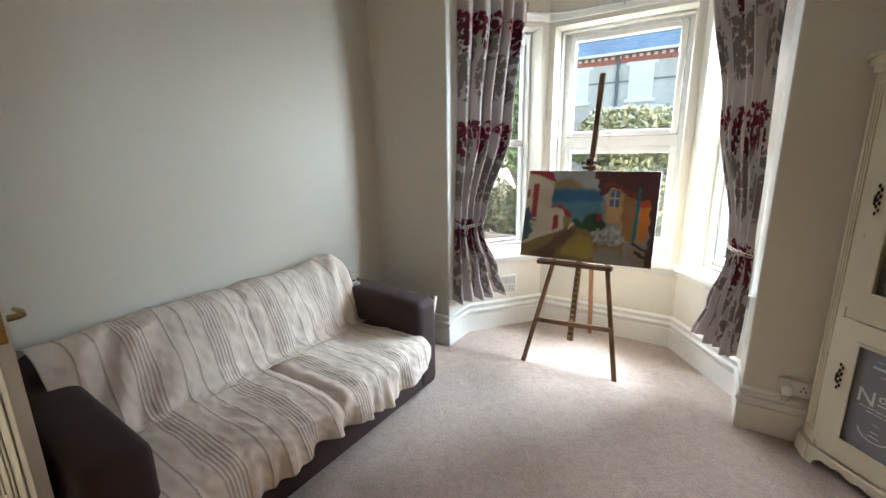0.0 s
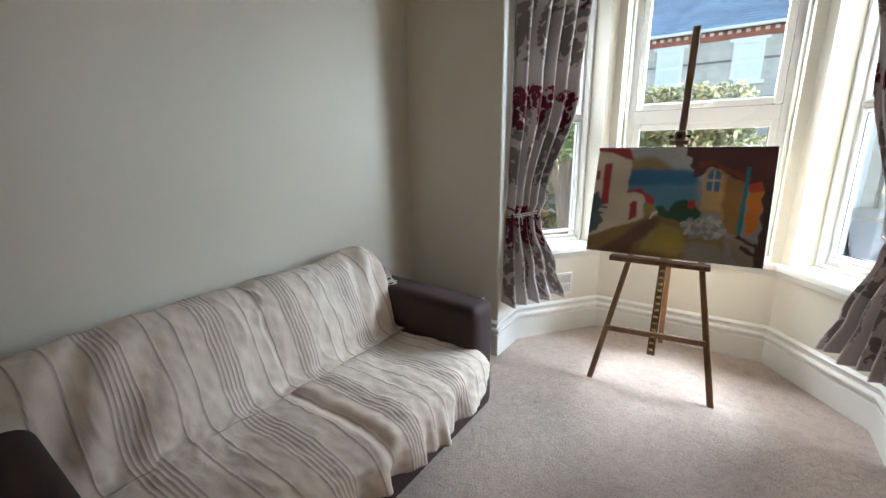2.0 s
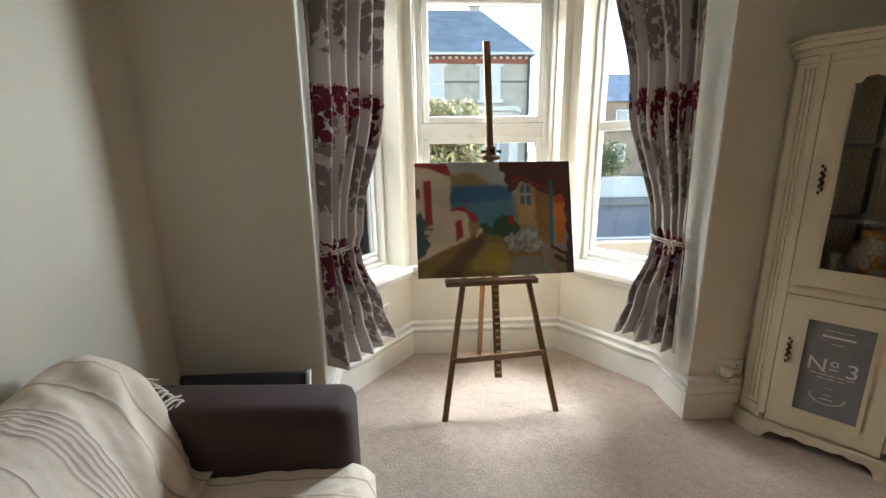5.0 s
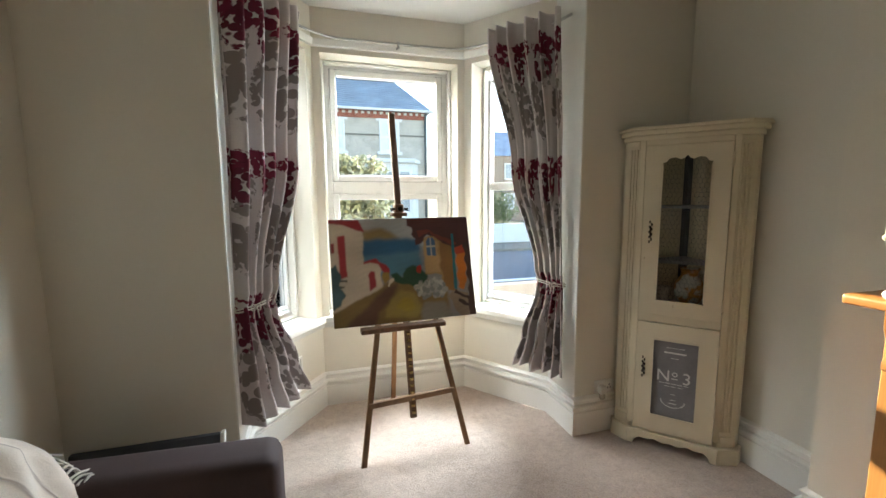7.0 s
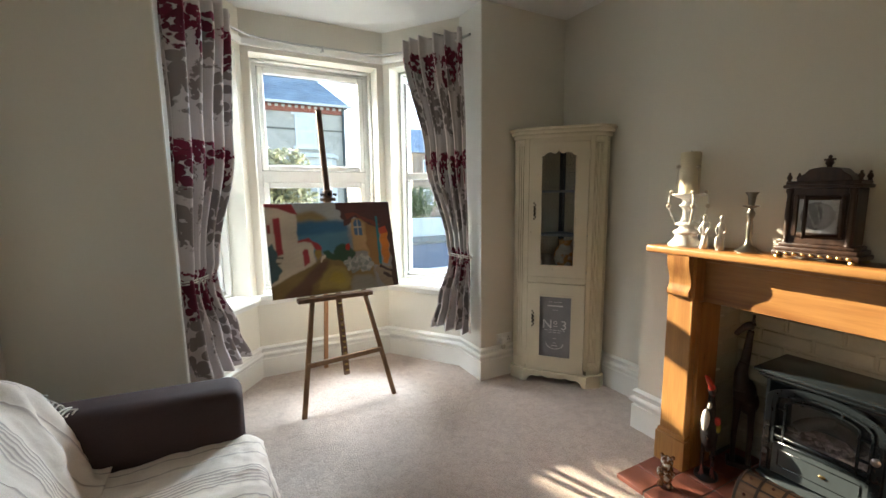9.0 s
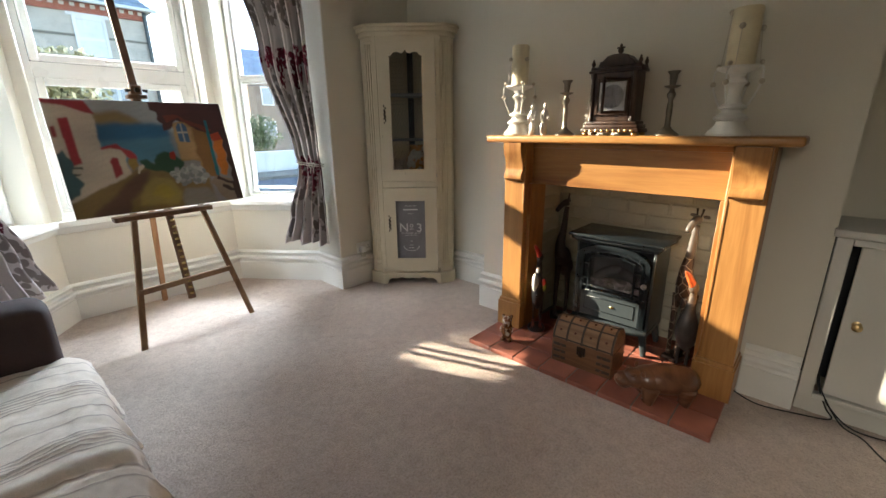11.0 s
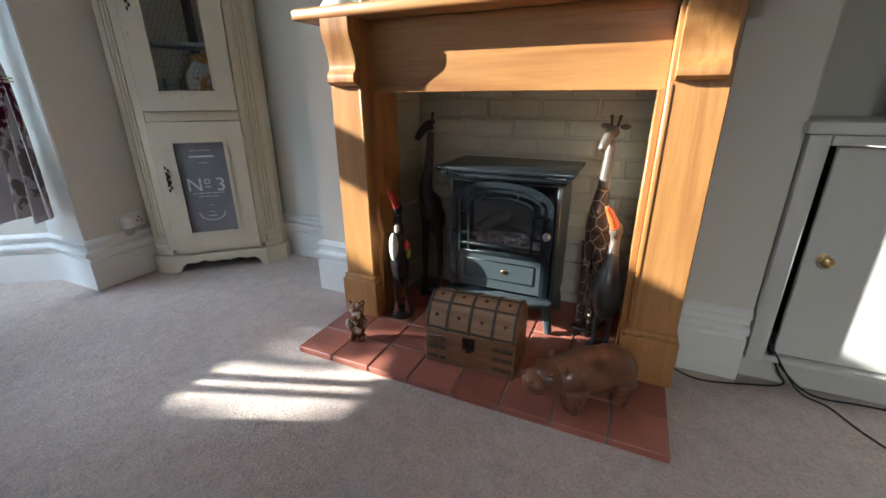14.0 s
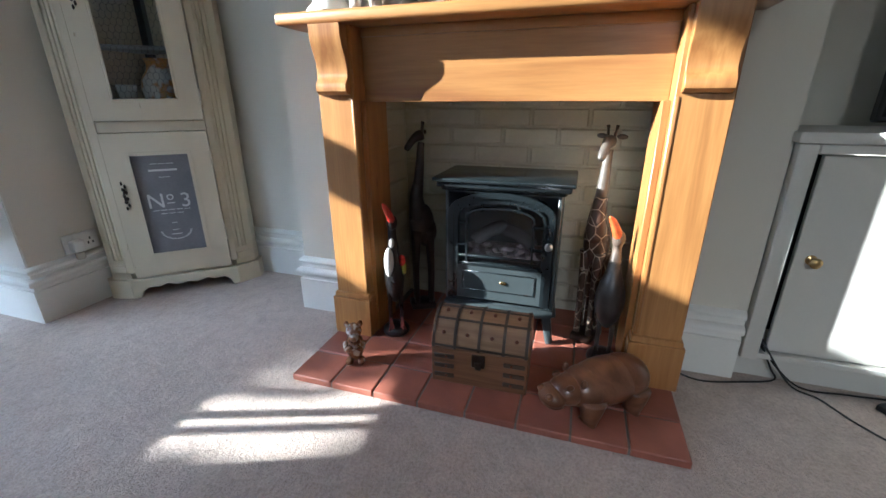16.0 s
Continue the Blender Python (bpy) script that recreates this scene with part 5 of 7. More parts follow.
# painting
SHAPES = [
    ((0.46, 0.49, 0.49), "0,0 1,0 1,.3 0,.3"),
    ((0.33, 0.24, 0.10), ".21,.19 .22,.11 .30,.09 .38,.10 .42,.13 .46,.19 .52,.21 .21,.21"),
    ((0.035, 0.14, 0.27), ".2,.2 .62,.2 .62,.40 .2,.40"),
    ((0.09, 0.24, 0.34), ".2,.36 .62,.33 .62,.58 .2,.55"),
    ((0.24, 0.17, 0.065), "0,.84 .2,.72 .4,.6 .62,.6 .8,.75 .8,1 0,1"),
    ((0.15, 0.08, 0.055), ".07,1 .36,.66 .44,.62 .42,.72 .30,.9 .27,1"),
    ((0.38, 0.30, 0.09), ".33,.95 .38,.78 .46,.70 .55,.74 .60,.86 .56,.97"),
    ((0.44, 0.34, 0.06), ".42,.86 .46,.78 .53,.79 .56,.87 .50,.92"),
    ((0.27, 0.26, 0.22), ".58,.93 .62,.84 .76,.84 .82,.98 .80,1 .60,1"),
    ((0.62, 0.54, 0.42), "0,.03 .10,.04 .225,.13 .215,.42 .325,.43 .33,.66 .18,.76 .0,.86"),
    ((0.34, 0.03, 0.04), "0,.0 .20,.01 .235,.125 .19,.11 .09,.05 0,.035"),
    ((0.36, 0.03, 0.04), ".052,.16 .10,.15 .103,.54 .055,.56"),
    ((0.30, 0.05, 0.05), ".005,.23 .028,.22 .03,.31 .008,.32"),
    ((0.40, 0.04, 0.05), ".21,.41 .30,.385 .37,.45 .395,.53 .37,.56 .33,.50 .315,.43 .215,.43"),
    ((0.32, 0.03, 0.04), ".243,.53 .262,.50 .288,.51 .29,.65 .245,.69"),
    ((0.32, 0.21, 0.05), ".335,.52 .39,.53 .385,.6 .345,.64"),
    ((0.06, 0.06, 0.05), ".03,.57 .10,.57 .10,.585 .03,.59"),
    ((0.06, 0.06, 0.05), ".02,.63 .09,.62 .09,.635 .02,.65"),
    ((0.06, 0.12, 0.13), "0,.45 .03,.42 .06,.52 .05,.62 .08,.70 .05,.80 0,.84"),
    ((0.03, 0.09, 0.05), ".40,.55 .44,.53 .48,.58 .50,.50 .55,.47 .62,.5 .66,.58 .62,.70 .52,.66 .42,.62"),
    ((0.42, 0.27, 0.11), ".645,.22 .72,.17 .80,.24 .87,.30 .87,.76 .78,.72 .76,.58 .645,.56"),
    ((0.30, 0.16, 0.055), ".77,.25 .87,.28 .87,.77 .79,.73 .765,.5"),
    ((0.55, 0.36, 0.17), ".645,.24 .69,.20 .755,.24 .755,.56 .65,.55"),
    ((0.07, 0.16, 0.30), ".668,.24 .685,.205 .72,.205 .737,.24 .737,.39 .668,.38"),
    ((0.60, 0.58, 0.52), ".698,.205 .706,.205 .706,.39 .698,.385"),
    ((0.60, 0.58, 0.52), ".668,.285 .737,.285 .737,.30 .668,.30"),
    ((0.085, 0.03, 0.03), ".53,.0 1,.0 1,.36 .93,.33 .86,.30 .79,.27 .74,.19 .68,.18 .63,.26 .58,.27 .60,.2 .565,.17 .57,.1 .54,.08"),
    ((0.20, 0.045, 0.03), ".60,.13 .68,.12 .80,.2 .90,.27 .86,.29 .76,.22 .70,.15 .62,.2"),
    ((0.62, 0.20, 0.03), ".885,.35 .955,.33 .955,.62 .925,.74 .885,.72"),
    ((0.50, 0.07, 0.03), ".875,.31 .97,.29 .97,.38 .88,.38"),
    ((0.02, 0.20, 0.26), ".862,.17 .882,.17 .874,.74 .850,.73"),
    ((0.06, 0.03, 0.028), ".95,.28 1,.25 1,1 .93,1 .965,.72"),
    ((0.30, 0.24, 0.18), ".80,.80 .86,.74 .95,.78 .95,1 .88,1"),
    ((0.05, 0.03, 0.03), ".86,.74 .96,.82 .96,.85 .85,.77"),
    ((0.05, 0.03, 0.03), ".88,.82 .96,.90 .96,.93 .87,.85"),
    ((0.45, 0.03, 0.02), ".585,.49 .61,.47 .625,.51 .61,.55 .58,.54"),
    ((0.62, 0.55, 0.42), ".365,.66 .385,.60 .42,.58 .415,.60 .39,.63 .375,.67"),
]
PU, PV = 264, 190


def soften(img, times):
    """Blends wet paint into its neighbours."""
    for _ in range(times):
        p = np.pad(img, ((1, 1), (1, 1), (0, 0)), mode="edge")
        img = (p[:-2, 1:-1] + p[2:, 1:-1] + p[1:-1, :-2] + p[1:-1, 2:] + 2 * p[1:-1, 1:-1]) / 6
    return img


def fill(img, uu, vv, pts, colour):
    inside = np.zeros(uu.shape, bool)
    for (u0, v0), (u1, v1) in zip(pts, pts[1:] + pts[:1]):
        if v0 != v1:
            inside ^= ((v0 > vv) != (v1 > vv)) & (uu < (u1 - u0) * (vv - v0) / (v1 - v0) + u0)
    img[inside] = colour


def paint_picture():
    u, v = np.meshgrid(np.linspace(0, 1, PU), np.linspace(0, 1, PV))
    wu = u + 0.004 * np.sin(41 * v + 9 * u) + 0.003 * np.sin(83 * u - 47 * v)
    wv = v + 0.005 * np.sin(37 * u + 11 * v) + 0.003 * np.sin(71 * v + 59 * u)
    wu, wv = np.clip(wu, 0.001, 0.998), np.clip(wv, 0.001, 0.998)
    u_, v_ = np.clip(u, 0.001, 0.998), np.clip(v, 0.001, 0.998)
    img = np.ones((PV, PU, 3)) * 0.3
    for k, (c, text_) in enumerate(SHAPES):
        pts = [tuple(float(q) for q in w.split(",")) for w in text_.split()]
        straight = k in (10, 11, 12, 14, 23, 24, 25, 30)
        fill(img, u_ if straight else wu, v_ if straight else wv, pts, c)
        if k == 3:
            img = soften(img, 10)
        if k == 8:
            img = soften(img, 14)
        if k in (9, 22, 28):
            img = soften(img, 1)
    rnd = random.Random(7)
    for i in range(90):
        a, r = rnd.uniform(0, 6.28), math.sqrt(rnd.random())
        cu_, cv_, rr = 0.68 + 0.115 * r * math.cos(a), 0.71 + 0.10 * r * math.sin(a), rnd.uniform(0.010, 0.022)
        hit = (wu - cu_) ** 2 + ((wv - cv_) * 0.72) ** 2 < rr * rr
        img[hit] = rnd.choice(((0.34, 0.35, 0.34), (0.22, 0.24, 0.24), (0.46, 0.47, 0.45)))
    img = soften(img, 1)
    strokes = 1 + 0.03 * np.sin(120 * wv + 55 * wu) * np.sin(23 * wu + 3) + 0.08 * np.sin(12 * wu + 7 * wv) + 0.06 * np.sin(19 * wv - 8 * wu)
    img = np.clip(img * strokes[..., None], 0.004, 0.9)
    verts = np.stack([-0.456 + 0.912 * u, 0.658 - 0.656 * v, 0.0006 + 0.0003 * strokes], -1).reshape(-1, 3)
    ids = np.arange(PU * PV).reshape(PV, PU)
    quads = np.stack([ids[1:, :-1], ids[1:, 1:], ids[:-1, 1:], ids[:-1, :-1]], -1).reshape(-1, 4)
    me = bpy.data.meshes.new("painted_picture")
    me.from_pydata(verts.tolist(), [], quads.tolist())
    at = me.color_attributes.new("pigment", "FLOAT_COLOR", "POINT")
    at.data.foreach_set("color", np.concatenate([img.reshape(-1, 3), np.ones((PU * PV, 1))], 1).astype(np.float32).ravel())
    m, n, l, b = node_mat("oil_paint", 0.42)
    pig = n.new("ShaderNodeAttribute")
    pig.attribute_name = "pigment"
    f = noise_node(n, l, coords(n, l, (1, 2.2, 1)), 120.0, 4, 0.65)
    l.new(mixc(n, l, 1.0, pig.outputs["Color"], ramp(n, l, f, [(0.3, (0.86, 0.86, 0.86)), (0.7, (1.08, 1.08, 1.08))]), "MULTIPLY"), b.inputs["Base Color"])
    bump(n, l, b, f, 0.35, 0.0008)
    me.materials.append(m)
    pic = new("painted_picture", me)
    pic.parent = canvas
    pic["label"] = "oil-painted lane with white house, blue sea and orange wall"


paint_picture()

# ---- things on the mantel ----
ZM = 1.1865
WAX = surface("cream_wax", (0.72, 0.63, 0.43), 0.5, big=8, small=60, vary=0.05, grain=0.05)
WHITEWASH = paint_worn("whitewashed_wood", (0.72, 0.70, 0.65), (0.42, 0.36, 0.28), 0.55)
DARKWOOD = wood("dark_walnut", (0.030, 0.014, 0.008), (0.065, 0.032, 0.018), 0.4, "Z", 20)
PEWTER = surface("tarnished_pewter", (0.30, 0.27, 0.22), 0.35, 1.0, vary=0.2, grain=0.05)
SILVER = surface("pale_silver", (0.62, 0.58, 0.52), 0.3, 0.7, vary=0.12, grain=0.05)
BEADS = surface("muted_beads", (0.56, 0.49, 0.38), 0.5, vary=0.2)


def candle_stand(m, group):
    t = thing("candle_holder", "whitewashed turned candle holder with beaded wires", "candle holder", m, group)
    bm = bm_new()
    lathe(bm, [(0.078, 0), (0.08, 0.008), (0.074, 0.018), (0.058, 0.034), (0.05, 0.05), (0.048, 0.058), (0.06, 0.064), (0.062, 0.072), (0.05, 0.082), (0.036, 0.09), (0.034, 0.1), (0.052, 0.108), (0.05, 0.116), (0.03, 0.126), (0.023, 0.15), (0.022, 0.175), (0.028, 0.195), (0.04, 0.205), (0.03, 0.215), (0.024, 0.225), (0.03, 0.24), (0.058, 0.25), (0.074, 0.258), (0.075, 0.266), (0.0, 0.264)], 32)
    part("stem", bm, WHITEWASH, t, smooth=True)
    for k in range(4):
        a = math.pi * (0.25 + k * 0.5)
        c, s = math.cos(a), math.sin(a)
        bm = bm_new()
        pts = smooth_path([(0.074 * c, 0.074 * s, 0.26), (0.088 * c, 0.088 * s, 0.25), (0.085 * c, 0.085 * s, 0.19), (0.06 * c, 0.06 * s, 0.13), (0.05 * c, 0.05 * s, 0.115)], 5)
        tube(bm, pts, 0.0035, 6)
        w = part("wire", bm, WHITEWASH, t)
        bm = bm_new()
        blob(bm, (0.088 * c, 0.088 * s, 0.205), (0.011, 0.011, 0.011), u=12, v=8)
        part("bead", bm, BEADS, w)
        bm = bm_new()
        blob(bm, (0.079 * c, 0.079 * s, 0.274), (0.009, 0.009, 0.009), u=12, v=8)
        part("bead", bm, BEADS, w)
    return t


def candle(m, r, h):
    t = thing("candle", "thick cream pillar candle with beads hung round it", "candle", m, "mantel candles")
    bm = bm_new()
    lathe(bm, [(r, 0), (r, h - 0.006), (r - 0.004, h), (r - 0.012, h - 0.004), (0, h - 0.012)], 32)
    part("wax", bm, WAX, t)
    bm = bm_new()
    tube(bm, [(0, 0, h - 0.012), (0.002, 0, h + 0.006)], 0.0015, 6)
    part("wick", bm, BLACKPLASTIC, t)
    for a, z in ((0.6, h - 0.005), (2.4, h - 0.07), (4.4, h - 0.075)):
        bm = bm_new()
        c, s = math.cos(a), math.sin(a)
        blob(bm, ((r + 0.008) * c, (r + 0.008) * s, z), (0.011, 0.011, 0.011), u=12, v=8)
        tube(bm, [((r + 0.006) * c, (r + 0.006) * s, z), ((r + 0.012) * c, (r + 0.012) * s, z * 0.5), ((r + 0.02) * c, (r + 0.02) * s, 0.0)], 0.0012, 5)
        part("bead", bm, BEADS, t)


candle_stand(pose(0.672, 1.258, ZM), "candle holders")
candle(pose(0.672, 1.258, ZM + 0.2655), 0.046, 0.205)
candle_stand(pose(0.672, 0.236, ZM, 0, 0, 30), "candle holders")
candle(pose(0.672, 0.236, ZM + 0.2655, 0, 0, 40), 0.05, 0.21)

for y, flip in ((1.148, 0), (1.072, 1)):
    bm = bm_new()
    lathe(bm, [(0.017, 0), (0.019, 0.004), (0.016, 0.03), (0.012, 0.07), (0.0105, 0.095), (0.015, 0.112), (0.014, 0.125), (0.006, 0.134), (0.009, 0.145), (0.009, 0.156), (0.004, 0.166), (0, 0.168)], 18)
    tube(bm, [(0.0, 0.012, 0.12), (-0.008, 0.02, 0.095), (-0.012, 0.012, 0.075)], 0.005, 8)
    tube(bm, [(0.0, -0.012, 0.12), (-0.008, -0.02, 0.095), (-0.012, -0.012, 0.08)], 0.005, 8)
    blob(bm, (-0.004, 0.01 if flip else -0.008, 0.035), (0.015, 0.014, 0.035), u=12, v=8)
    solid("figurine", bm, SILVER, "small slender silver figurine on the mantel shelf", "figurine", "", True, pose(0.64, y, ZM, 0, 0, 20 * flip), "mantel figurines")


def candlestick(m):
    t = thing("candlestick", "tarnished metal candlestick with drip pan", "candlestick", m, "candlesticks")
    bm = bm_new()
    lathe(bm, [(0.05, 0), (0.051, 0.006), (0.04, 0.014), (0.022, 0.028), (0.013, 0.04), (0.011, 0.07), (0.013, 0.1), (0.012, 0.13), (0.009, 0.15), (0.016, 0.165), (0.018, 0.178), (0.01, 0.19), (0.009, 0.2)], 28)
    part("stem", bm, PEWTER, t)
    bm = bm_new()
    lathe(bm, [(0.008, 0.198), (0.03, 0.206), (0.034, 0.211), (0.03, 0.212), (0.012, 0.211)], 28)
    part("drip_pan", bm, PEWTER, t)
    bm = bm_new()
    lathe(bm, [(0.011, 0.21), (0.014, 0.23), (0.016, 0.255), (0.026, 0.268), (0.026, 0.271), (0.012, 0.266), (0.009, 0.235), (0, 0.232)], 24)
    part("candle_cup", bm, PEWTER, t)
    return t


s1 = candlestick(pose(0.668, 0.968, ZM))
copy_thing(s1, pose(0.668, 0.47, ZM, 0, 0, 50))


def clock():
    t = thing("mantel_clock", "dark carved wooden mantel clock with square dial", "clock", pose(0.672, 0.712, ZM, 0, 0, 0))
    # local -x faces the room
    bm = bm_new()
    for z0, z1, hx, hy in ((0.014, 0.032, 0.07, 0.138), (0.031, 0.05, 0.064, 0.13), (0.05, 0.066, 0.057, 0.12)):
        box(bm, -hx, hx, -hy, hy, z0, z1, 0.005, 2)
    bs = part("base", bm, DARKWOOD, t)
    for sx in (-1, 1):
        for sy in (-1, 1):
            bm = bm_new()
            lathe(bm, [(0.012, 0), (0.016, 0.005), (0.012, 0.016)], 12, pose(sx * 0.052, sy * 0.118, 0))
            part("foot", bm, BRASS, bs)
    bm = bm_new()
    box(bm, -0.05, 0.05, -0.108, 0.108, 0.065, 0.285, 0.004, 1)
    part("case", bm, DARKWOOD, t)
    bm = bm_new()
    box(bm, -0.058, 0.056, -0.122, 0.122, 0.284, 0.298, 0.005, 2)
    box(bm, -0.054, 0.054, -0.115, 0.115, 0.297, 0.312, 0.004, 1)
    k = 16
    pts = [(-0.1, 0.31)] + [(-0.085 * math.cos(math.pi * i / k), 0.312 + 0.042 * math.sin(math.pi * i / k) + (0.01 if 0.3 < i / k < 0.7 else 0)) for i in range(k + 1)] + [(0.1, 0.31)]
    prism(bm, pts, -0.04, 0.05, 0.003, Matrix(((0, 0, 1, 0), (1, 0, 0, 0), (0, 1, 0, 0), (0, 0, 0, 1))), 1)
    part("pediment", bm, DARKWOOD, t, "arched carved pediment")
    for x, y, z, sc in ((0, 0, 0.36, 1.25), (-0.04, 0.108, 0.311, 0.9), (-0.04, -0.108, 0.311, 0.9), (0.04, 0.108, 0.311, 0.9), (0.04, -0.108, 0.311, 0.9)):
        bm = bm_new()
        lathe(bm, [(0.009 * sc, 0), (0.006 * sc, 0.006 * sc), (0.011 * sc, 0.016 * sc), (0.008 * sc, 0.026 * sc), (0.004 * sc, 0.032 * sc), (0.006 * sc, 0.036 * sc), (0, 0.042 * sc)], 12, pose(x, y, z))
        if sc > 1:
            box(bm, -0.003, 0.003, -0.018, 0.018, z + 0.03, z + 0.037, 0.001, 1)
        part("finial", bm, DARKWOOD, t)
    for sy in (-1, 1):
        bm = bm_new()
        lathe(bm, [(0.012, 0.068), (0.008, 0.08), (0.010, 0.12), (0.011, 0.18), (0.008, 0.255), (0.013, 0.27), (0.013, 0.283)], 14, pose(-0.052, sy * 0.097, 0))
        part("column", bm, DARKWOOD, t)
    bm = bm_new()
    rect_ring(bm, -0.078, 0.078, 0.095, 0.257, 0.016, -0.008, 0.006, 0.003, pose(-0.056, 0, 0, 0, 0, 90))
    fr = part("dial_frame", bm, DARKWOOD, t)
    bm = bm_new()
    box(bm, -0.0545, -0.052, -0.063, 0.063, 0.11, 0.242)
    part("dial", bm, DIALWHITE, fr, "square silvered dial plate", False)
    bm = bm_new()
    lathe(bm, [(0.054, 0.0), (0.054, 0.0015), (0.040, 0.0016), (0.040, 0.0008)], 40, pose(-0.0546, 0, 0.176, 0, -90))
    part("chapter_ring", bm, DIALRING, fr, "grey chapter ring")
    for i in range(12):
        bm = bm_new()
        a = math.pi * i / 6
        c, s = math.cos(a), math.sin(a)
        beam(bm, (-0.0567, 0.043 * s, 0.176 + 0.043 * c), (-0.0567, 0.052 * s, 0.176 + 0.052 * c), 0.0035, 0.0012, 0, (1, 0, 0))
        part("hour_mark", bm, BLACKPLASTIC, fr)
    for ang, ln in ((-1.45, 0.028), (0.08, 0.04)):
        bm = bm_new()
        beam(bm, (-0.0575, 0, 0.176), (-0.0575, -ln * math.sin(ang), 0.176 + ln * math.cos(ang)), 0.003, 0.001, 0, (1, 0, 0))
        part("clock_hand", bm, BLACKPLASTIC, fr)
    bm = bm_new()
    rect_ring(bm, 0.0, 0.150, 0.098, 0.254, 0.014, -0.005, 0.005, 0.003, Matrix.Translation((-0.064, -0.080, 0)) @ pose(0, 0, 0, 0, 0, 152))
    dd = part("dial_door", bm, DARKWOOD, t, "small glazed clock door standing ajar")
    bm = bm_new()
    box(bm, 0.012, 0.138, -0.001, 0.001, 0.11, 0.242, m=Matrix.Translation((-0.064, -0.080, 0)) @ pose(0, 0, 0, 0, 0, 152))
    g = part("glass", bm, GLASS, dd, "clear glass", False)
    g.visible_shadow = False
    for k in range(9):
        bm = bm_new()
        blob(bm, (-0.071, -0.11 + 0.0275 * k, 0.023), (0.004, 0.009, 0.006), u=8, v=6)
        part("gilt_boss", bm, BRASS, bs)


DIALRING = surface("dial_ring_grey", (0.20, 0.20, 0.21), 0.4, vary=0.08, grain=0)
DIALWHITE = surface("dial_enamel", (0.46, 0.46, 0.47), 0.4, vary=0.06, grain=0)
clock()

# ---- things on the hearth ----
ZH = 0.0262
CHESTWOOD = wood("worn_chest_wood", (0.11, 0.048, 0.022), (0.22, 0.105, 0.048), 0.45, "Y", 22)
CHESTPALE = wood("pale_chest_wood", (0.19, 0.10, 0.048), (0.32, 0.19, 0.10), 0.5, "Y", 22)
STRAP = surface("leather_strap", (0.06, 0.038, 0.026), 0.55, vary=0.25, grain=0.3)


def chest():
    t = thing("treasure_chest", "small domed wooden chest with dark straps and studs", "chest", pose(0.495, 0.665, ZH, 0, 0, 2))
    hx, hy, hb = 0.088, 0.158, 0.135
    bm = bm_new()
    box(bm, -hx, hx, -hy, hy, 0, hb, 0.003, 1)
    part("body", bm, CHESTWOOD, t)
    k = 14
    def dome(r, y0, y1, up=1.0):
        return [(r * math.cos(math.pi * i / k), hb + 0.105 * up * (r / hx) * math.sin(math.pi * i / k)) for i in range(k + 1)]
    bm = bm_new()
    pts = dome(hx, 0, 0)
    prism(bm, pts, -hy, hy, 0.002, Matrix(((1, 0, 0, 0), (0, 0, 1, 0), (0, 1, 0, 0.001), (0, 0, 0, 1))), 1)
    lid = part("lid", bm, CHESTPALE, t, "domed planked lid")
    for y in (-hy + 0.008, -0.079, 0.0, 0.079, hy - 0.008):
        bm = bm_new()
        o, q = dome(hx + 0.004, 0, 0), dome(hx - 0.006, 0, 0)
        ring = o + q[::-1]
        prism(bm, ring, y - 0.0045, y + 0.0045, 0.0, Matrix(((1, 0, 0, 0), (0, 0, 1, 0), (0, 1, 0, 0.001), (0, 0, 0, 1))))
        part("strap", bm, STRAP, lid)
    for a in (0.0, 0.31, 0.5, 0.69):
        bm = bm_new()
        an = math.pi * (1 - a)
        x, z = (hx + 0.001) * math.cos(an), hb + 0.107 * math.sin(an)
        if a == 0:
            x, z = -hx - 0.001, hb + 0.008
        m = Matrix.Translation((x, 0, z)) @ pose(0, 0, 0, 0, 90 - math.degrees(an) if a else -88, 0)
        box(bm, -0.004, 0.004, -hy, hy, -0.0015, 0.0015, 0.001, 1, m)
        part("strap", bm, STRAP, lid)
    for a in (0.16, 0.42):
        an = math.pi * (1 - a)
        for y in (-0.118, -0.04, 0.04, 0.118):
            bm = bm_new()
            blob(bm, ((hx + 0.001) * math.cos(an), y, hb + 0.107 * math.sin(an)), (0.0065, 0.0065, 0.0065), u=10, v=8)
            part("stud", bm, RUST, lid)
    for z in (0.03, 0.066, 0.103):
        for y in (-0.115, 0.115):
            bm = bm_new()
            box(bm, -hx - 0.003, -hx + 0.002, y - 0.034, y + 0.034, z - 0.008, z + 0.008, 0.002, 1)
            bd = part("corner_band", bm, STRAP, t)
            bm = bm_new()
            blob(bm, (-hx - 0.004, y * 0.93, z), (0.005, 0.005, 0.005), u=8, v=6)
            part("stud", bm, RUST, bd)
    bm = bm_new()
    box(bm, -hx - 0.005, -hx + 0.003, -0.022, 0.022, 0.078, 0.125, 0.002, 1)
    box(bm, -hx - 0.011, -hx - 0.003, -0.010, 0.010, 0.072, 0.10, 0.003, 1)
    part("hasp", bm, IRON, t, "dark metal hasp")


RUST = surface("rusty_stud", (0.15, 0.055, 0.03), 0.5, 0.5, vary=0.2)
chest()

CARVED = wood("carved_brown_wood", (0.105, 0.040, 0.02), (0.20, 0.088, 0.045), 0.3, "Y", 9)


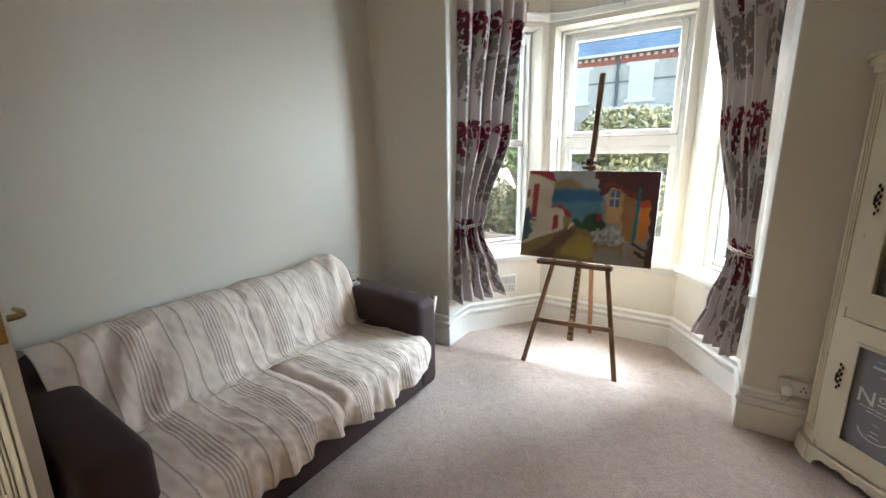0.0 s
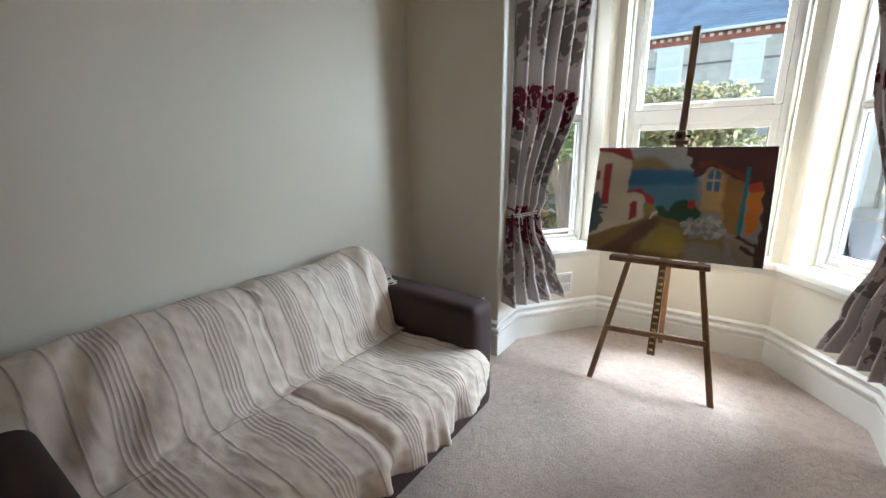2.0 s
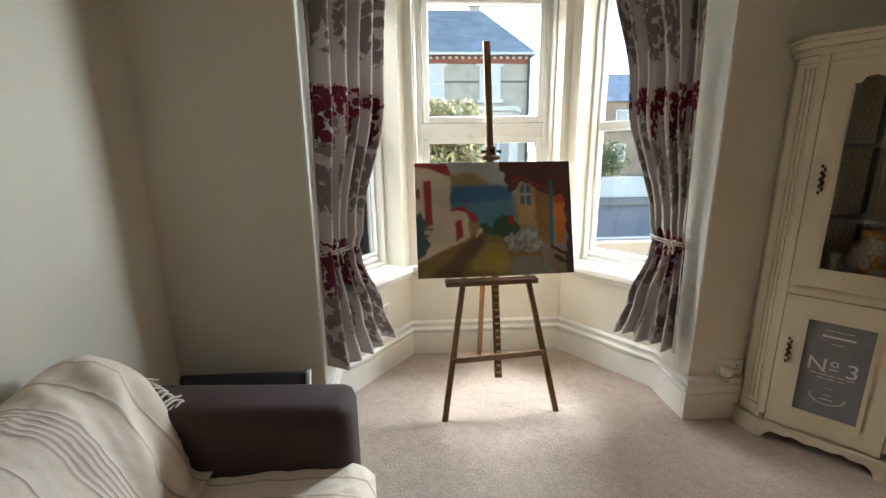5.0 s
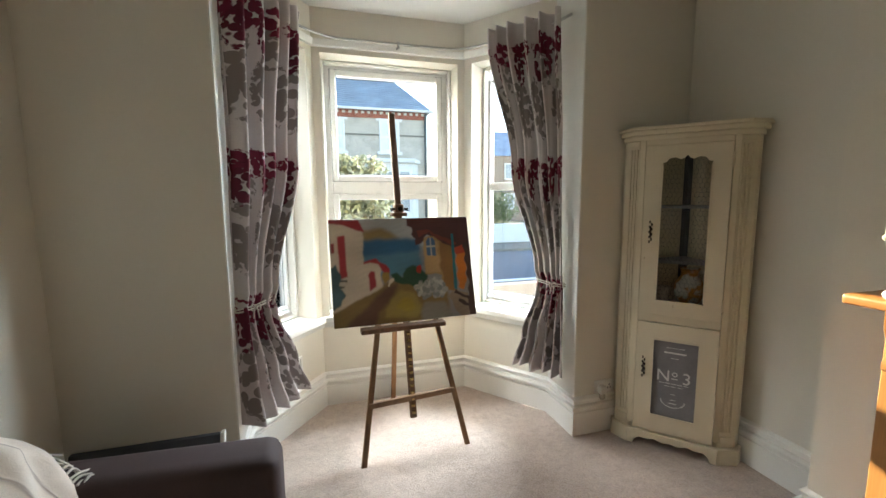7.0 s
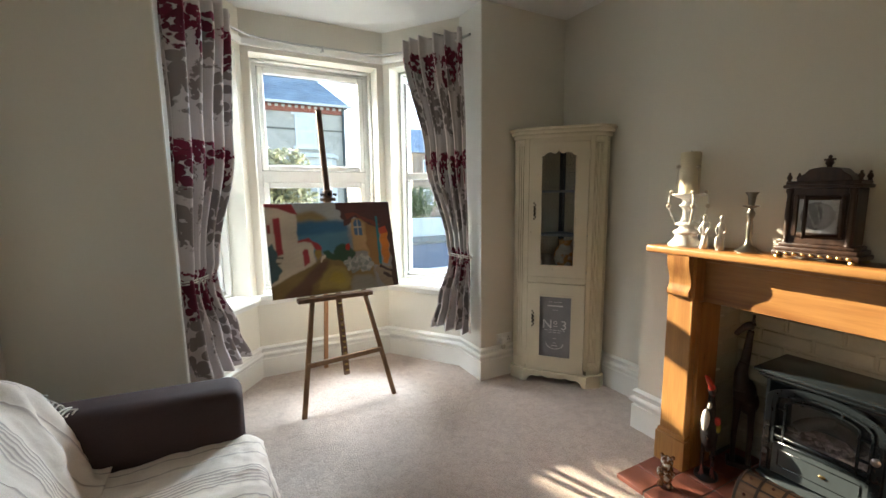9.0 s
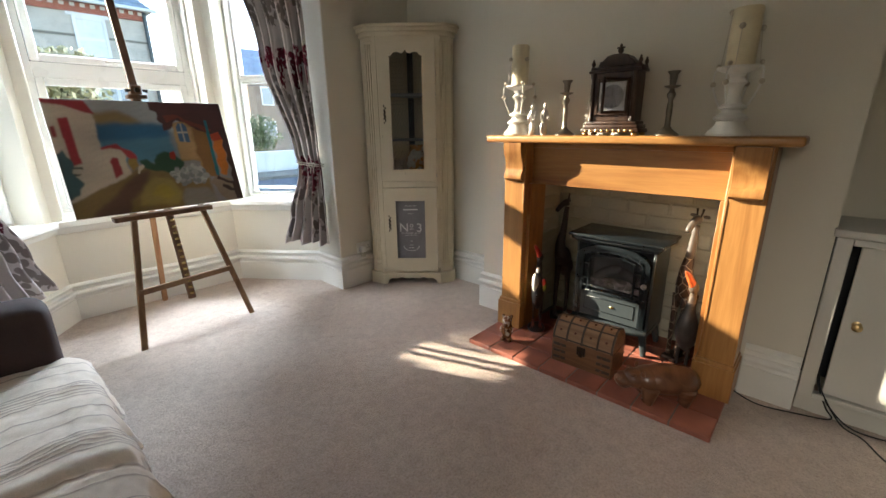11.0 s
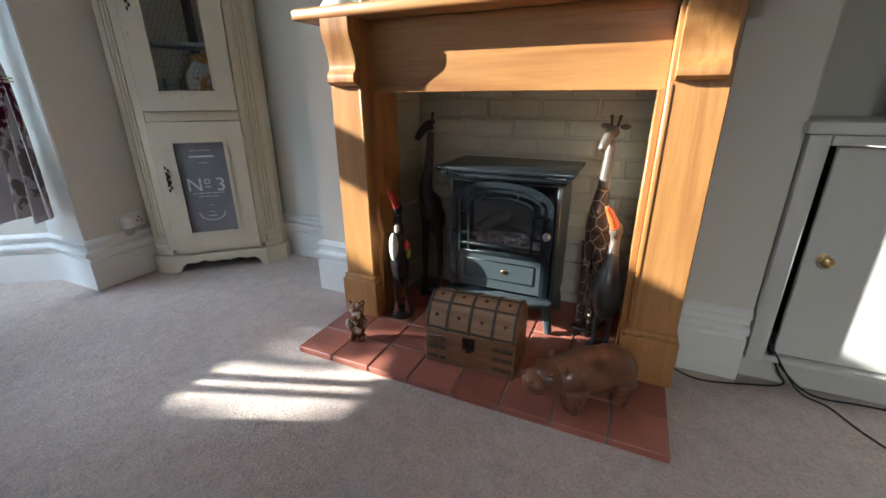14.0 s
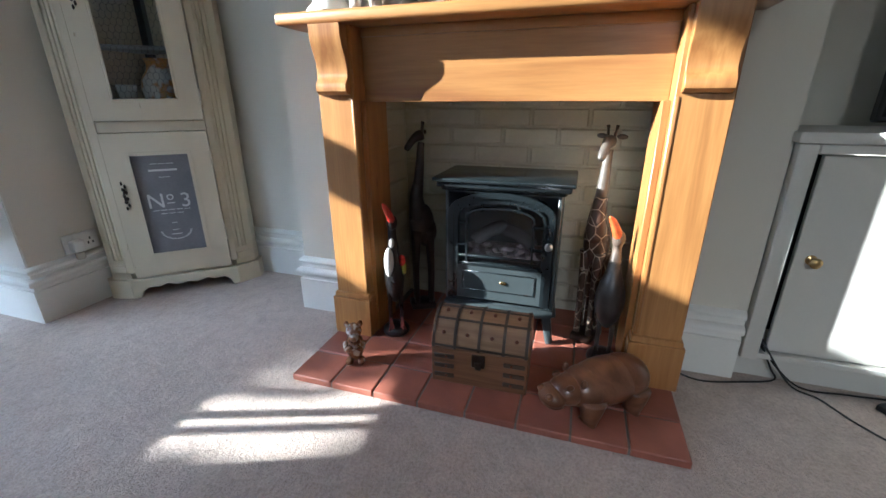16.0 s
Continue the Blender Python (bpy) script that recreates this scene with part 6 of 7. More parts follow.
def hippo():
    bm = bm_new()
    # local x along the body, nose at +x
    blob(bm, (-0.02, 0, 0.11), (0.135, 0.078, 0.078), u=22, v=16)
    blob(bm, (-0.075, 0, 0.112), (0.085, 0.076, 0.076), u=20, v=14)
    blob(bm, (0.055, 0, 0.105), (0.075, 0.07, 0.07), u=20, v=14)
    blob(bm, (0.115, 0, 0.108), (0.06, 0.052, 0.05), u=18, v=12)
    blob(bm, (0.165, 0, 0.098), (0.04, 0.047, 0.036), u=18, v=12)
    blob(bm, (0.163, 0, 0.080), (0.036, 0.042, 0.022), u=16, v=10)
    for s in (-1, 1):
        blob(bm, (0.192, s * 0.022, 0.117), (0.012, 0.01, 0.010), u=10, v=8)
        blob(bm, (0.135, s * 0.036, 0.146), (0.013, 0.009, 0.010), u=10, v=8)
        blob(bm, (0.098, s * 0.046, 0.158), (0.010, 0.007, 0.016), u=10, v=8)
        for x in (0.06, -0.095):
            tube(bm, smooth_path([(x, s * 0.046, 0.09), (x + 0.004, s * 0.05, 0.045), (x + 0.006, s * 0.048, 0.012), (x + 0.012, s * 0.048, 0.0)], 3), [0.042, 0.04, 0.036, 0.032, 0.029, 0.027, 0.026, 0.027, 0.028, 0.029], 14)
    tube(bm, [(-0.15, 0, 0.12), (-0.165, 0, 0.09), (-0.164, 0, 0.06)], [0.012, 0.009, 0.005], 8)
    for v in bm.verts:
        v.co.z = max(v.co.z, 0.0)
    solid("hippo_figure", bm, CARVED, "carved brown wooden hippopotamus standing on the hearth", "figurine", "", "all", pose(0.432, 0.288, ZH, 0, 0, 126) @ Matrix.Diagonal((1, 1, 0.88, 1)))


hippo()

BIRDBLACK = surface("black_lacquer", (0.012, 0.011, 0.012), 0.3, big=12, small=60, vary=0.3, grain=0.05)
BIRDWHITE = surface("painted_white", (0.62, 0.60, 0.56), 0.4, vary=0.08)
BEAKRED = surface("orange_lacquer", (0.68, 0.13, 0.03), 0.3, big=20, vary=0.25)
BIRDRED = surface("red_lacquer", (0.42, 0.03, 0.02), 0.3, vary=0.1)
BIRDGREEN = surface("yellow_green_lacquer", (0.30, 0.36, 0.05), 0.35, vary=0.2)


def bird(m, label, coats, plump, bib):
    """coats: body, neck, beak, feet; bib: white breast and a red and green wing spot."""
    bm = bm_new()

    def add(idx, fn):
        old = set(bm.faces)
        fn()
        for f in bm.faces:
            if f not in old:
                f.material_index = idx
    body = [0.012, 0.02, 0.03, 0.036, 0.041, 0.044, 0.045, 0.044, 0.042, 0.038, 0.033, 0.029, 0.025, 0.022, 0.02, 0.019, 0.018]
    add(0, lambda: lathe(bm, [(0.050, 0), (0.054, 0.006), (0.052, 0.02), (0.040, 0.034), (0, 0.040)], 22))
    add(0, lambda: tube(bm, smooth_path([(0.024, 0, 0.13), (0.006, 0, 0.2), (-0.004, 0, 0.28), (-0.002, 0, 0.34), (0.004, 0, 0.385)], 4), [r * plump for r in body], 18, 0.85))
    add(1, lambda: tube(bm, smooth_path([(-0.004, 0, 0.36), (0.006, 0, 0.40), (0.010, 0, 0.43), (0.004, 0, 0.455)], 4), [0.022, 0.021, 0.0195, 0.018, 0.017, 0.016, 0.0155, 0.015, 0.015, 0.0155, 0.016, 0.016, 0.015], 14))
    add(1 if not bib else 0, lambda: blob(bm, (0.0, 0, 0.465), (0.025, 0.021, 0.030), u=16, v=12))
    add(2, lambda: tube(bm, smooth_path([(-0.006, 0.002, 0.475), (-0.014, 0.012, 0.503), (-0.024, 0.024, 0.530), (-0.038, 0.034, 0.546)], 4), [0.020, 0.0205, 0.020, 0.0195, 0.019, 0.018, 0.017, 0.0155, 0.014, 0.012, 0.009, 0.006, 0.002], 12, 0.75))
    if bib:
        add(4, lambda: blob(bm, (-0.030, 0.020, 0.315), (0.020, 0.019, 0.060), u=14, v=12))
        add(4, lambda: blob(bm, (-0.012, 0.006, 0.385), (0.012, 0.011, 0.022), u=12, v=8))
        add(5, lambda: blob(bm, (-0.022, -0.030, 0.318), (0.018, 0.014, 0.024), u=12, v=10))
        add(6, lambda: blob(bm, (-0.020, -0.035, 0.286), (0.017, 0.013, 0.028), u=12, v=10))
    for sy in (-1, 1):
        add(0, lambda: tube(bm, smooth_path([(0.0, sy * 0.020, 0.21), (-0.006, sy * 0.022, 0.12), (-0.010, sy * 0.022, 0.03)], 3), [0.016 * plump, 0.013, 0.010, 0.0085, 0.008, 0.008, 0.009], 10))
        for k in (-1, 0, 1):
            add(3, lambda: tube(bm, [(-0.012, sy * 0.022, 0.075), (-0.032, sy * 0.022 + 0.006 * k, 0.040), (-0.040, sy * 0.022 + 0.012 * k, 0.024)], [0.002, 0.0032, 0.002], 6))
    return solid("bird_figure", bm, coats + [BIRDWHITE, BIRDRED, BIRDGREEN], label, "figurine", "", "all", m, "carved birds")


def giraffe_mat():
    m, n, l, b = node_mat("burnt_giraffe_pattern", 0.4)
    v = n.new("ShaderNodeTexVoronoi")
    v.feature = "DISTANCE_TO_EDGE"
    v.inputs["Scale"].default_value = 26.0
    l.new(coords(n, l, (1, 1, 0.75)), v.inputs["Vector"])
    l.new(ramp(n, l, v.outputs["Distance"], [(0.018, (0.36, 0.29, 0.21)), (0.045, (0.050, 0.026, 0.017))]), b.inputs["Base Color"])
    return m


GIRAFFE = giraffe_mat()
GIRAFFEDARK = surface("dark_stained_wood", (0.030, 0.016, 0.010), 0.35, big=14, vary=0.35)
GIRAFFEPALE = surface("grey_brown_wood", (0.105, 0.086, 0.070), 0.4, big=12, vary=0.2)


def giraffe(m, body, neck, label):
    bm = bm_new()

    def add(idx, fn):
        old = set(bm.faces)
        fn()
        for f in bm.faces:
            if f not in old:
                f.material_index = idx
    add(2, lambda: prism(bm, [(-0.055, -0.04), (0.05, -0.045), (0.055, 0.03), (0.0, 0.045), (-0.06, 0.035)], 0, 0.03, 0.006))
    add(0, lambda: blob(bm, (0.0, 0, 0.40), (0.052, 0.045, 0.085), u=18, v=14))
    add(0, lambda: blob(bm, (0.018, 0, 0.36), (0.046, 0.042, 0.07), u=16, v=12))
    add(0, lambda: tube(bm, smooth_path([(-0.01, 0, 0.42), (-0.022, 0, 0.50), (-0.012, 0, 0.57)], 4), [0.045, 0.042, 0.038, 0.034, 0.031, 0.028, 0.026, 0.024, 0.022], 14))
    add(1, lambda: tube(bm, smooth_path([(-0.012, 0, 0.565), (-0.004, 0, 0.65), (0.0, 0, 0.71), (0.004, 0, 0.735)], 4), [0.0225, 0.021, 0.02, 0.019, 0.018, 0.017, 0.016, 0.0155, 0.015, 0.015, 0.0145, 0.014, 0.013], 14))
    for x, y in ((-0.03, -0.024), (-0.03, 0.024), (0.035, -0.024), (0.035, 0.024)):
        add(0, lambda: tube(bm, smooth_path([(x * 0.8, y, 0.37), (x * 1.05, y, 0.2), (x, y, 0.025)], 4), [0.024, 0.02, 0.017, 0.0145, 0.013, 0.012, 0.011, 0.011, 0.012], 10))
    add(1, lambda: tube(bm, smooth_path([(0.012, 0, 0.765), (-0.018, 0, 0.755), (-0.045, 0, 0.725), (-0.058, 0, 0.705)], 4), [0.018, 0.021, 0.022, 0.021, 0.019, 0.017, 0.016, 0.015, 0.0145, 0.014, 0.013, 0.012, 0.009], 12))
    for s in (-1, 1):
        add(2, lambda: tube(bm, [(0.006, s * 0.01, 0.775), (0.01, s * 0.014, 0.80), (0.011, s * 0.016, 0.815)], [0.005, 0.004, 0.006], 8))
        add(1, lambda: blob(bm, (0.014, s * 0.034, 0.778), (0.006, 0.019, 0.009), u=10, v=8))
    solid("giraffe_figure", bm, [body, neck, GIRAFFEDARK], label, "figurine", "", "all", m, "carved giraffes")


giraffe(pose(0.90, 1.035, ZH, 0, 0, -62), GIRAFFEDARK, GIRAFFEDARK, "tall dark wooden giraffe carving beside the stove")
giraffe(pose(0.845, 0.325, ZH, 0, 0, -25) @ Matrix.Diagonal((1.02, 1.02, 1.0, 1)), GIRAFFE, GIRAFFEPALE, "tall patterned wooden giraffe carving beside the stove")

BIRDGREY = surface("grey_brown_lacquer", (0.055, 0.046, 0.042), 0.34, big=14, small=60, vary=0.35, grain=0.05)
BIRDTAN = surface("pale_brown_lacquer", (0.12, 0.088, 0.066), 0.36, big=16, small=60, vary=0.25, grain=0.05)
LEGRED = surface("dull_red_paint", (0.30, 0.09, 0.07), 0.45, vary=0.15, grain=0.05)
bird(pose(0.655, 1.062, ZH, 0, 0, 30), "tall black lacquered toucan carving with red beak", [BIRDBLACK, BIRDBLACK, BIRDRED, LEGRED], 1.0, True)
bird(pose(0.70, 0.268, ZH, 0, 0, -8), "tall grey-brown toucan carving with orange beak", [BIRDGREY, BIRDTAN, BEAKRED, BIRDGREY], 1.3, False)


def pottery_mat():
    m, n, l, b = node_mat("glazed_brown_pottery", 0.16)
    f = noise_node(n, l, coords(n, l), 26.0, 2)
    l.new(ramp(n, l, f, [(0.40, (0.10, 0.04, 0.018)), (0.52, (0.26, 0.12, 0.055)), (0.60, (0.62, 0.58, 0.52))]), b.inputs["Base Color"])
    return m


bm = bm_new()
blob(bm, (0, 0, 0.062), (0.036, 0.033, 0.055), u=18, v=14)
blob(bm, (0, 0, 0.125), (0.03, 0.028, 0.028), u=16, v=12)
blob(bm, (-0.024, 0.0, 0.112), (0.022, 0.018, 0.018), u=12, v=10)
for s in (-1, 1):
    blob(bm, (0.004, s * 0.024, 0.15), (0.007, 0.009, 0.012), u=10, v=8)
    blob(bm, (-0.02, s * 0.02, 0.014), (0.024, 0.014, 0.014), u=12, v=8)
    tube(bm, smooth_path([(-0.012, s * 0.03, 0.09), (-0.034, s * 0.026, 0.07), (-0.036, s * 0.008, 0.082)], 3), 0.010, 8)
for v in bm.verts:
    v.co.z = max(v.co.z, 0.0)
solid("owl_figure", bm, pottery_mat(), "small glossy brown and white pottery animal on the hearth", "figurine", "", "all", pose(0.42, 1.12, ZH, 0, 0, 25))

# ---- small fittings ----
bm = bm_new()
socket = thing("wall_socket", "white double wall socket above the skirting", "socket", pose(0.515, YF - 0.001, 0.305))
box(bm, -0.073, 0.073, -0.012, 0, -0.043, 0.043, 0.004, 2)
part("face_plate", bm, WHITEPLASTIC, socket)
for x in (-0.036, 0.036):
    bm = bm_new()
    box(bm, x - 0.006, x + 0.006, -0.0145, -0.011, 0.022, 0.036, 0.001, 1)
    part("switch", bm, WHITEPLASTIC, socket)
for dx, dz in ((0.036, 0.008), (0.026, -0.012), (0.046, -0.012)):
    bm = bm_new()
    box(bm, dx - 0.003, dx + 0.003, -0.0126, -0.0115, dz - 0.006, dz + 0.006)
    part("pin_hole", bm, BLACKPLASTIC, socket, smooth=False)
plug = thing("plug_adaptor", "white plug-in air freshener in the wall socket", "air freshener", pose(0.48, YF - 0.013, 0.29))
bm = bm_new()
box(bm, -0.024, 0.024, -0.045, 0, -0.02, 0.035, 0.01, 3)
part("plug_body", bm, WHITEPLASTIC, plug)
bm = bm_new()
lathe(bm, [(0.014, -0.055), (0.018, -0.05), (0.018, -0.025), (0.01, -0.018)], 16, pose(0, -0.026, 0))
OIL = surface("pale_oil_bottle", (0.55, 0.52, 0.44), 0.12, vary=0.04, grain=0)
part("refill_bottle", bm, OIL, plug, "small clear refill bottle")

m, L = facet((JL, YR), (BL, YW))
vent = thing("air_vent", "cream slotted air vent low on the bay wall", "vent", m @ pose(0.36, 0, 0.39))
bm = bm_new()
box(bm, -0.12, 0.12, -0.008, -0.001, -0.085, 0.085, 0.003, 1)
vp = part("vent_plate", bm, TRIM, vent)
for k in range(13):
    for zc in (-0.038, 0.038):
        bm = bm_new()
        x = -0.096 + 0.016 * k
        box(bm, x - 0.0045, x + 0.0045, -0.0125, -0.0078, zc - 0.032, zc + 0.032, 0.001, 1)
        part("slat", bm, CUPPAINT, vp)

CARD = surface("dark_board", (0.03, 0.028, 0.028), 0.6, vary=0.15)
board = thing("framed_board", "dark flat framed board leaning behind the sofa arm", "board", pose(-1.96, 2.33, 0.0, 0, 0, 0))
bm = bm_new()
lean = Matrix(((1, 0, 0, 0), (0, 1, 0.30, 0), (0, 0, 1, 0), (0, 0, 0, 1)))
box(bm, -0.34, 0.245, -0.012, 0.012, 0.0, 0.45, 0.002, 1, lean)
part("backing", bm, CARD, board)
bm = bm_new()
box(bm, 0.2455, 0.264, -0.016, 0.016, 0.0, 0.455, 0.002, 1, lean)
part("edge_strip", bm, WHITEWASH, board, "pale edge")

CABLE = surface("black_cable", (0.012, 0.012, 0.012), 0.45, vary=0.1, grain=0)
for pts in ([(0.79, 0.20, 0.03), (0.72, 0.06, 0.03), (0.70, -0.05, 0.008), (0.735, -0.19, 0.007), (0.78, -0.30, 0.008), (0.775, -0.275, 0.06), (0.79, -0.235, 0.15), (0.84, -0.23, 0.2)],
            [(0.84, -0.235, 0.17), (0.775, -0.25, 0.13), (0.745, -0.33, 0.02), (0.71, -0.40, 0.007), (0.62, -0.45, 0.007), (0.54, -0.52, 0.007), (0.50, -0.62, 0.007)],
            [(0.84, -0.232, 0.15), (0.775, -0.26, 0.10), (0.755, -0.36, 0.012), (0.76, -0.5, 0.008), (0.77, -0.66, 0.008), (0.74, -0.85, 0.008)]):
    bm = bm_new()
    tube(bm, smooth_path(pts, 8), 0.0032, 8)
    solid("power_cable", bm, CABLE, "thin black power cable trailing on the carpet", "cable", "", "all", None, "power cables")
bm = bm_new()
box(bm, -0.03, 0.03, -0.02, 0.02, 0.0, 0.022, 0.006, 2)
solid("cable_plug", bm, BLACKPLASTIC, "small black plug lying on the carpet", "plug", "", True, pose(0.70, -0.58, 0.001, 0, 0, 30))

# room door, open
DOORPAINT = surface("door_gloss_paint", (0.66, 0.63, 0.56), 0.4, big=3, small=100, vary=0.04, grain=0.06)
dr = thing("door_1", "white panelled room door standing open beside the sofa", "door", pose(XL + 0.03, 0.127, 0.008), "", "structure")
bm = bm_new()
box(bm, 0, 0.76, 0, 0.036, 0, 1.98, 0.002, 1)
lf = part("door_leaf", bm, DOORPAINT, dr)
for x0, x1 in ((0.11, 0.34), (0.42, 0.65)):
    for z0, z1 in ((0.2, 0.85), (1.08, 1.85)):
        bm = bm_new()
        rect_ring(bm, x0, x1, z0, z1, 0.02, -0.006, 0.0005, 0.004)
        part("panel_moulding", bm, DOORPAINT, lf)
bm = bm_new()
box(bm, 0.7595, 0.7625, 0.008, 0.028, 1.03, 1.13, 0.001, 1)
box(bm, 0.7595, 0.768, 0.013, 0.023, 1.07, 1.09, 0.002, 1)
part("latch_plate", bm, BRASS, lf, "brass latch plate")
for s, y in ((1, 0.036), (-1, 0.0)):
    bm = bm_new()
    lathe(bm, [(0.024, 0), (0.024, 0.004), (0.010, 0.008), (0.010, 0.04)], 18, Matrix.Translation((0.70, y, 1.085)) @ pose(0, 0, 0, -90 * s))
    tube(bm, smooth_path([(0.70, y + s * 0.042, 1.085), (0.67, y + s * 0.046, 1.09), (0.60, y + s * 0.046, 1.083)], 4), [0.010] * 5 + [0.008] * 4, 10)
    part("door_handle", bm, BRASS, lf, "brass lever handle")
bm = bm_new()
rect_ring(bm, DY0 - 0.07, DY1 + 0.07, -0.01, 2.10, 0.068, -0.012, 0.008, 0.004, Matrix.Translation((XL + 0.0085, 0, 0)) @ pose(0, 0, 0, 0, 0, 90))
for v in bm.verts:
    v.co.z = max(v.co.z, 0.001)
structure("door_frame", bm, TRIM, "white door architrave", "trim")

# ---- outside ----
GZ = -0.5


def leaf_crown(bm, rnd, blobs, count, size):
    """Many small leaves scattered through a set of clumps (centre, radii)."""
    for _ in range(count):
        c, r = rnd.choice(blobs)
        d = Vector((rnd.gauss(0, 1), rnd.gauss(0, 1), rnd.gauss(0, 1))).normalized() * (rnd.random() ** 0.35)
        p = Vector(c) + Vector((d.x * r[0], d.y * r[1], d.z * r[2]))
        a = Vector((rnd.gauss(0, 1), rnd.gauss(0, 1), rnd.gauss(0, 1))).normalized()
        b = a.orthogonal().normalized()
        s = size * rnd.uniform(0.6, 1.4)
        vs = [bm.verts.new(p + q) for q in (a * s, b * s * 0.5, -a * s, -b * s * 0.5)]
        bm.faces.new(vs)


def leaf_mat(name, c1, c2):
    m, n, l, b = node_mat(name, 0.55)
    g = n.new("ShaderNodeNewGeometry")
    l.new(ramp(n, l, g.outputs["Random Per Island"], [(0.0, c1), (0.75, c2), (1.0, tone(c2, 1.5))]), b.inputs["Base Color"])
    return m


ASPHALT = surface("asphalt", (0.10, 0.11, 0.125), 0.75, big=0.5, small=60, vary=0.15, grain=0.4, dist=0.004)
PAVING = surface("pale_paving", (0.19, 0.175, 0.14), 0.85, big=0.6, small=30, vary=0.12, grain=0.3)
SOIL = surface("gravel_garden", (0.22, 0.20, 0.12), 0.95, big=0.8, small=25, vary=0.25, grain=0.6, dist=0.01)
STONE = surface("grey_rubble_stone", (0.50, 0.455, 0.38), 0.85, big=2.0, small=6, vary=0.14, grain=0.5, dist=0.01)
REDBRICK = surface("red_brick_band", (0.34, 0.115, 0.075), 0.8, big=3, small=20, vary=0.2)
ROOFSLATE = surface("blue_grey_slate", (0.27, 0.33, 0.40), 0.5, big=1.5, small=8, vary=0.25, grain=0.4, dist=0.01)
FARWHITE = surface("white_render", (0.70, 0.69, 0.66), 0.8, big=1.0, small=12, vary=0.06)
FARGLASS = surface("far_window_glass", (0.30, 0.33, 0.36), 0.08, vary=0.1, grain=0)
LEAFY = leaf_mat("evergreen_leaves", (0.05, 0.075, 0.025), (0.12, 0.15, 0.045))
LEAFGOLD = leaf_mat("variegated_leaves", (0.055, 0.060, 0.024), (0.16, 0.145, 0.06))
BARK = surface("bark", (0.10, 0.075, 0.055), 0.9, big=6, small=40, vary=0.3, grain=0.6)

bm = bm_new()
box(bm, -400, 400, 2.0, 600, GZ - 0.3, GZ)
structure("ground", bm, SOIL, "gravelly ground outside reaching into the distance", "ground")
bm = bm_new()
box(bm, -60, 80, 9.2, 14.6, GZ - 0.2, GZ + 0.02)
structure("road", bm, ASPHALT, "grey asphalt street in front of the house", "road")
bm = bm_new()
box(bm, -60, 80, 7.0, 9.0, GZ - 0.2, GZ + 0.12)
structure("pavement", bm, PAVING, "pale concrete pavement along the street", "pavement")
bm = bm_new()
box(bm, -60, 80, 9.0, 9.2, GZ - 0.2, GZ + 0.13, 0.02, 2)
structure("kerb", bm, FARWHITE, "pale stone kerb", "pavement")
bm = bm_new()
box(bm, -60, 80, 14.6, 16.4, GZ - 0.2, GZ + 0.12, 0.02, 1)
structure("pavement_far", bm, PAVING, "pale pavement on the far side of the street", "pavement")

HX, HY, HE = 3.27, 18.0, 5.12


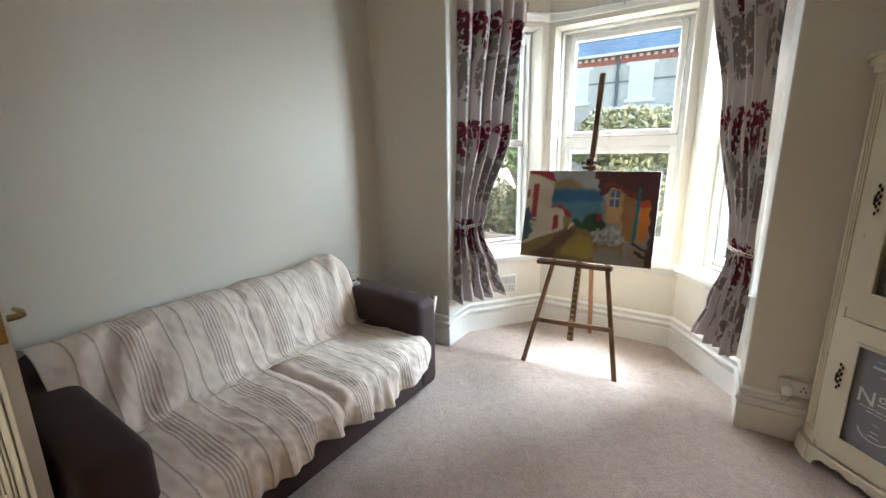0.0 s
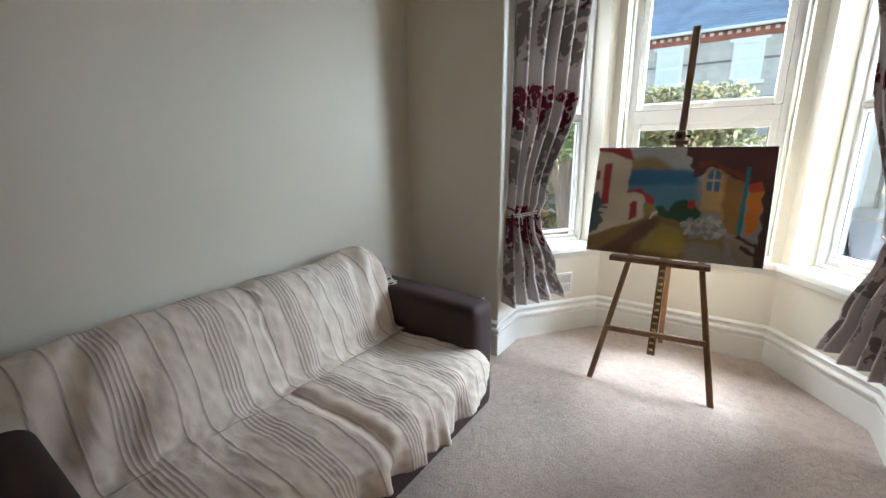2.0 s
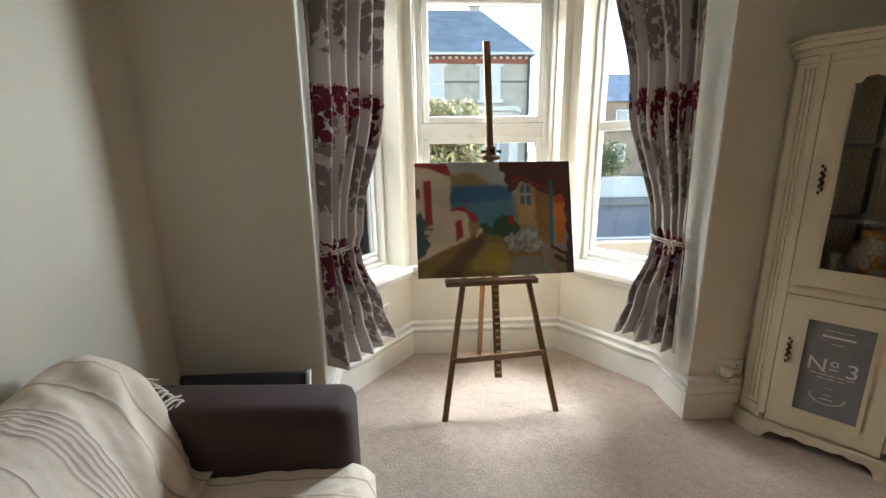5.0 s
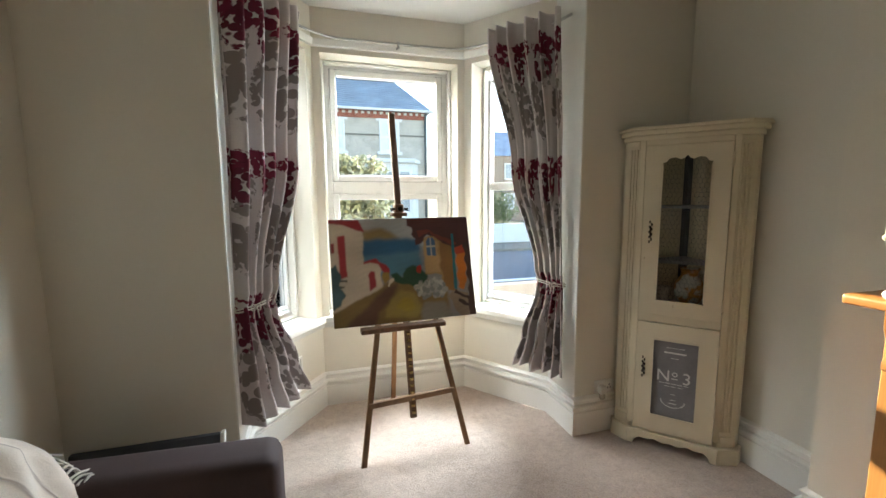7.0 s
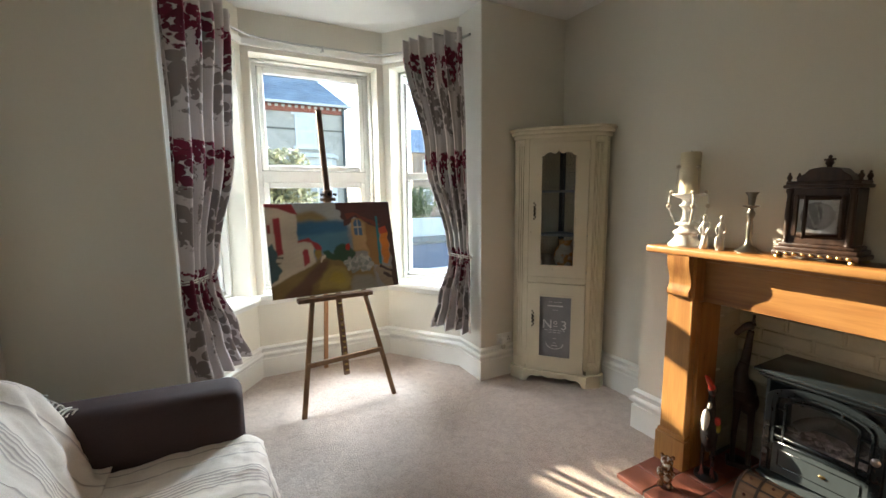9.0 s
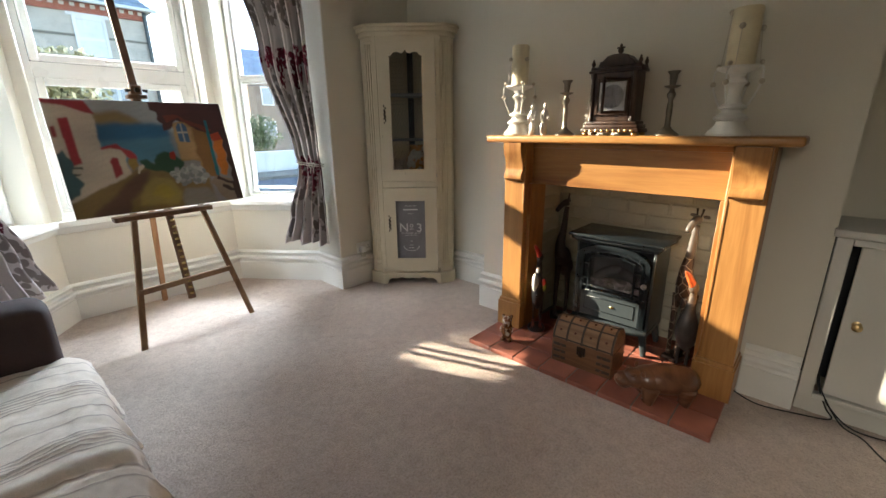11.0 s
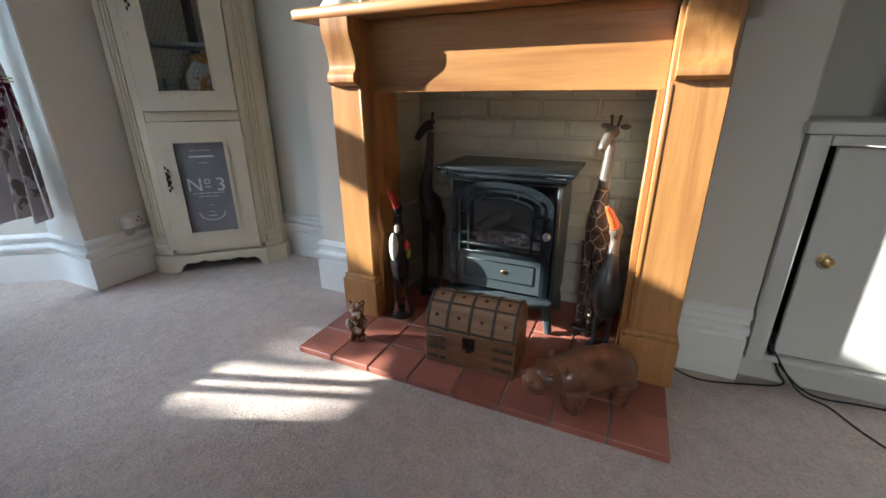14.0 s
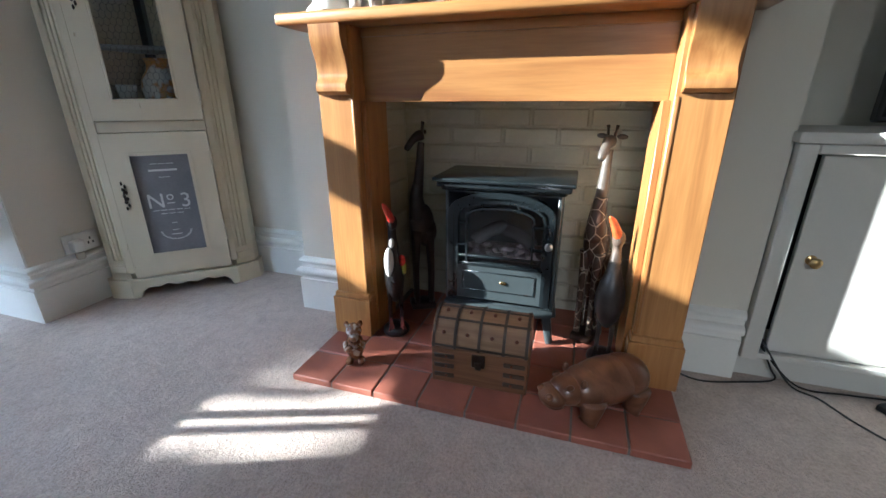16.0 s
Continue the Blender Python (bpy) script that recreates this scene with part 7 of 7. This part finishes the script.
def house():
    t = thing("stone_house", "grey stone terraced house with slate roof and red brick band", "house")
    bm = bm_new()
    box(bm, -6.3, HX, HY, HY + 8, GZ, HE)
    part("wall", bm, STONE, t, smooth=False)
    bm = bm_new()
    box(bm, -6.3, HX + 0.03, HY - 0.05, HY, HE - 0.32, HE - 0.02, 0.01, 1)
    bd = part("brick_band", bm, REDBRICK, t, "red brick eaves band")
    for k in range(60):
        x = HX - 0.1 - 0.25 * k
        if x < -6.2:
            break
        bm = bm_new()
        box(bm, x - 0.06, x + 0.06, HY - 0.09, HY - 0.045, HE - 0.16, HE - 0.06)
        part("dentil", bm, FARWHITE, bd, smooth=False)
    bm = bm_new()
    box(bm, -6.3, HX + 0.01, HY - 0.025, HY, 4.10, 4.17)
    part("string_course", bm, PAVING, t, smooth=False)
    bm = bm_new()
    e, r = 0.28, 7.9
    lo = [(-6.3, HY - e, HE), (HX + e, HY - e, HE), (HX + e, HY + 8 + e, HE), (-6.3, HY + 8 + e, HE)]
    hi = [(-5.2, HY + 4, r), (HX - 1.35, HY + 4, r)]
    v = [bm.verts.new(p) for p in lo + hi]
    for q in ((0, 1, 5, 4), (1, 2, 5), (2, 3, 4, 5), (0, 4, 3), (3, 2, 1, 0)):
        bm.faces.new([v[i] for i in q])
    rf = part("roof", bm, ROOFSLATE, t, "blue-grey slate hipped roof", False)
    # slate courses
    for k in range(1, 22):
        f = k / 22
        bm = bm_new()
        z = HE + (r - HE) * f
        y = HY - e + (4 + e) * f
        x1 = HX + e - (1.35 + e) * f
        box(bm, -6.3 + 1.1 * f, x1, y - 0.03, y + 0.05, z - 0.005, z + 0.022)
        part("slate_course", bm, ROOFSLATE, rf, smooth=False)
    bm = bm_new()
    box(bm, -6.3, HX + e + 0.05, HY - e - 0.09, HY - e + 0.03, HE - 0.06, HE + 0.04, 0.02, 1)
    part("gutter", bm, FARWHITE, t)
    bm = bm_new()
    box(bm, HX - 1.9, HX - 1.4, HY + 3.8, HY + 4.4, 7.3, 8.9, 0.02, 1)
    ch = part("chimney", bm, STONE, rf)
    for xx in (HX + 0.02, -3.62):
        bm = bm_new()
        tube(bm, [(xx, HY - 0.08, GZ), (xx, HY - 0.08, HE - 0.05)], 0.06, 8)
        part("drainpipe", bm, GREYSHEEN, t, "dark drainpipe")
    for x0, x1 in ((1.33, 2.17), (-0.92, -0.06), (-3.2, -2.35), (-5.6, -4.7)):
        w = thing("window", "", "")
        for key in ("label", "category"):
            if key in w:
                del w[key]
        w.parent = t
        bm = bm_new()
        box(bm, x0 - 0.12, x1 + 0.12, HY - 0.04, HY + 0.02, 4.70, 4.92, 0.01, 1)
        box(bm, x0 - 0.1, x1 + 0.1, HY - 0.12, HY + 0.02, 3.34, 3.46, 0.01, 1)
        part("lintel", bm, FARWHITE, w)
        bm = bm_new()
        rect_ring(bm, x0, x1, 3.46, 4.70, 0.09, HY - 0.06, HY + 0.03, 0.005)
        box(bm, x0 + 0.09, x1 - 0.09, HY - 0.055, HY + 0.03, 4.02, 4.10)
        part("frame", bm, FARWHITE, w)
        bm = bm_new()
        box(bm, x0 + 0.09, x1 - 0.09, HY - 0.04, HY - 0.03, 3.55, 4.61)
        part("pane", bm, FARBLIND, w, smooth=False)
    for x0, x1 in ((0.55, 2.95), (-4.5, -1.6)):
        bm = bm_new()
        prism(bm, [(x0, HY), (x0 + 0.4, HY - 0.8), (x1 - 0.4, HY - 0.8), (x1, HY)], GZ, 2.95, 0.0)
        by = part("ground_bay", bm, FARWHITE, t, "white painted ground-floor bay")
        bm = bm_new()
        prism(bm, [(x0 - 0.1, HY), (x0 + 0.35, HY - 0.95), (x1 - 0.35, HY - 0.95), (x1 + 0.1, HY)], 2.95, 3.12, 0.02)
        part("bay_roof", bm, FARWHITE, by)
        for k in range(3):
            bm = bm_new()
            xa = x0 + 0.5 + (x1 - x0 - 1.0) * k / 3
            box(bm, xa + 0.05, xa + (x1 - x0 - 1.0) / 3 - 0.05, HY - 0.815, HY - 0.795, 1.0, 2.6)
            part("pane", bm, FARGLASS, by, smooth=False)
    return t


FARBLIND = surface("curtained_far_window", (0.62, 0.62, 0.60), 0.3, big=3, vary=0.06, grain=0)
house()


def shrub(name, label, blobs, count, size, mat, trunk):
    t = thing(name, label, "tree" if "tree" in name else "shrub")
    bm = bm_new()
    rnd = random.Random(len(blobs) * 7 + count)
    base = Vector(trunk)
    top = Vector(blobs[0][0])
    tube(bm, smooth_path([base, base.lerp(top, 0.5) + Vector((0.1, 0.05, 0)), top], 4), [0.16, 0.15, 0.14, 0.13, 0.12, 0.1, 0.08, 0.06, 0.04], 8)
    for c, r in blobs[1:]:
        s = base.lerp(top, rnd.uniform(0.35, 0.8))
        tube(bm, smooth_path([s, s.lerp(Vector(c), 0.5) + Vector((0, 0, 0.15)), c], 3), [0.06, 0.055, 0.05, 0.04, 0.035, 0.03, 0.02], 6)
    part("trunk", bm, BARK, t)
    bm = bm_new()
    leaf_crown(bm, rnd, blobs, count, size)
    part("crown", bm, mat, t, smooth=False)
    return t


rnd = random.Random(21)
shrub("golden_shrub", "yellow-green variegated shrub in the front garden", [((-0.85, 6.4, 1.3), (0.4, 0.4, 0.3))] + [((-1.36 + 0.86 * k / 17, 6.4 + rnd.uniform(-0.22, 0.22), rnd.uniform(0.1, 1.55) if k % 3 else 1.78), (0.36, 0.34, 0.36)) for k in range(18)], 15000, 0.042, LEAFGOLD, (-0.9, 6.4, GZ))
shrub("clipped_shrub", "small green tree with a flat clipped crown", [((-2.5, 6.4, 1.35), (0.4, 0.3, 0.2))] + [((-3.1 + 0.12 * k, 6.4 + 0.08 * (k % 3 - 1), 1.64 - 0.14 * (k % 2)), (0.15, 0.14, 0.10)) for k in range(12)] + [((-2.95 + 0.12 * k, 6.4, 1.45), (0.16, 0.14, 0.16)) for k in range(9)], 13000, 0.034, LEAFY, (-2.5, 6.4, GZ))
shrub("garden_shrub", "dark green leafy shrub beside the far pavement", [((rnd.uniform(-4.4, -1.0), 16.2 + rnd.uniform(-0.3, 0.3), rnd.uniform(0.6, 2.3)), (0.7, 0.45, 0.5)) for _ in range(14)], 4200, 0.09, LEAFY, (-2.6, 16.2, GZ))
shrub("evergreen_tree", "dense evergreen tree beyond the front garden", [((-4.6, 8.6, 2.6), (0.5, 0.5, 0.4))] + [((-3.42 - 0.5 * i + rnd.uniform(-0.05, 0.05), 8.6 + rnd.uniform(-0.25, 0.25), 2.0 + 0.47 * j), (0.46, 0.5, 0.46)) for i in (0, 0, 1, 2, 3, 4) for j in range(7)], 24000, 0.075, LEAFY, (-4.6, 8.6, GZ))
shrub("evergreen_tree", "broad yellow-green tree in the neighbouring garden", [((rnd.uniform(-9.5, -6.4), 7.6 + rnd.uniform(-0.8, 0.8), rnd.uniform(1.0, 4.6)), (0.9, 0.8, 0.8)) for _ in range(24)], 9000, 0.11, LEAFGOLD, (-8.0, 7.6, GZ))

shrub("garden_hedge", "low yellow-green hedge along the front garden wall", [((-3.4, 7.5, 0.4), (0.5, 0.35, 0.5))] + [((-4.7 + 0.22 * k, 7.5 + rnd.uniform(-0.12, 0.12), 0.1 + 0.55 * (k % 3) / 2 + rnd.uniform(-0.1, 0.1)), (0.36, 0.3, 0.42)) for k in range(13)], 9000, 0.05, LEAFGOLD, (-3.4, 7.5, GZ))


def terrace(x, y, w, label, wallmat):
    t = thing("terraced_house", label, "house", pose(x, y, GZ), "houses down the street")
    bm = bm_new()
    box(bm, 0, w, 0, 7, 0, 5.6)
    part("wall", bm, wallmat, t, smooth=False)
    bm = bm_new()
    v = [bm.verts.new(p) for p in ((-0.2, -0.3, 5.6), (w + 0.2, -0.3, 5.6), (w + 0.2, 7.3, 5.6), (-0.2, 7.3, 5.6), (-0.2, 3.5, 8.2), (w + 0.2, 3.5, 8.2))]
    for q in ((0, 1, 5, 4), (2, 3, 4, 5), (0, 4, 3), (1, 2, 5), (3, 2, 1, 0)):
        bm.faces.new([v[i] for i in q])
    part("roof", bm, ROOFSLATE, t, smooth=False)
    for cx_, z0 in ((0.25, 1.0), (0.7, 1.0), (0.25, 3.6), (0.7, 3.6)):
        bm = bm_new()
        rect_ring(bm, w * cx_ - 0.5, w * cx_ + 0.5, z0, z0 + 1.4, 0.1, -0.05, 0.02, 0.005)
        wf = part("window", bm, FARWHITE, t)
        bm = bm_new()
        box(bm, w * cx_ - 0.4, w * cx_ + 0.4, -0.02, -0.005, z0 + 0.1, z0 + 1.3)
        part("pane", bm, FARGLASS, wf, smooth=False)
    return t


BUFF = surface("buff_brick", (0.32, 0.24, 0.18), 0.85, big=1.0, small=14, vary=0.15)
for k in range(5):
    terrace(13.5 + 6.0 * k, 34.0 if k == 0 else 58.0, 5.95, "buff brick terraced house with white windows", BUFF if k % 2 == 0 else FARWHITE)
shrub("garden_hedge_tree", "small rounded green tree by the far pavement", [((rnd.uniform(6.2, 7.6), 19.0 + rnd.uniform(-0.5, 0.5), rnd.uniform(0.4, 1.5)), (0.7, 0.6, 0.45)) for _ in range(8)], 2600, 0.09, LEAFY, (6.9, 19.0, GZ))
bm = bm_new()
box(bm, 4.2, 30, 17.6, 17.9, GZ, GZ + 0.85, 0.02, 1)
solid("garden_wall", bm, FARWHITE, "low pale garden wall across the street", "wall")
bm = bm_new()
box(bm, -9.0, 6.5, 6.85, 7.0, GZ, GZ + 0.55, 0.02, 1)
solid("front_garden_wall", bm, BUFF, "low brick front garden wall", "wall")

# ---- hearth tiles and firebox bricks ----


def tile_mat():
    m, n, l, b = node_mat("quarry_tile", 0.5)
    oi = n.new("ShaderNodeObjectInfo")
    f = noise_node(n, l, coords(n, l, (1, 1, 1)), 9.0, 4)
    g = noise_node(n, l, coords(n, l, (1, 1, 1)), 70.0, 4)
    c = ramp(n, l, oi.outputs["Random"], [(0.0, (0.25, 0.085, 0.055)), (1.0, (0.34, 0.122, 0.080))])
    c = mixc(n, l, 1.0, c, ramp(n, l, f, [(0.3, (0.78, 0.76, 0.76)), (0.7, (1.08, 1.05, 1.03))]), "MULTIPLY")
    l.new(c, b.inputs["Base Color"])
    rr = n.new("ShaderNodeMapRange")
    rr.inputs[3].default_value, rr.inputs[4].default_value = 0.32, 0.6
    l.new(f, rr.inputs[0])
    l.new(rr.outputs[0], b.inputs["Roughness"])
    bump(n, l, b, g, 0.15, 0.001)
    return m


QUARRY = tile_mat()


def plain_box(hx, hy, hz, bev):
    bm = bm_new()
    box(bm, -hx, hx, -hy, hy, -hz, hz, bev, 1)
    return bm


P = 0.156
tile_me = mesh_of("tile", plain_box(P / 2 - 0.003, P / 2 - 0.003, 0.0128, 0.003), QUARRY, False)
rnd = random.Random(3)
for r in range(5):
    for k in range(8):
        x, y = 0.28 + P * (r + 0.5), 1.298 - P * (k + 0.5)
        if r >= 3 and (y > 1.13 or y < 0.21):
            continue
        if x + P / 2 > FX + 0.01:
            continue
        ob = new("tile", tile_me)
        ob.parent = HEARTH
        ob.matrix_basis = pose(x, y, 0.0128 + rnd.uniform(0, 0.0008), rnd.uniform(-0.2, 0.2), rnd.uniform(-0.2, 0.2), rnd.uniform(-0.3, 0.3))

brick_me = mesh_of("brick", plain_box(0.006, 0.1065, 0.0335, 0.005), BRICKPAINT, False)
half_me = mesh_of("brick", plain_box(0.006, 0.049, 0.0335, 0.005), BRICKPAINT, False)
for c in range(13):
    z = 0.034 + 0.0745 * c
    y = FY0 - (0.0 if c % 2 else 0.11)
    while y < FY1:
        yc = y + 0.1115
        lo_, hi_ = max(FY0 + 0.004, y + 0.004), min(FY1 - 0.004, y + 0.219)
        if hi_ - lo_ > 0.18:
            ob = new("brick", brick_me)
        elif hi_ - lo_ > 0.07:
            ob = new("brick", half_me)
            yc = (lo_ + hi_) / 2
        else:
            y += 0.223
            continue
        ob.parent = box_wall
        ob.matrix_basis = pose(FX - 0.0015 - rnd.uniform(0, 0.003), yc, z, 0, rnd.uniform(-0.6, 0.6), rnd.uniform(-0.5, 0.5))
        y += 0.223
    for side, yw in ((1, FY1 - 0.004), (-1, FY0 + 0.004)):
        ob = new("brick", brick_me if c % 2 else half_me)
        ob.parent = box_wall
        ob.matrix_basis = pose(CX + (0.15 if c % 2 else 0.07), yw - side * 0.001, z, 0, 0, 90)
